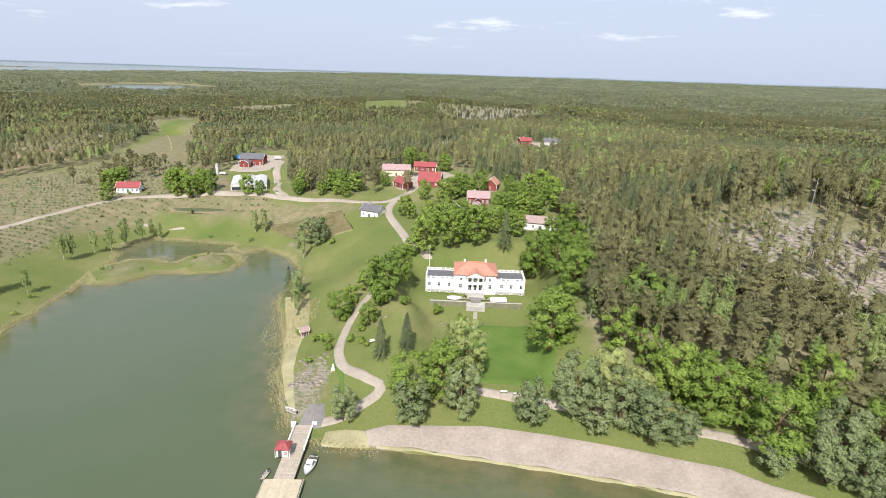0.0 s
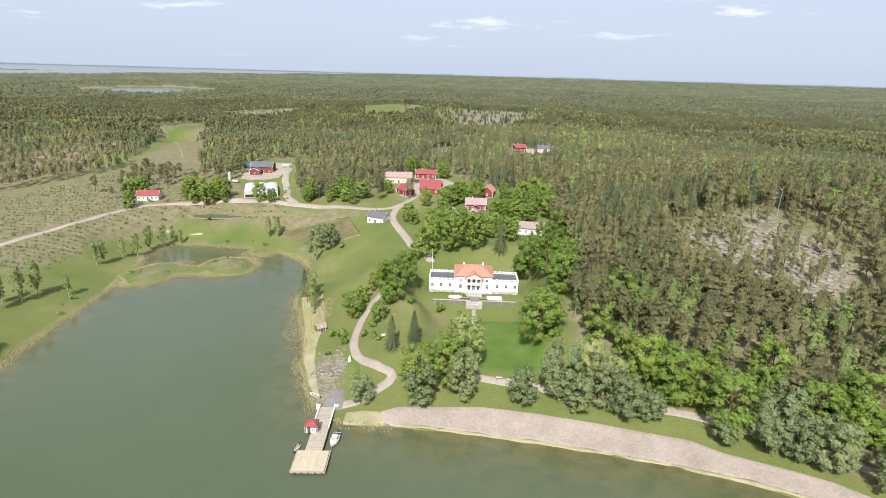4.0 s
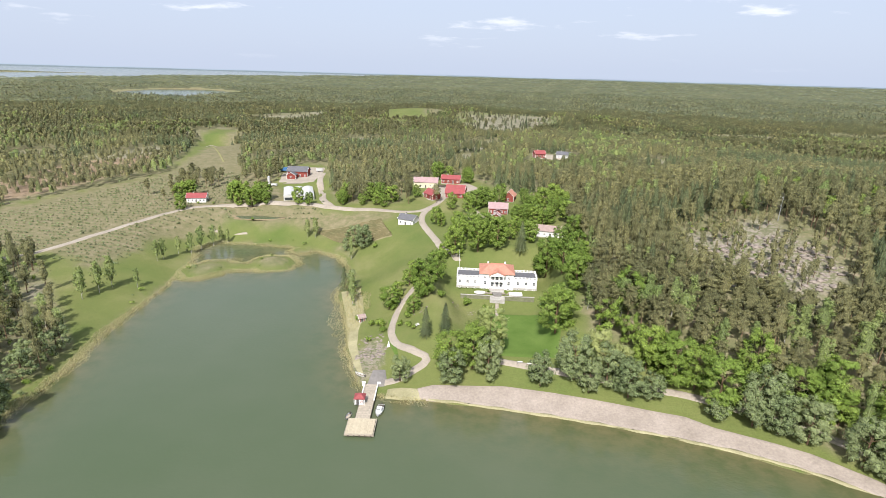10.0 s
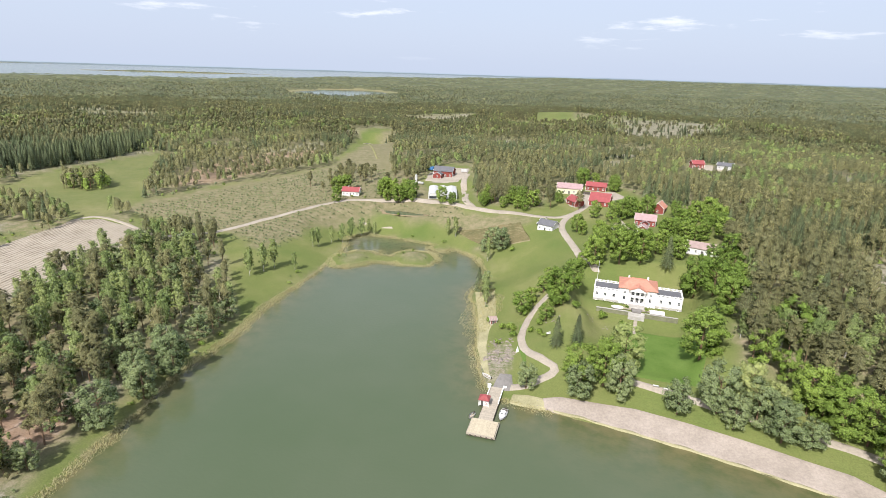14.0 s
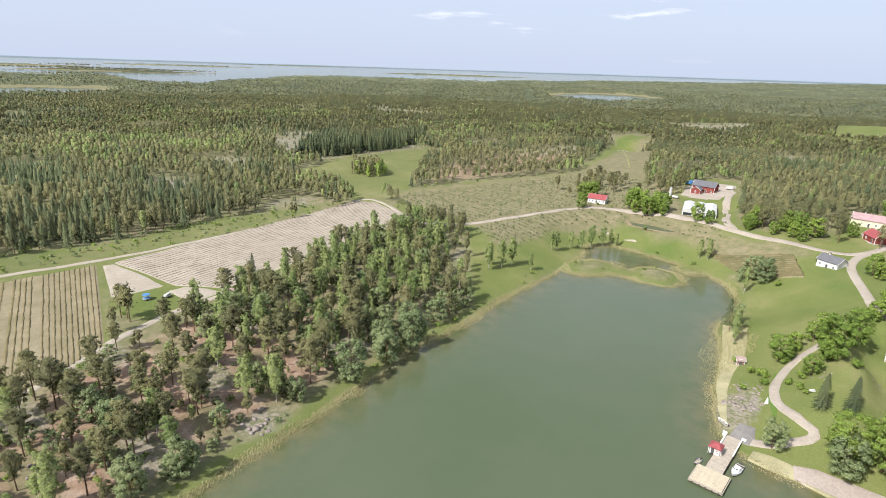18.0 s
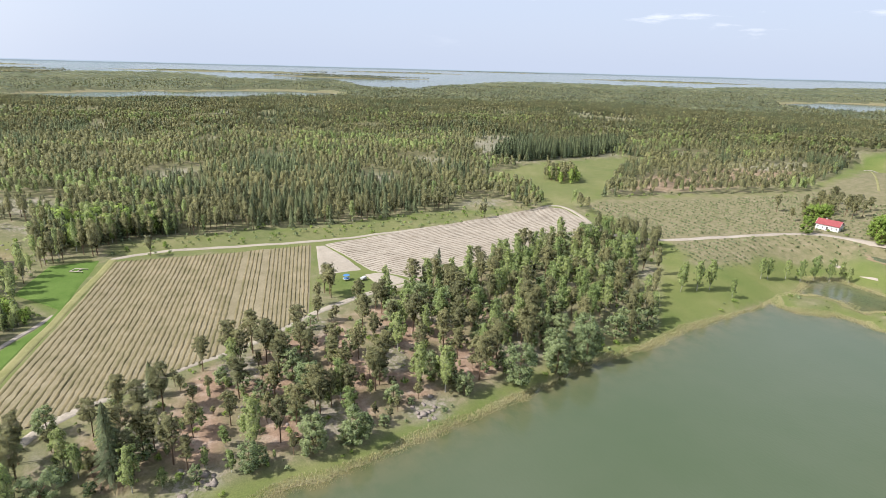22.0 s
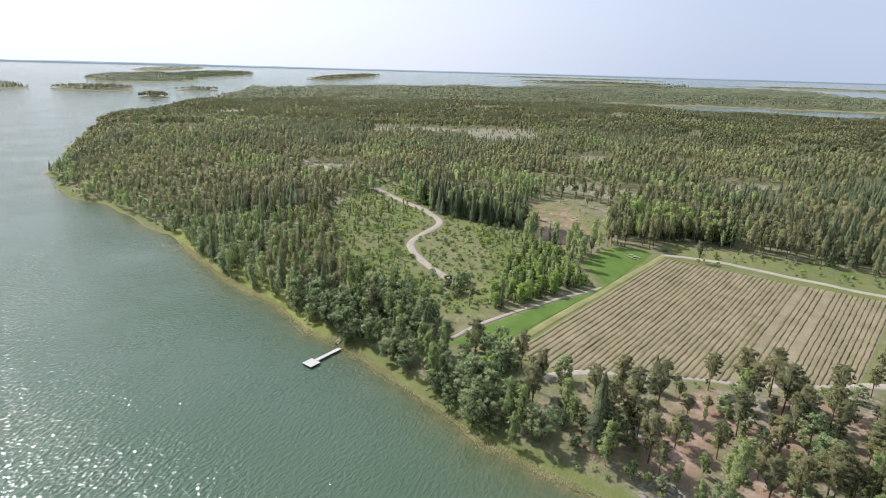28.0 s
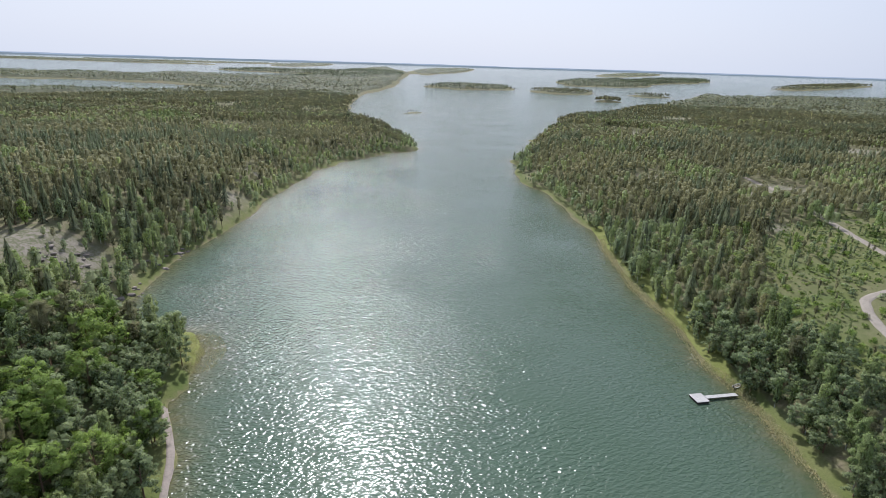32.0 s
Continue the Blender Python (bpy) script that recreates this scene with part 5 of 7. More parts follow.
# ------------------------------------------------------------ the two fields with their rows
def field_rows(name, label, side_a, side_b, mat, row_mat, count, width, height, along_pts, rise=0.18, gaps=(), thin_from=999):
    """A field sheet with its planted rows as parts. The rows run from side a to side b."""
    field = tagged(new(name, patch(side_a, side_b, mat, 70, 40, rise)), label, "field", kind="structure")
    a_, b_ = resample(side_a, count + 2)[1:-1], resample(side_b, count + 2)[1:-1]
    rng = np.random.default_rng(3)
    for i in range(count):
        if i in gaps:
            continue
        t = np.linspace(0.02, 0.98, along_pts)[:, None]
        c = a_[i] * (1 - t) + b_[i] * t
        d = (b_[i] - a_[i]) / np.linalg.norm(b_[i] - a_[i])
        nrm = np.array([-d[1], d[0]])
        z0 = land(c[:, 0], c[:, 1]) + rise
        hh = height * rng.uniform(0.35, 1.2, along_pts)
        ww = width * (1.25 if thin_from < 900 and i < thin_from else 0.85) * rng.uniform(0.55, 1.2, along_pts)
        jit = rng.uniform(-0.12, 0.12, along_pts)
        rows = [np.column_stack([c + nrm * (k * ww + jit)[:, None], z0 + dz]) for k, dz in ((-0.5, -0.12), (-0.2, hh), (0.2, hh * 0.9), (0.5, -0.12))]
        me = mesh_from("row", np.stack(rows, 1).reshape(-1, 3), grid_faces(along_pts, 4), [row_mat])
        row = new("row", me)
        row.parent = field
    return field


field_rows("ploughed_field", "brown field of dry planted rows", [(-283.2, -19.9), (-281.4, 13.8), (-278.5, 71.5)],
           [(-164.5, -53), (-158.5, -37.1), (-172, -3.9), (-184.6, 28.1), (-198, 49)], M_DRY_FIELD, M_CROP, 46, 1.1, 0.36, 60, gaps=(29, 34), thin_from=31)
field_rows("sandy_field", "pale sandy field with fine planted rows", [(-276.6, 74.5), (-251, 81), (-234, 85), (-217, 100)], [(-299.3, 240.8), (-289, 250.4), (-243.1, 242)],
           M_PALE_SOIL, M_FURROW, 26, 0.55, 0.28, 70, 0.2)
tagged(new("field_margin", patch([(-277, 72.3), (-250, 64.8), (-236, 61)], [(-276, 77), (-250, 83.5), (-235, 86)], M_PALE_SOIL, 20, 8, 0.22)), "bare sandy margin between the two fields", "field", kind="structure")
tagged(new("field_turn", patch([(-231, 82), (-221, 82.5), (-212, 85)], [(-231, 90), (-223, 97), (-215, 101)], M_PALE_SOIL, 14, 8, 0.22)), "bare sandy turning place beside the garden", "field", kind="structure")
field_rows("young_orchard", "rows of low bushes on dry grass", [(-88, 318), (-64, 300)], [(-46, 316), (-36, 290)], M_HEATH, M_YOUNG_ROW, 13, 1.3, 0.9, 26, 0.12)
# ------------------------------------------------------------ single trees
TREE_WORDS = {
    "leaf": ("broadleaf_tree", "bright green broadleaf tree with a full crown", "tree"),
    "alder": ("alder_tree", "grey-green alder with a dense uneven crown", "tree"),
    "pale": ("pale_tree", "pale yellow-green tree in blossom", "tree"),
    "birch": ("birch_tree", "slender light green birch with white trunk", "tree"),
    "pine": ("pine_tree", "olive green pine with a bare reddish trunk", "tree"),
    "spruce": ("spruce_tree", "dark green conical spruce", "tree"),
    "shrub": ("shrub", "low rounded green shrub", "shrub"),
}
PROTOS = {}


def tree_protos(kind):
    """Five differently grown trees of a kind, one metre high, made once."""
    if kind in PROTOS:
        return PROTOS[kind]
    made = []
    shape = SHAPE_OF.get(kind, kind)
    for k in range(5):
        rng = np.random.default_rng(100 + k * 7 + len(kind))
        tv, tf, tn = trunk_shape(shape, 6)
        cv, cf, cn = crown_shape(shape, rng, 3)
        trunk = mesh_from("trunk", tv, tf, [M_WHITE_BARK if shape == "birch" else M_BARK])
        crown = mesh_from("crown", cv, cf, [LEAF_OF[kind]], tint=np.full(len(cv), 0.1 + 0.2 * k), normals=cn)
        made.append((trunk, crown))
    PROTOS[kind] = made
    return made


FIRST = {}


def plant(kind, x, y, h, group, wide=1.0, label=""):
    rng = random.Random(round(x * 13 + y * 7 + h * 3))
    k = rng.randrange(5)
    m = Matrix.LocRotScale((x, y, land1(x, y) - 0.05), Euler((0, 0, rng.uniform(0, 6.28))), (h * wide, h * wide, h))
    name, words, cat = TREE_WORDS[kind]
    key = (kind, k, label, group)
    if key not in FIRST:
        root = new(name)
        trunk, crown = tree_protos(kind)[k]
        for part_name, data in (("trunk", trunk), ("crown", crown)):
            o = new(part_name, data)
            o.parent = root
        root.matrix_basis = m
        tagged(root, label or words, cat, group)
        FIRST[key] = root
        return root
    t = copy_thing(FIRST[key], Matrix.Identity(4))
    t.matrix_basis = m
    return t


PARK = [(36, 183, 20, 1.1), (-13, 209, 17, 1.0), (-21, 224, 8, 1.2), (-28, 210, 11, 1.2), (-17, 200, 8, 1.2), (-2, 247, 15, 1.0), (9, 249, 17, 1.0), (18, 250, 17, 1.0),
        (40, 238, 20, 1.0), (47, 206, 17, 1.0), (53, 237, 13, 1.0), (-7, 246, 8, 1.0), (-9, 221, 14, 0.9), (-17, 221, 9, 1.1), (34, 258, 12, 1.0), (25, 263, 11, 1.0), (44, 222, 16, 1.0), (0, 262, 14, 1.0), (12, 266, 15, 1.0)]
SHORE_LEAFY = [(-2, 165, 16, 1.0), (6, 166, 18, 1.0), (63, 164, 17, 1.0), (70, 158, 19, 1.0), (76, 156, 17, 1.0), (80, 148, 20, 1.1), (101, 145, 17, 1.1), (111, 140, 13, 1.0), (118, 131, 17, 1.0), (107, 142, 15, 1.0), (66, 161, 15, 1.0)]
SHORE_ALDER = [(-18, 160.5, 10, 1.0), (11, 162, 16, 0.9), (28, 159, 13, 1.0), (39, 161, 18, 1.0), (49, 158, 16, 1.0), (43, 156, 12, 1.0), (55, 154, 14, 1.2), (62, 153, 10, 1.2), (79, 145, 10, 1.2), (88, 142, 18, 0.9), (94, 139, 14, 1.0),
               (100, 135, 16, 1.0), (110, 127, 16, 1.0), (115, 122, 15, 1.0), (94, 146, 16, 1.0), (-1, 160.5, 13, 1.1)]
PALE = [(12, 173, 19, 0.9), (47, 164, 16, 0.9), (53, 160, 14, 0.9)]
BIRCHES = [(-158.2, 210.1, 14), (-156, 218.3, 16), (-154.8, 225.4, 16), (-146.5, 230.7, 10), (-155, 264, 12), (-154, 268, 12), (-152, 280, 11), (-148, 286, 13), (-147, 296, 15), (-143, 303, 14), (-142, 311, 10), (-90, 313, 12), (-85, 312, 13.5), (-161.2, 215.1, 13), (-137, 309, 9)]
VILLAGE = [(-175, 332, 11), (-143, 344, 9), (-134, 343, 13), (-125, 345, 9), (-104, 344, 12), (-96, 341, 9), (-5, 323, 11), (5, 316, 13), (-10, 292, 8), (-13, 296, 11), (40, 284, 11), (48, 288, 11), (-75, 340, 8), (-47, 332, 9), (-34, 304, 5), (-52, 336, 9), (-62, 338, 8), (-28, 350, 9), (46, 320, 10), (30, 292, 9)]
for x, y, h, w in PARK:
    plant("leaf", x, y, h, "trees of the manor park", w)
for x, y, h, w in SHORE_LEAFY:
    plant("leaf", x, y, h, "trees along the beach", w)
for x, y, h, w in SHORE_ALDER:
    plant("alder", x, y, h, "trees along the beach", w)
for x, y, h, w in PALE:
    plant("pale", x, y, h, "trees along the beach", w)
for x, y, h in ((-11, 181, 12), (-4, 183, 12), (29, 247, 15), (-134, -16, 22), (-164, -6.8, 12)):
    plant("spruce", x, y, h, "single spruces")
for x, y, h in BIRCHES:
    plant("birch", x, y, h, "birches on the meadow", 1.0)
for x, y, h in VILLAGE:
    plant("leaf", x, y, h, "trees of the village")
for x, y, h in ((-190, 354, 9), (-195, 350, 9), (-190, 376, 15), (-182, 384, 13), (-176, 380, 12), (-15, 337, 13), (59, 254, 16), (57, 281, 13), (-198, 380, 10), (-186, 366, 10)):
    plant("pine", x, y, h, "pines of the village")
for x, y, h in ((-59, 297, 14), (-53, 292, 14), (-156.4, -31.7, 9), (-124, 14, 9), (-124, 30, 12), (-123, 42, 12), (-129, 100, 16), (-132, 131, 17), (-130, 116, 14), (-131, 80, 9), (-136, 120, 14), (-204, -91, 7), (-200, -95, 6), (-208, -90, 5), (-197, -89, 8)):
    plant("alder", x, y, h, "leafy trees of the meadow")
for x, y, h in ((-19, 198, 3), (-22, 194, 2.5), (-18, 191, 2.5), (-16, 188, 2), (4, 213, 4), (12, 206, 5), (-46, 287, 3), (-30, 198, 4), (-34, 200, 3), (-28, 192, 3), (13.4, 219.5, 1.6), (20.8, 219.5, 1.6), (-40, 206, 3), (-33, 188, 2.5), (-6, 205, 3.5), (-128, 326, 2.0), (-170, 345, 2.0), (-160, 345, 2.0)):
    plant("shrub", x, y, h, "shrubs of the manor park")


def village_wood():
    """Leafy trees and pines that stand among the houses."""
    rng = random.Random(77)
    zones = [((26, 258, 58, 300), 16, "leaf"), ((-2, 268, 22, 296), 10, "leaf"), ((34, 296, 62, 330), 12, "leaf"), ((-40, 335, -30, 372), 6, "pine"), ((-34, 380, 6, 398), 9, "leaf"), ((-150, 346, -122, 352), 6, "leaf"),
             ((-158, 374, -136, 450), 18, "pine"), ((-214, 362, -172, 418), 16, "pine"), ((-186, 352, -176, 362), 4, "leaf"), ((-150, 352, -130, 360), 5, "leaf"), ((-30, 208, -14, 230), 7, "leaf"), ((-78, 340, -40, 348), 8, "leaf"), ((44, 196, 54, 250), 6, "leaf"), ((8, 322, 30, 332), 5, "leaf")]
    for (x0, y0, x1, y1), n, kind in zones:
        for _ in range(n):
            x, y = rng.uniform(x0, x1), rng.uniform(y0, y1)
            if float(sd_line(np.array([x]), np.array([y]), DRIVE)[0]) < 4 or float(sd_line(np.array([x]), np.array([y]), GARDEN_PATH)[0]) < 3.5:
                continue
            if any(abs(x - hx) < hr and abs(y - hy) < hr for hx, hy, hr in ((22, 313, 8), (46, 268, 9), (30.5, 338, 7), (20.5, 300, 4), (7, 304, 4), (-24, 376, 10), (-7, 384, 8), (66, 478, 6))):
                continue
            if (15 < x < 29 and 278 < y < 312) or (26 < x < 36 and 312 < y < 338):
                continue
            plant(kind, x, y, rng.uniform(8, 14) * (0.75 if x < -10 and y < 240 else 1.0), "trees of the village", rng.uniform(0.95, 1.2))


village_wood()


def pine_grove():
    """The open pine grove on the west bank."""
    rng = np.random.default_rng(21)
    x, y = scatter(-235, -108, -40, 230, 6.6, rng)
    d = shore_distance(x, y)
    keep = (sd_poly(x, y, GROVE) > 1.5) & (d > 11) & (sd_line(x, y, GROVE_ROAD) > 4) & (sd_poly(x, y, SAND_FIELD) < 1) & (sd_poly(x, y, ROWS_FIELD) < 1)
    south = np.interp(y, [-30, 40, 90, 120, 230], [0.54, 0.62, 0.76, 0.85, 0.9])
    keep &= rng.uniform(0, 1, len(x)) < south
    x, y = x[keep], y[keep]
    order = np.argsort(np.hypot(x, y))
    x, y = x[order], y[order]
    pick = rng.uniform(0, 1, len(x))
    kind = np.where(pick < np.interp(y, [-20, 60, 120, 180], [0.8, 0.72, 0.5, 0.42]), "pine", np.where(pick < 0.9, "birch", "alder"))
    h = rng.uniform(10.5, 17.5, len(x)) * np.where(kind == "alder", 0.7, 1.0)
    for i in range(min(230, len(x))):
        plant(str(kind[i]), float(x[i]), float(y[i]), float(h[i]), "trees of the west grove", 1.1)
    x, y, h, kind = x[230:], y[230:], h[230:], kind[230:]
    z = land(x, y) - 0.1
    for k, nm in (("pine", "grove_pines"), ("birch", "grove_birches"), ("alder", "grove_alders")):
        s = kind == k
        if s.sum() > 2:
            tagged(new(nm, grove_mesh(nm, k, 2, x[s], y[s], z[s], h[s])), "trees at the back of the west grove", "grove", kind="stuff")

    # young growth under the tall trees
    x, y = scatter(-235, -108, -40, 230, 5.2, rng)
    d = shore_distance(x, y)
    keep = (sd_poly(x, y, GROVE) > 1) & (d > 9) & (sd_line(x, y, GROVE_ROAD) > 3.5) & (sd_poly(x, y, SAND_FIELD) < 0) & (sd_poly(x, y, ROWS_FIELD) < 0) & (rng.uniform(0, 1, len(x)) < 0.62)
    x, y, d = x[keep], y[keep], d[keep]
    pick = rng.uniform(0, 1, len(x))
    for k, nm, lo, hi in (("pine", "young_pines", 0.0, 0.45), ("birch", "young_birches", 0.45, 0.75), ("alder", "young_alders", 0.75, 1.0)):
        s = (pick >= lo) & (pick < hi)
        tagged(new(nm, grove_mesh(nm, k, 2, x[s], y[s], land_from(d[s], x[s], y[s]) - 0.1, rng.uniform(2.5, 7.5, int(s.sum())), wide=1.3)), "young trees and saplings under the pines", "undergrowth", kind="stuff")


pine_grove()


# ------------------------------------------------------------ undergrowth, reeds, stones
def low_growth():
    rng = np.random.default_rng(31)
    # bushes along clearings, grove floor and brush strip
    x, y = scatter(-330, 130, -330, 420, 4.0, rng)
    d, o = shore_distance(x, y), openness(x, y)
    grove = sd_poly(x, y, GROVE)
    brush = sd_poly(x, y, BRUSH)
    clear = sd_poly(x, y, CLEARING)
    chance = np.where(brush > 0, 0.55, 0) + np.where(clear > 0, 0.5, 0) + np.where((grove > 0) & (d > 5), 0.22, 0) + np.where((o < 1) & (o > -5), 0.35, 0) + np.where((d > 4) & (d < 9) & (x < -80), 0.2, 0)
    rock = sd_poly(x, y, ROCK_HILL) > -4
    chance = np.where(rock, 0.6, chance)
    chance = np.where((sd_poly(x, y, SPARSE) > 0), 0.6, chance)
    block = (d < 3) | (sd_poly(x, y, ROWS_FIELD) > -2) | (sd_poly(x, y, SAND_FIELD) > -2) | (sd_poly(x, y, LAWN_WEST) > -2) | ((x > -40) & (y > 120) & (y < 300) & ~rock & (x < 60))
    for line in ROADS:
        block |= sd_line(x, y, line) < 2.6
    keep = ~block & (rng.uniform(0, 1, len(x)) < chance)
    x, y, d = x[keep], y[keep], d[keep]
    h = rng.uniform(0.6, 2.6, len(x)) ** 1.1 * np.where(sd_poly(x, y, SPARSE) > 0, 1.3, 1.0)
    k = rng.uniform(0, 1, len(x)) < 0.55
    for nm, kind, s in (("green_bushes", "shrub", k), ("grey_bushes", "bush", ~k)):
        tagged(new(nm, grove_mesh(nm, kind, 1, x[s], y[s], land_from(d[s], x[s], y[s]) - 0.1, h[s], trunks=False)), "low bushes along clearings and grove", "undergrowth", kind="stuff")
    x, y = scatter(-365, -170, -260, -70, 2.3, rng)
    ok = (sd_poly(x, y, SPARSE) > -6) & (shore_distance(x, y) > 5) & (sd_line(x, y, FOREST_ROAD) > 2.8) & (sd_poly(x, y, LAWN_WEST) < -2) & (rng.uniform(0, 1, len(x)) < 0.45 + 0.4 * waves(x, y, 12.0, 3.0))
    x, y = x[ok], y[ok]
    tagged(new("heather_and_saplings", grove_mesh("heather_and_saplings", "shrub", 1, x, y, land(x, y) - 0.1, rng.uniform(0.3, 1.2, len(x)), wide=1.3, trunks=False)), "low saplings and heather in the cleared wood", "undergrowth", kind="stuff")
    # low orchard bushes in lines on the heath
    u, v = np.meshgrid(np.arange(0, 190, 2.6), np.arange(0, 190, 4.4))
    u, v = u.ravel() + rng.uniform(-0.7, 0.7, u.size), v.ravel() + rng.uniform(-0.4, 0.4, v.size)
    x, y = -300 + u * 0.92 + v * 0.38, 250 - u * 0.1 + v * 0.95
    ok = (sd_poly(x, y, OPEN_WEST) > 4) & (x < -30) & (y > 245) & (sd_line(x, y, ROAD_VILLAGE) > 4) & ((shore_distance(x, y) > 24) & (np.hypot((x + 127) / 2.2, y - 331.5) > 8)) & (y < 520) & (rng.uniform(0, 1, len(x)) < 0.8)
    ok &= ~((x > -150) & (y > 345)) & ~((x > -165) & (y < 300))
    x, y = x[ok], y[ok]
    tagged(new("orchard_bushes", grove_mesh("orchard_bushes", "bush", 1, x, y, land(x, y) - 0.05, rng.uniform(0.7, 1.5, len(x)), wide=1.25, trunks=False)),
           "lines of low orchard bushes on dry grass", "orchard", kind="stuff")


def reeds():
    """Upright blades in the shallows and on the wet shore."""
    rng = np.random.default_rng(41)
    x, y = scatter(-210, 20, -260, 320, 0.46, rng)
    d = shore_distance(x, y)
    west = (x < -60) & (d > -2.0) & True & (d < 2.2 + 1.4 * waves(x, y, 20.0, 2.0))
    east = (x > -70) & (x < -22) & (y > 150) & (d > -2.4) & (d < 1.2) & (rng.uniform(0, 1, len(x)) < 0.85)
    bed = (np.hypot((x + 46) / 8, (y - 216) / 22) < 1 + 0.15 * waves(x, y, 5.0, 1.0))
    south = (x > -20) & (y < -140) & (np.hypot((x - 14) / 8, (y + 182) / 14) < 1)
    cove = (x > -22) & (x < -8) & (y > 148) & (d > -2.5) & (d < 1.2) & (y < 160)
    isl = (np.hypot((x + 128) / 12, (y - 268) / 17) < 1) | (np.hypot((x + 102) / 11, (y - 282) / 10) < 1)
    keep = (west & (rng.uniform(0, 1, len(x)) < 0.8)) | east | (bed & (rng.uniform(0, 1, len(x)) < 0.7)) | south | (cove & (rng.uniform(0, 1, len(x)) < 0.6)) | (isl & (d < 1.2) & (d > -1) & (rng.uniform(0, 1, len(x)) < 0.7))
    x, y, d = x[keep], y[keep], d[keep]
    n = len(x)
    z = np.maximum(land_from(d, x, y), -0.3) - 0.05
    h = rng.uniform(0.4, 1.0, n)
    vs, fs = [], []
    for k in range(3):
        a = rng.uniform(0, 6.28, n)
        w = rng.uniform(0.08, 0.2, n)
        lx, ly = rng.normal(0, 0.3, n), rng.normal(0, 0.3, n)
        p0 = np.stack([x - w * np.cos(a), y - w * np.sin(a), z], 1)
        p1 = np.stack([x + w * np.cos(a), y + w * np.sin(a), z], 1)
        p2 = np.stack([x + lx, y + ly, z + h], 1)
        vs.append(np.stack([p0, p1, p2], 1).reshape(-1, 3))
        fs.append(np.arange(n * 3).reshape(-1, 3) + k * n * 3)
    tint = np.tile(np.repeat(smooth01(0.6 + 0.3 * waves(x, y, 14.0, 1.0)), 3), 3)
    tagged(new("reeds", mesh_from("reeds", np.concatenate(vs), np.concatenate(fs), [M_REED], tint=tint)), "straw-coloured reeds along the shore", "reeds", kind="stuff")


def stones():
    rng = np.random.default_rng(51)
    spots = [(-30, 178, 6, 60, 0.7), (-32, 188, 5, 30, 0.6), (-126, 1, 5, 16, 0.9), (-130, 66, 6, 18, 0.9), (-150.6, 26.9, 14, 16, 0.6), (3, 208, 5, 24, 0.35), (-14, 199, 3, 14, 0.35),
             (128, 220, 26, 260, 1.3), (-314, -80.3, 22, 120, 0.7), (23.2, -277.3, 22, 120, 1.3), (62, -240.6, 22, 120, 1.4), (-12.6, -309, 14, 60, 1.2), (-113, 48, 3, 14, 1.0), (-137, -105.1, 4, 25, 0.35), (-12, 152, 5, 22, 0.35)]
    mat = plain("granite", (0.34, 0.29, 0.25), 0.9, 0.15, 0.4, 0.7, 0.05)
    vs, fs = [], []
    ico = bmesh.new()
    bmesh.ops.create_icosphere(ico, subdivisions=1, radius=1.0)
    iv = np.array([v.co for v in ico.verts])
    jf = np.array([[v.index for v in f.verts] for f in ico.faces])
    ico.free()
    base = 0
    for cx, cy, rad, n, size in spots:
        for _ in range(n):
            a, r = rng.uniform(0, 6.28), rad * math.sqrt(rng.uniform(0, 1))
            x, y = cx + r * math.cos(a), cy + r * math.sin(a)
            s = size * rng.uniform(0.4, 1.6)
            v = iv * rng.uniform(0.7, 1.3, iv.shape) * np.array([s, s * rng.uniform(0.5, 1.1), s * 0.3])
            vs.append(v + np.array([x, y, 0.0]))
            fs.append(jf + base)
            base += len(iv)
    v = np.concatenate(vs)
    cen = v.reshape(-1, len(iv), 3)[:, :, :2].mean(1)
    v[:, 2] += np.repeat(land(cen[:, 0], cen[:, 1]), len(iv))
    tagged(new("boulders", mesh_from("boulders", v, np.concatenate(fs), [mat])), "weathered grey-pink granite boulders and outcrops", "rocks", kind="stuff")


low_growth()
reeds()
stones()
# ------------------------------------------------------------ buildings
M_WHITE = plain("white_render", (0.64, 0.63, 0.61), 0.75, 0.25, 0.07, 0.6, 0.01)
M_TRIM = plain("white_paint", (0.72, 0.71, 0.69), 0.6, 0.3, 0.05)
M_MOSSY = plain("mossy_stone", (0.2, 0.2, 0.13), 0.95, 0.1, 0.3, 0.8, 0.04)
M_STONE = plain("grey_stone", (0.42, 0.4, 0.37), 0.9, 0.15, 0.2, 0.8, 0.03)
M_FALU = plain("red_boards", (0.24, 0.062, 0.05), 0.85, 0.15, 0.18, 0.9, 0.02)
M_GREY_WALL = plain("grey_boards", (0.45, 0.45, 0.45), 0.8, 0.2, 0.12)
M_YELLOW = plain("cream_boards", (0.62, 0.56, 0.4), 0.8, 0.2, 0.1)
M_WOOD = plain("weathered_planks", (0.4, 0.35, 0.28), 0.85, 0.15, 0.22, 1.5, 0.02)
M_DARK_WOOD = plain("tarred_wood", (0.1, 0.085, 0.07), 0.85, 0.15, 0.25)
M_DOOR = plain("dark_door", (0.09, 0.085, 0.08), 0.5, 0.4, 0.15)
M_METAL = plain("galvanised_metal", (0.55, 0.56, 0.57), 0.4, 0.5, 0.1, 2.0, 0, 0.7)
M_SHEET = plain("pale_sheeting", (0.47, 0.47, 0.455), 0.5, 0.4, 0.08, 0.4)
M_BLUE = plain("blue_tarpaulin", (0.07, 0.2, 0.42), 0.55, 0.35, 0.2)
M_GLASS, _gn, _gl, _gp = material("window_glass", 0.06, 0.6)
_gp.inputs["Base Color"].default_value = (0.03, 0.035, 0.04, 1)


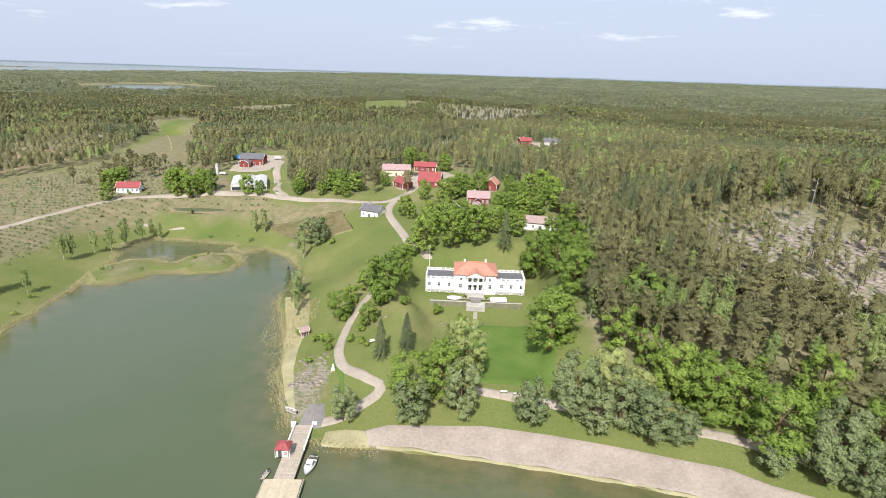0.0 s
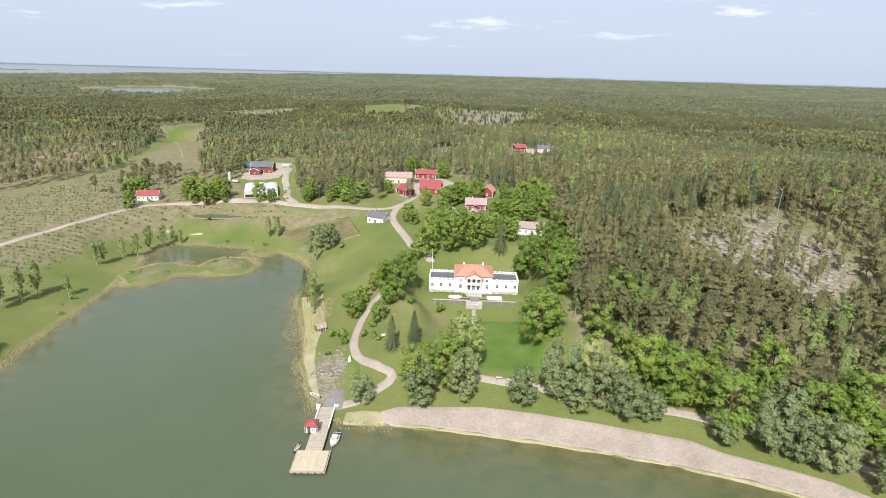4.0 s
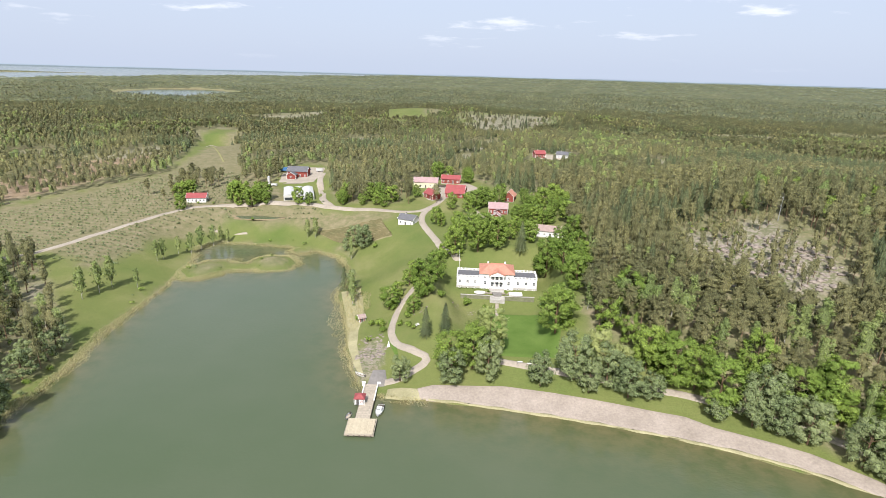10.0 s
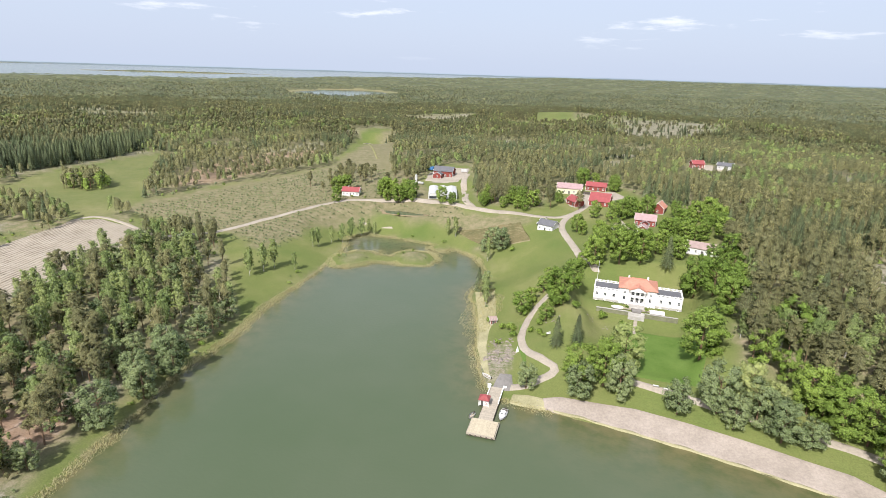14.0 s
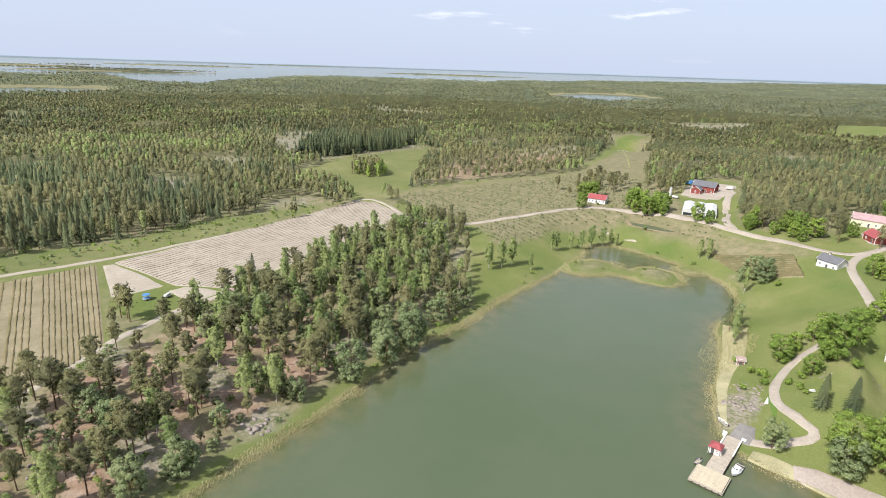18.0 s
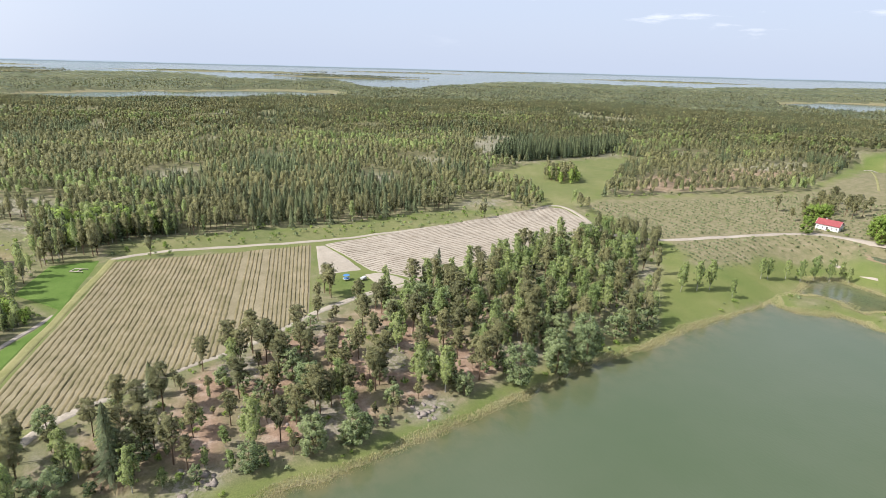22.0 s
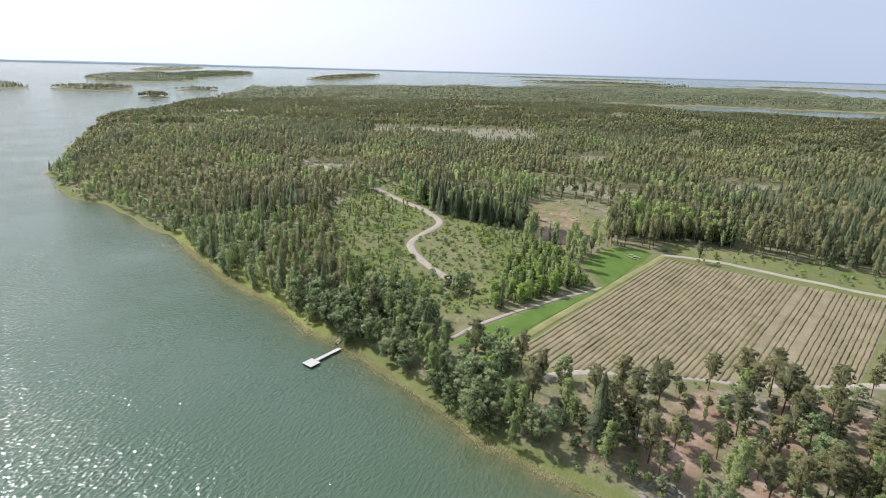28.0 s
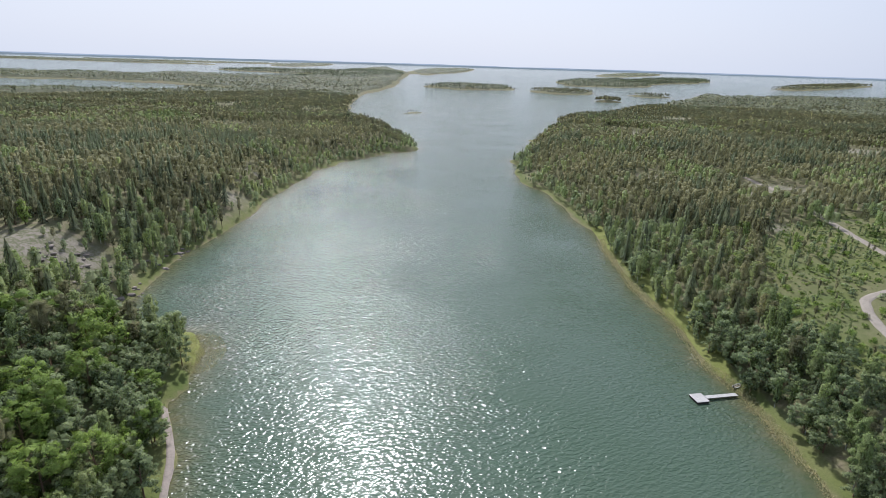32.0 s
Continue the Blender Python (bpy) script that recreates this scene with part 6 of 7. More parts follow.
def roof_material(name, col, pitch=0.28):
    m, n, l, p = material(name, 0.8, 0.2)
    c = ramp_of(n, l, noise_at(n, l, 0.7, 5.0), [(0.3, tuple(v * 0.84 for v in col)), (0.7, tuple(min(1, v * 1.1) for v in col))])
    k = ramp_of(n, l, noise_at(n, l, 5.0, 3.0), [(0.3, (0.82,) * 3), (0.7, (1.05,) * 3)])
    l.new(mix_of(n, l, 1.0, c, k, "MULTIPLY"), p.inputs["Base Color"])
    t = n.new("ShaderNodeTexCoord")
    w = n.new("ShaderNodeTexWave")
    w.inputs["Scale"].default_value, w.inputs["Distortion"].default_value = 0.32 / pitch, 0.3
    l.new(t.outputs["Object"], w.inputs["Vector"])
    bump_of(n, l, w.outputs["Fac"], 0.5, 0.05, p)
    return m


M_TILE = roof_material("orange_tiles", (0.44, 0.21, 0.15))
M_RED_TILE = roof_material("red_tiles", (0.27, 0.07, 0.072))
M_PINK_TILE = roof_material("faded_tiles", (0.34, 0.235, 0.235))
M_SLATE = roof_material("grey_sheet_roof", (0.12, 0.12, 0.13), 0.5)
M_BROWN_ROOF = roof_material("brown_felt_roof", (0.3, 0.225, 0.205), 0.6)


def part(name, bm, mat, parent, label=""):
    me = bpy.data.meshes.new(name)
    bm.to_mesh(me)
    bm.free()
    me.materials.append(mat)
    o = new(name, me)
    o.parent = parent
    if label:
        tagged(o, label)
    return o


def box(bm, x0, x1, y0, y1, z0, z1):
    v = [bm.verts.new(c) for c in ((x0, y0, z0), (x1, y0, z0), (x1, y1, z0), (x0, y1, z0), (x0, y0, z1), (x1, y0, z1), (x1, y1, z1), (x0, y1, z1))]
    for f in ((3, 2, 1, 0), (4, 5, 6, 7), (0, 1, 5, 4), (1, 2, 6, 5), (2, 3, 7, 6), (3, 0, 4, 7)):
        bm.faces.new([v[i] for i in f])
    return bm


def boxed(*size):
    return box(bmesh.new(), *size)


def solid(bm, points, faces):
    v = [bm.verts.new(p) for p in points]
    for f in faces:
        bm.faces.new([v[i] for i in f])
    return bm


def tube(bm, p0, p1, r0, r1, sides=10):
    p0, p1 = Vector(p0), Vector(p1)
    q = (p1 - p0).to_track_quat("Z", "Y").to_matrix()
    rings = []
    for p, r in ((p0, r0), (p1, r1)):
        rings.append([bm.verts.new(p + q @ Vector((r * math.cos(i * 2 * math.pi / sides), r * math.sin(i * 2 * math.pi / sides), 0))) for i in range(sides)])
    for i in range(sides):
        bm.faces.new((rings[0][i], rings[0][(i + 1) % sides], rings[1][(i + 1) % sides], rings[1][i]))
    bm.faces.new(rings[0][::-1])
    bm.faces.new(rings[1])
    return bm


def gable_roof(bm, w, d, z0, rise, over=0.45, thick=0.16):
    """Two sloping slabs with eaves, ridge along x."""
    hw, hd = w / 2 + over, d / 2 + over
    drop = over * rise / (d / 2)
    for s in (-1, 1):
        pts = [(-hw, s * hd, z0 - drop), (hw, s * hd, z0 - drop), (hw, 0, z0 + rise), (-hw, 0, z0 + rise)]
        pts += [(x, y, z + thick) for x, y, z in pts]
        f = [(0, 1, 2, 3), (7, 6, 5, 4), (0, 4, 5, 1), (1, 5, 6, 2), (2, 6, 7, 3), (3, 7, 4, 0)]
        solid(bm, pts, f)
    return bm


def hip_roof(bm, x0, x1, y0, y1, z0, rise, run, over=0.4, thick=0.18):
    x0, x1, y0, y1 = x0 - over, x1 + over, y0 - over, y1 + over
    ym = (y0 + y1) / 2
    a = [(x0, y0, z0), (x1, y0, z0), (x1, y1, z0), (x0, y1, z0)]
    b = [(x, y, z + thick) for x, y, z in a]
    r = [(x0 + run, ym - 0.6, z0 + rise), (x1 - run, ym - 0.6, z0 + rise), (x1 - run, ym + 0.6, z0 + rise), (x0 + run, ym + 0.6, z0 + rise)]
    f = [(3, 2, 1, 0), (0, 1, 5, 4), (1, 2, 6, 5), (2, 3, 7, 6), (3, 0, 4, 7), (4, 5, 9, 8), (5, 6, 10, 9), (6, 7, 11, 10), (7, 4, 8, 11), (8, 9, 10, 11)]
    return solid(bm, a + b + r, f)


def window_at(parent, x, y, z, w, h, face=(0, -1), frame_mat=None, bars=True):
    """A framed window with a dark pane on a wall that faces along -y, +y, -x or +x."""
    fx, fy = face
    frame_mat = frame_mat or M_TRIM
    m = pose(x, y, z, 0, 0, math.degrees(math.atan2(fx, -fy)))
    bm = bmesh.new()
    t = 0.1
    for a0, a1, c0, c1 in ((-w / 2, -w / 2 + t, 0, h), (w / 2 - t, w / 2, 0, h), (-w / 2, w / 2, 0, t), (-w / 2, w / 2, h - t, h)):
        box(bm, a0, a1, -0.07, 0.02, c0, c1)
    if bars:
        box(bm, -0.035, 0.035, -0.055, 0.02, t, h - t)
        box(bm, -w / 2 + t, w / 2 - t, -0.05, 0.02, h * 0.55 - 0.03, h * 0.55 + 0.03)
    bm.transform(m)
    fr = part("window", bm, frame_mat, parent)
    g = boxed(-w / 2 + t, w / 2 - t, -0.03, 0.02, t, h - t)
    g.transform(m)
    part("pane", g, M_GLASS, fr, "dark reflecting glass")
    s = boxed(-w / 2 - 0.08, w / 2 + 0.08, -0.16, 0.02, -0.08, 0.0)
    s.transform(m)
    part("sill", s, frame_mat, fr)
    return fr


def door_at(parent, x, y, z, w, h, face=(0, -1), mat=None):
    fx, fy = face
    m = pose(x, y, z, 0, 0, math.degrees(math.atan2(fx, -fy)))
    bm = boxed(-w / 2 - 0.1, w / 2 + 0.1, -0.05, 0.02, 0, h + 0.1)
    bm.transform(m)
    fr = part("door", bm, M_TRIM, parent)
    leaf = boxed(-w / 2, w / 2, -0.09, 0.0, 0.02, h)
    leaf.transform(m)
    part("leaf", leaf, mat or M_DOOR, fr)
    return fr


def house(name, label, x, y, turn, w, d, eave, rise, wall, roof, front=3, side=1, door=True, chimneys=1, gable_front=False, category="house", win=(1.0, 1.3), dormer=False):
    """A wooden house on a stone footing: boards, corner posts, windows, door, gabled roof."""
    root = new(name)
    z = min(land1(x + a * w / 2, y + b * d / 2) for a in (-1, 1) for b in (-1, 1))
    root.matrix_basis = pose(x, y, z, 0, 0, turn)
    tagged(root, label, category)
    up0 = 0.5
    part("footing", boxed(-w / 2 - 0.06, w / 2 + 0.06, -d / 2 - 0.06, d / 2 + 0.06, -1.2, up0), M_STONE, root)
    bm = bmesh.new()
    hw, hd, t = w / 2, d / 2, up0 + eave
    pts = [(-hw, -hd, up0), (hw, -hd, up0), (hw, hd, up0), (-hw, hd, up0), (-hw, -hd, t), (hw, -hd, t), (hw, hd, t), (-hw, hd, t), (-hw, 0, t + rise), (hw, 0, t + rise)]
    solid(bm, pts, [(0, 1, 5, 4), (1, 2, 6, 9, 5), (2, 3, 7, 6), (3, 0, 4, 8, 7), (4, 5, 9, 8), (6, 7, 8, 9), (3, 2, 1, 0)])
    part("wall", bm, wall, root)
    part("roof", gable_roof(bmesh.new(), w, d, t + 0.02, rise), roof, root)
    if wall is not M_WHITE:
        for sx in (-1, 1):
            for sy in (-1, 1):
                part("corner_board", boxed(sx * hw - 0.1, sx * hw + 0.1, sy * hd - 0.1, sy * hd + 0.1, up0, t), M_TRIM, root)
    for sx in (-1, 1):
        for sy in (-1, 1):
            y0, y1 = (sy * (hd + 0.42), 0)
            ov = 0.45
            zz = t - ov * rise / hd
            b2 = bmesh.new()
            xa, xb = sorted((sx * (hw + ov), sx * (hw + ov + 0.06)))
            pts = [(xa, sy * (hd + ov), zz), (xb, sy * (hd + ov), zz), (xb, 0, t + rise), (xa, 0, t + rise)]
            pts += [(px, py, pz + 0.24) for px, py, pz in pts]
            solid(b2, pts, [(0, 1, 2, 3), (7, 6, 5, 4), (0, 4, 5, 1), (1, 5, 6, 2), (2, 6, 7, 3), (3, 7, 4, 0)])
            part("barge_board", b2, M_TRIM, root)
    for s in (-1, 1):
        for i in range(front):
            px = -hw + (i + 0.5) * w / front
            if s < 0 and door and i == front // 2:
                door_at(root, px, s * hd, up0, 1.0, 2.05, (0, s))
                part("step", boxed(px - 0.8, px + 0.8, -hd - 1.0, -hd - 0.1, -0.6, up0 - 0.12), M_STONE, root)
            else:
                window_at(root, px, s * hd, up0 + 0.85, win[0], win[1], (0, s))
        for i in range(side):
            window_at(root, s * hw, -hd + (i + 0.5) * d / side, up0 + 0.85, win[0], win[1], (s, 0))
    for i in range(chimneys):
        cx = -hw * 0.35 + i * w * 0.4
        c = part("chimney", boxed(cx - 0.35, cx + 0.35, -0.3, 0.4, t + rise - 0.6, t + rise + 0.9), M_STONE, root)
        part("chimney_cap", boxed(cx - 0.42, cx + 0.42, -0.37, 0.47, t + rise + 0.9, t + rise + 1.02), M_DARK_WOOD, c)
    if dormer:
        p_ = part("porch", boxed(-1.3, 1.3, -hd - 1.6, -hd + 0.1, up0, up0 + 2.4), wall, root)
        g = gable_roof(bmesh.new(), 3.0, 3.0, 0, 1.0, 0.2, 0.1)
        g.transform(pose(0, -hd - 0.6, up0 + 2.4, 0, 0, 90))
        part("porch_roof", g, roof, p_)
    return root


def manor():
    """White classical villa: two-storey middle with portico, low wings with roof terraces."""
    root = new("manor_house")
    root.matrix_basis = pose(16.9, 224.0, 10.7, 0, 0, -1.5)
    tagged(root, "white classical manor with red tiled roof and columned portico", "manor")
    W, C = 17.3, 7.2            # half width of the whole and of the middle
    base = 1.0
    part("footing", boxed(-W - 0.08, W + 0.08, -0.08, 9.6, -1.0, base), M_STONE, root, "pale grey stone footing")
    mid = part("middle_block", boxed(-C, C, -0.6, 12.0, base - 1.5, 6.9), M_WHITE, root)
    part("cornice", boxed(-C - 0.25, C + 0.25, -0.85, 12.2, 6.9, 7.15), M_TRIM, mid)
    part("main_roof", hip_roof(bmesh.new(), -C - 0.1, C + 0.1, -0.7, 12.1, 7.152, 2.5, 4.6), M_TILE, root, "orange-red clay tile roof")
    rr = part("ridge_railing", boxed(-2.9, 2.9, 5.4, 5.6, 9.6, 10.1), M_TILE, root)
    part("chimney", boxed(3.2, 3.9, 6.5, 7.2, 8.6, 10.4), M_WHITE, root)
    part("chimney", boxed(-4.2, -3.6, 7.4, 8.0, 8.4, 10.0), M_WHITE, root)
    for s in (-1, 1):
        x0, x1 = sorted((s * C, s * W))
        wing = part("wing", boxed(x0, x1, 0.0, 9.5, base, 4.9), M_WHITE, root, "low white wing with a roof terrace")
        part("roof_terrace", boxed(x0 + 0.35, x1 - 0.35, 0.35, 9.15, 4.9, 4.98), M_SLATE, wing, "flat grey sheet roof")
        part("wing_cornice", boxed(x0 - 0.12, x1 + 0.12, -0.14, 0.3, 4.75, 4.92), M_TRIM, wing)
        for (a0, a1, b0, b1) in ((x0, x1, 0.0, 0.28), (x0, x1, 9.22, 9.5), ((x1 - 0.28) if s > 0 else x0, x1 if s > 0 else (x0 + 0.28), 0.28, 9.22)):
            part("plinth_rail", boxed(a0, a1, b0, b1, 4.92, 5.08), M_TRIM, wing)
            part("top_rail", boxed(a0, a1, b0, b1, 5.72, 5.86), M_TRIM, wing)
            along_x = (a1 - a0) > (b1 - b0)
            n = 6
            for i in range(n + 1):
                px, py = (a0 + 0.2 + (a1 - a0 - 0.4) * i / n, (b0 + b1) / 2) if along_x else ((a0 + a1) / 2, b0 + 0.2 + (b1 - b0 - 0.4) * i / n)
                part("pier", boxed(px - 0.22, px + 0.22, py - 0.16, py + 0.16, 5.08, 5.98), M_TRIM, wing)
                if i < n:
                    for k in range(4):
                        q = (k + 1) / 5
                        bx, by = (px + (a1 - a0 - 0.4) / n * q, py) if along_x else (px, py + (b1 - b0 - 0.4) / n * q)
                        part("baluster", tube(bmesh.new(), (bx, by, 5.08), (bx, by, 5.72), 0.07, 0.07, 6), M_TRIM, wing)
        for i in range(3):
            px = s * (C + 2.0 + i * 3.4)
            window_at(wing, px, 0.0, 2.35, 1.05, 1.5)
            window_at(wing, px, -0.08, 0.2, 0.9, 0.5, bars=False)
        for i in range(3):
            window_at(wing, s * W, 1.6 + 3.1 * i, 2.35, 1.05, 1.5, (s, 0))
        window_at(mid, s * 5.1, -0.6, 2.2, 1.1, 1.7)
        window_at(mid, s * 5.1, -0.6, 4.9, 1.0, 1.1)
        window_at(mid, s * 5.1, -0.6, 0.1, 0.9, 0.5, bars=False)
    # portico: steps, columns, balcony, pediment
    por = part("portico", boxed(-3.1, 3.1, -2.2, -0.6, -0.6, 1.35), M_WHITE, root, "white portico with columns and balcony")
    for x in (-2.75, -0.95, 0.95, 2.75):
        c = part("column", tube(bmesh.new(), (x, -1.95, 1.35), (x, -1.95, 6.6), 0.2, 0.17, 12), M_TRIM, por)
        part("column_base", boxed(x - 0.28, x + 0.28, -2.23, -1.67, 1.35, 1.5), M_TRIM, c)
        part("capital", boxed(x - 0.27, x + 0.27, -2.22, -1.68, 6.42, 6.6), M_TRIM, c)
    part("entablature", boxed(-3.15, 3.15, -2.3, -0.6, 6.6, 7.1), M_TRIM, por)
    bm = solid(bmesh.new(), [(-3.3, -2.35, 7.1), (3.3, -2.35, 7.1), (0, -2.35, 8.6), (-3.3, 3.4, 7.1), (3.3, 3.4, 7.1), (0, 3.4, 8.6)], [(0, 1, 2), (5, 4, 3), (0, 3, 4, 1)])
    part("pediment", bm, M_TRIM, por)
    bm = bmesh.new()
    for s in (-1, 1):
        pts = [(s * 3.5, -2.6, 7.0), (0, -2.6, 8.62), (0, 3.4, 8.62), (s * 3.5, 3.4, 7.0)]
        pts += [(x, y, z + 0.14) for x, y, z in pts]
        solid(bm, pts, [(0, 1, 2, 3), (7, 6, 5, 4), (0, 4, 5, 1), (1, 5, 6, 2), (2, 6, 7, 3), (3, 7, 4, 0)])
    part("pediment_roof", bm, M_TILE, por)
    part("balcony", boxed(-2.95, 2.95, -2.0, -0.6, 4.0, 4.2), M_TRIM, por)
    for x0, x1 in ((-2.6, -1.1), (-0.8, 0.8), (1.1, 2.6)):
        part("balcony_rail", boxed(x0, x1, -1.98, -1.9, 4.95, 5.05), M_TRIM, por)
        for k in range(6):
            bx = x0 + (x1 - x0) * (k + 0.5) / 6
            part("baluster", boxed(bx - 0.035, bx + 0.035, -1.97, -1.91, 4.2, 4.95), M_TRIM, por)
    for x in (-1.85, 0, 1.85):
        window_at(mid, x, -0.6, 1.4, 1.1, 2.2)
        window_at(mid, x, -0.6, 4.3, 1.1, 1.8)
    for k in range(7):
        part("step", boxed(-3.2, 3.2, -2.2 - 0.34 * (k + 1), -2.2 - 0.34 * k, -0.8, 1.2 - 0.17 * k), M_STONE, root, "" if k else "pale stone steps")
    return root


def terrace():
    """Terrace wall, gravel walks and white beds in front of the manor."""
    root = new("terrace_wall")
    root.matrix_basis = pose(16.9, 216.2, 9.4, 0, 0, -1.5)
    tagged(root, "low grey stone terrace wall with a wide stair", "wall")
    for a0, a1 in ((-15.5, -3.2), (3.2, 15.5)):
        w = part("wall_run", boxed(a0, a1, -0.25, 0.25, -1.2, 1.35), M_MOSSY, root)
        part("coping", boxed(a0 - 0.05, a1 + 0.05, -0.32, 0.32, 1.35, 1.5), M_STONE, w)
    for k in range(6):
        part("step", boxed(-3.1, 3.1, -0.4 * (k + 1) + 0.4, 0.4 - 0.4 * k, -1.2, 1.3 - 0.19 * k), M_STONE, root)
    return root


def flat_shape(name, label, pts, mat, z, category, thick=0.12):
    bm = bmesh.new()
    top = [bm.verts.new((x, y, z)) for x, y in pts]
    low = [bm.verts.new((x, y, z - thick - 0.4)) for x, y in pts]
    bm.faces.new(top)
    for i in range(len(pts)):
        j = (i + 1) % len(pts)
        bm.faces.new((top[i], low[i], low[j], top[j]))
    me = bpy.data.meshes.new(name)
    bm.to_mesh(me)
    bm.free()
    me.materials.append(mat)
    return tagged(new(name, me), label, category, kind="structure")


manor()
terrace()
M_PALE = gravel("white_gravel", (0.66, 0.62, 0.57), (0.76, 0.72, 0.67))
flat_shape("oval_bed", "oval bed of white gravel on the terrace", [(9.6 + 2.4 * math.cos(a * 0.3142), 219.6 + 1.2 * math.sin(a * 0.3142)) for a in range(20)], M_PALE, 11.02, "gravel bed")
flat_shape("square_bed", "square bed of white gravel on the terrace", [(22.0, 217.7), (27.6, 217.6), (27.6, 220.6), (22.0, 220.7)], M_PALE, 11.02, "gravel bed")
flat_shape("terrace_walk", "gravel walk across the manor terrace", [(11.9, 219.1), (22.1, 218.9), (22.1, 219.9), (11.9, 220.1)], M_GRAVEL, 10.98, "path")
flat_shape("stair_walk", "paved walk from the steps to the stair", [(15.4, 216.2), (18.6, 216.1), (19.4, 221.6), (14.4, 221.7)], M_ASPHALT, 11.0, "path")
way("lawn_walk", [(16.8, 214.0), (16.6, 209), (16.2, 204)], 1.3, M_GRAVEL, "narrow gravel walk down the lawn")
tagged(new("hedge", grove_mesh("hedge", "shrub", 1, np.linspace(1, 13, 14), np.full(14, 222.9), np.full(14, 10.7), np.full(14, 0.8), trunks=False)), "low flowering hedge at the manor wall", "hedge", kind="stuff")

house("red_roof_house", "white house with bright red tile roof among trees", -173, 351, 10, 12, 7, 3.2, 2.4, M_WHITE, M_RED_TILE, 5, 1)
house("red_barn", "large red wooden barn with grey roof", -123, 413, 0, 15, 9, 4.4, 3.0, M_FALU, M_SLATE, 4, 1, True, 0, category="barn")
house("barn_annexe", "red gabled annexe of the barn with wide door", -126, 405.8, 90, 6.5, 6.4, 3.0, 1.8, M_FALU, M_SLATE, 1, 1, False, 0, category="barn")
house("grey_roof_house", "white wooden house with dark grey roof", -29, 303, -25, 9.5, 7, 3.6, 2.2, M_WHITE, M_SLATE, 3, 1)
house("long_house", "long cream house with faded tile roof", -24, 376, 0, 16, 8, 3.8, 2.6, M_YELLOW, M_PINK_TILE, 5, 1)
house("red_stable", "red wooden stable with red tile roof", -7, 384, -4, 13, 6.5, 3.2, 2.2, M_FALU, M_RED_TILE, 4, 1)
house("red_hall", "red wooden hall with broad red roof", -3, 352, -8, 12, 12, 3.0, 4.2, M_FALU, M_RED_TILE, 3, 2, True, 0)
house("red_shed", "red wooden shed with red tile roof", -18, 348, -55, 10, 6.5, 3.0, 2.6, M_FALU, M_RED_TILE, 2, 1, True, 0)
house("red_cottage", "red wooden cottage with white trim and porch", 22, 313, -3, 10.5, 7.5, 3.4, 2.6, M_FALU, M_PINK_TILE, 5, 1, False, 1, dormer=True)
house("red_outbuilding", "small red outbuilding with pink tile roof", 20.5, 300, 80, 4.2, 4.6, 2.0, 1.5, M_FALU, M_PINK_TILE, 1, 1, True, 0)
house("gabled_red_house", "red gabled house with orange tile roof", 30.5, 338, 75, 9, 6.5, 3.2, 2.8, M_FALU, M_TILE, 2, 1)
house("garden_pavilion", "long low white house with brown roof", 46, 268, -16, 14, 8, 3.2, 1.9, M_WHITE, M_BROWN_ROOF, 5, 1, True, 0)
house("far_red_house", "red house at the forest edge", 66, 478, 15, 9, 7, 3.4, 2.4, M_FALU, M_RED_TILE, 3, 1)
house("far_grey_house", "grey house beside a gravel yard", 86, 474, -20, 11, 7, 3.2, 2.0, M_GREY_WALL, M_SLATE, 3, 1)
house("small_white_shed", "small white shed among trees with pink roof", 7, 304, 20, 3.4, 3.0, 2.0, 1.2, M_WHITE, M_PINK_TILE, 1, 1, True, 0)
house("boat_shed", "tiny dark red shed on the rocks", -39, 206, 30, 2.4, 2.2, 1.8, 0.9, M_FALU, M_BROWN_ROOF, 1, 1, True, 0)
house("yellow_cabin", "small pale cabin at the edge of the sandy field", -209, 99, 40, 4.0, 3.0, 2.2, 1.2, M_YELLOW, M_BROWN_ROOF, 2, 1, True, 0)


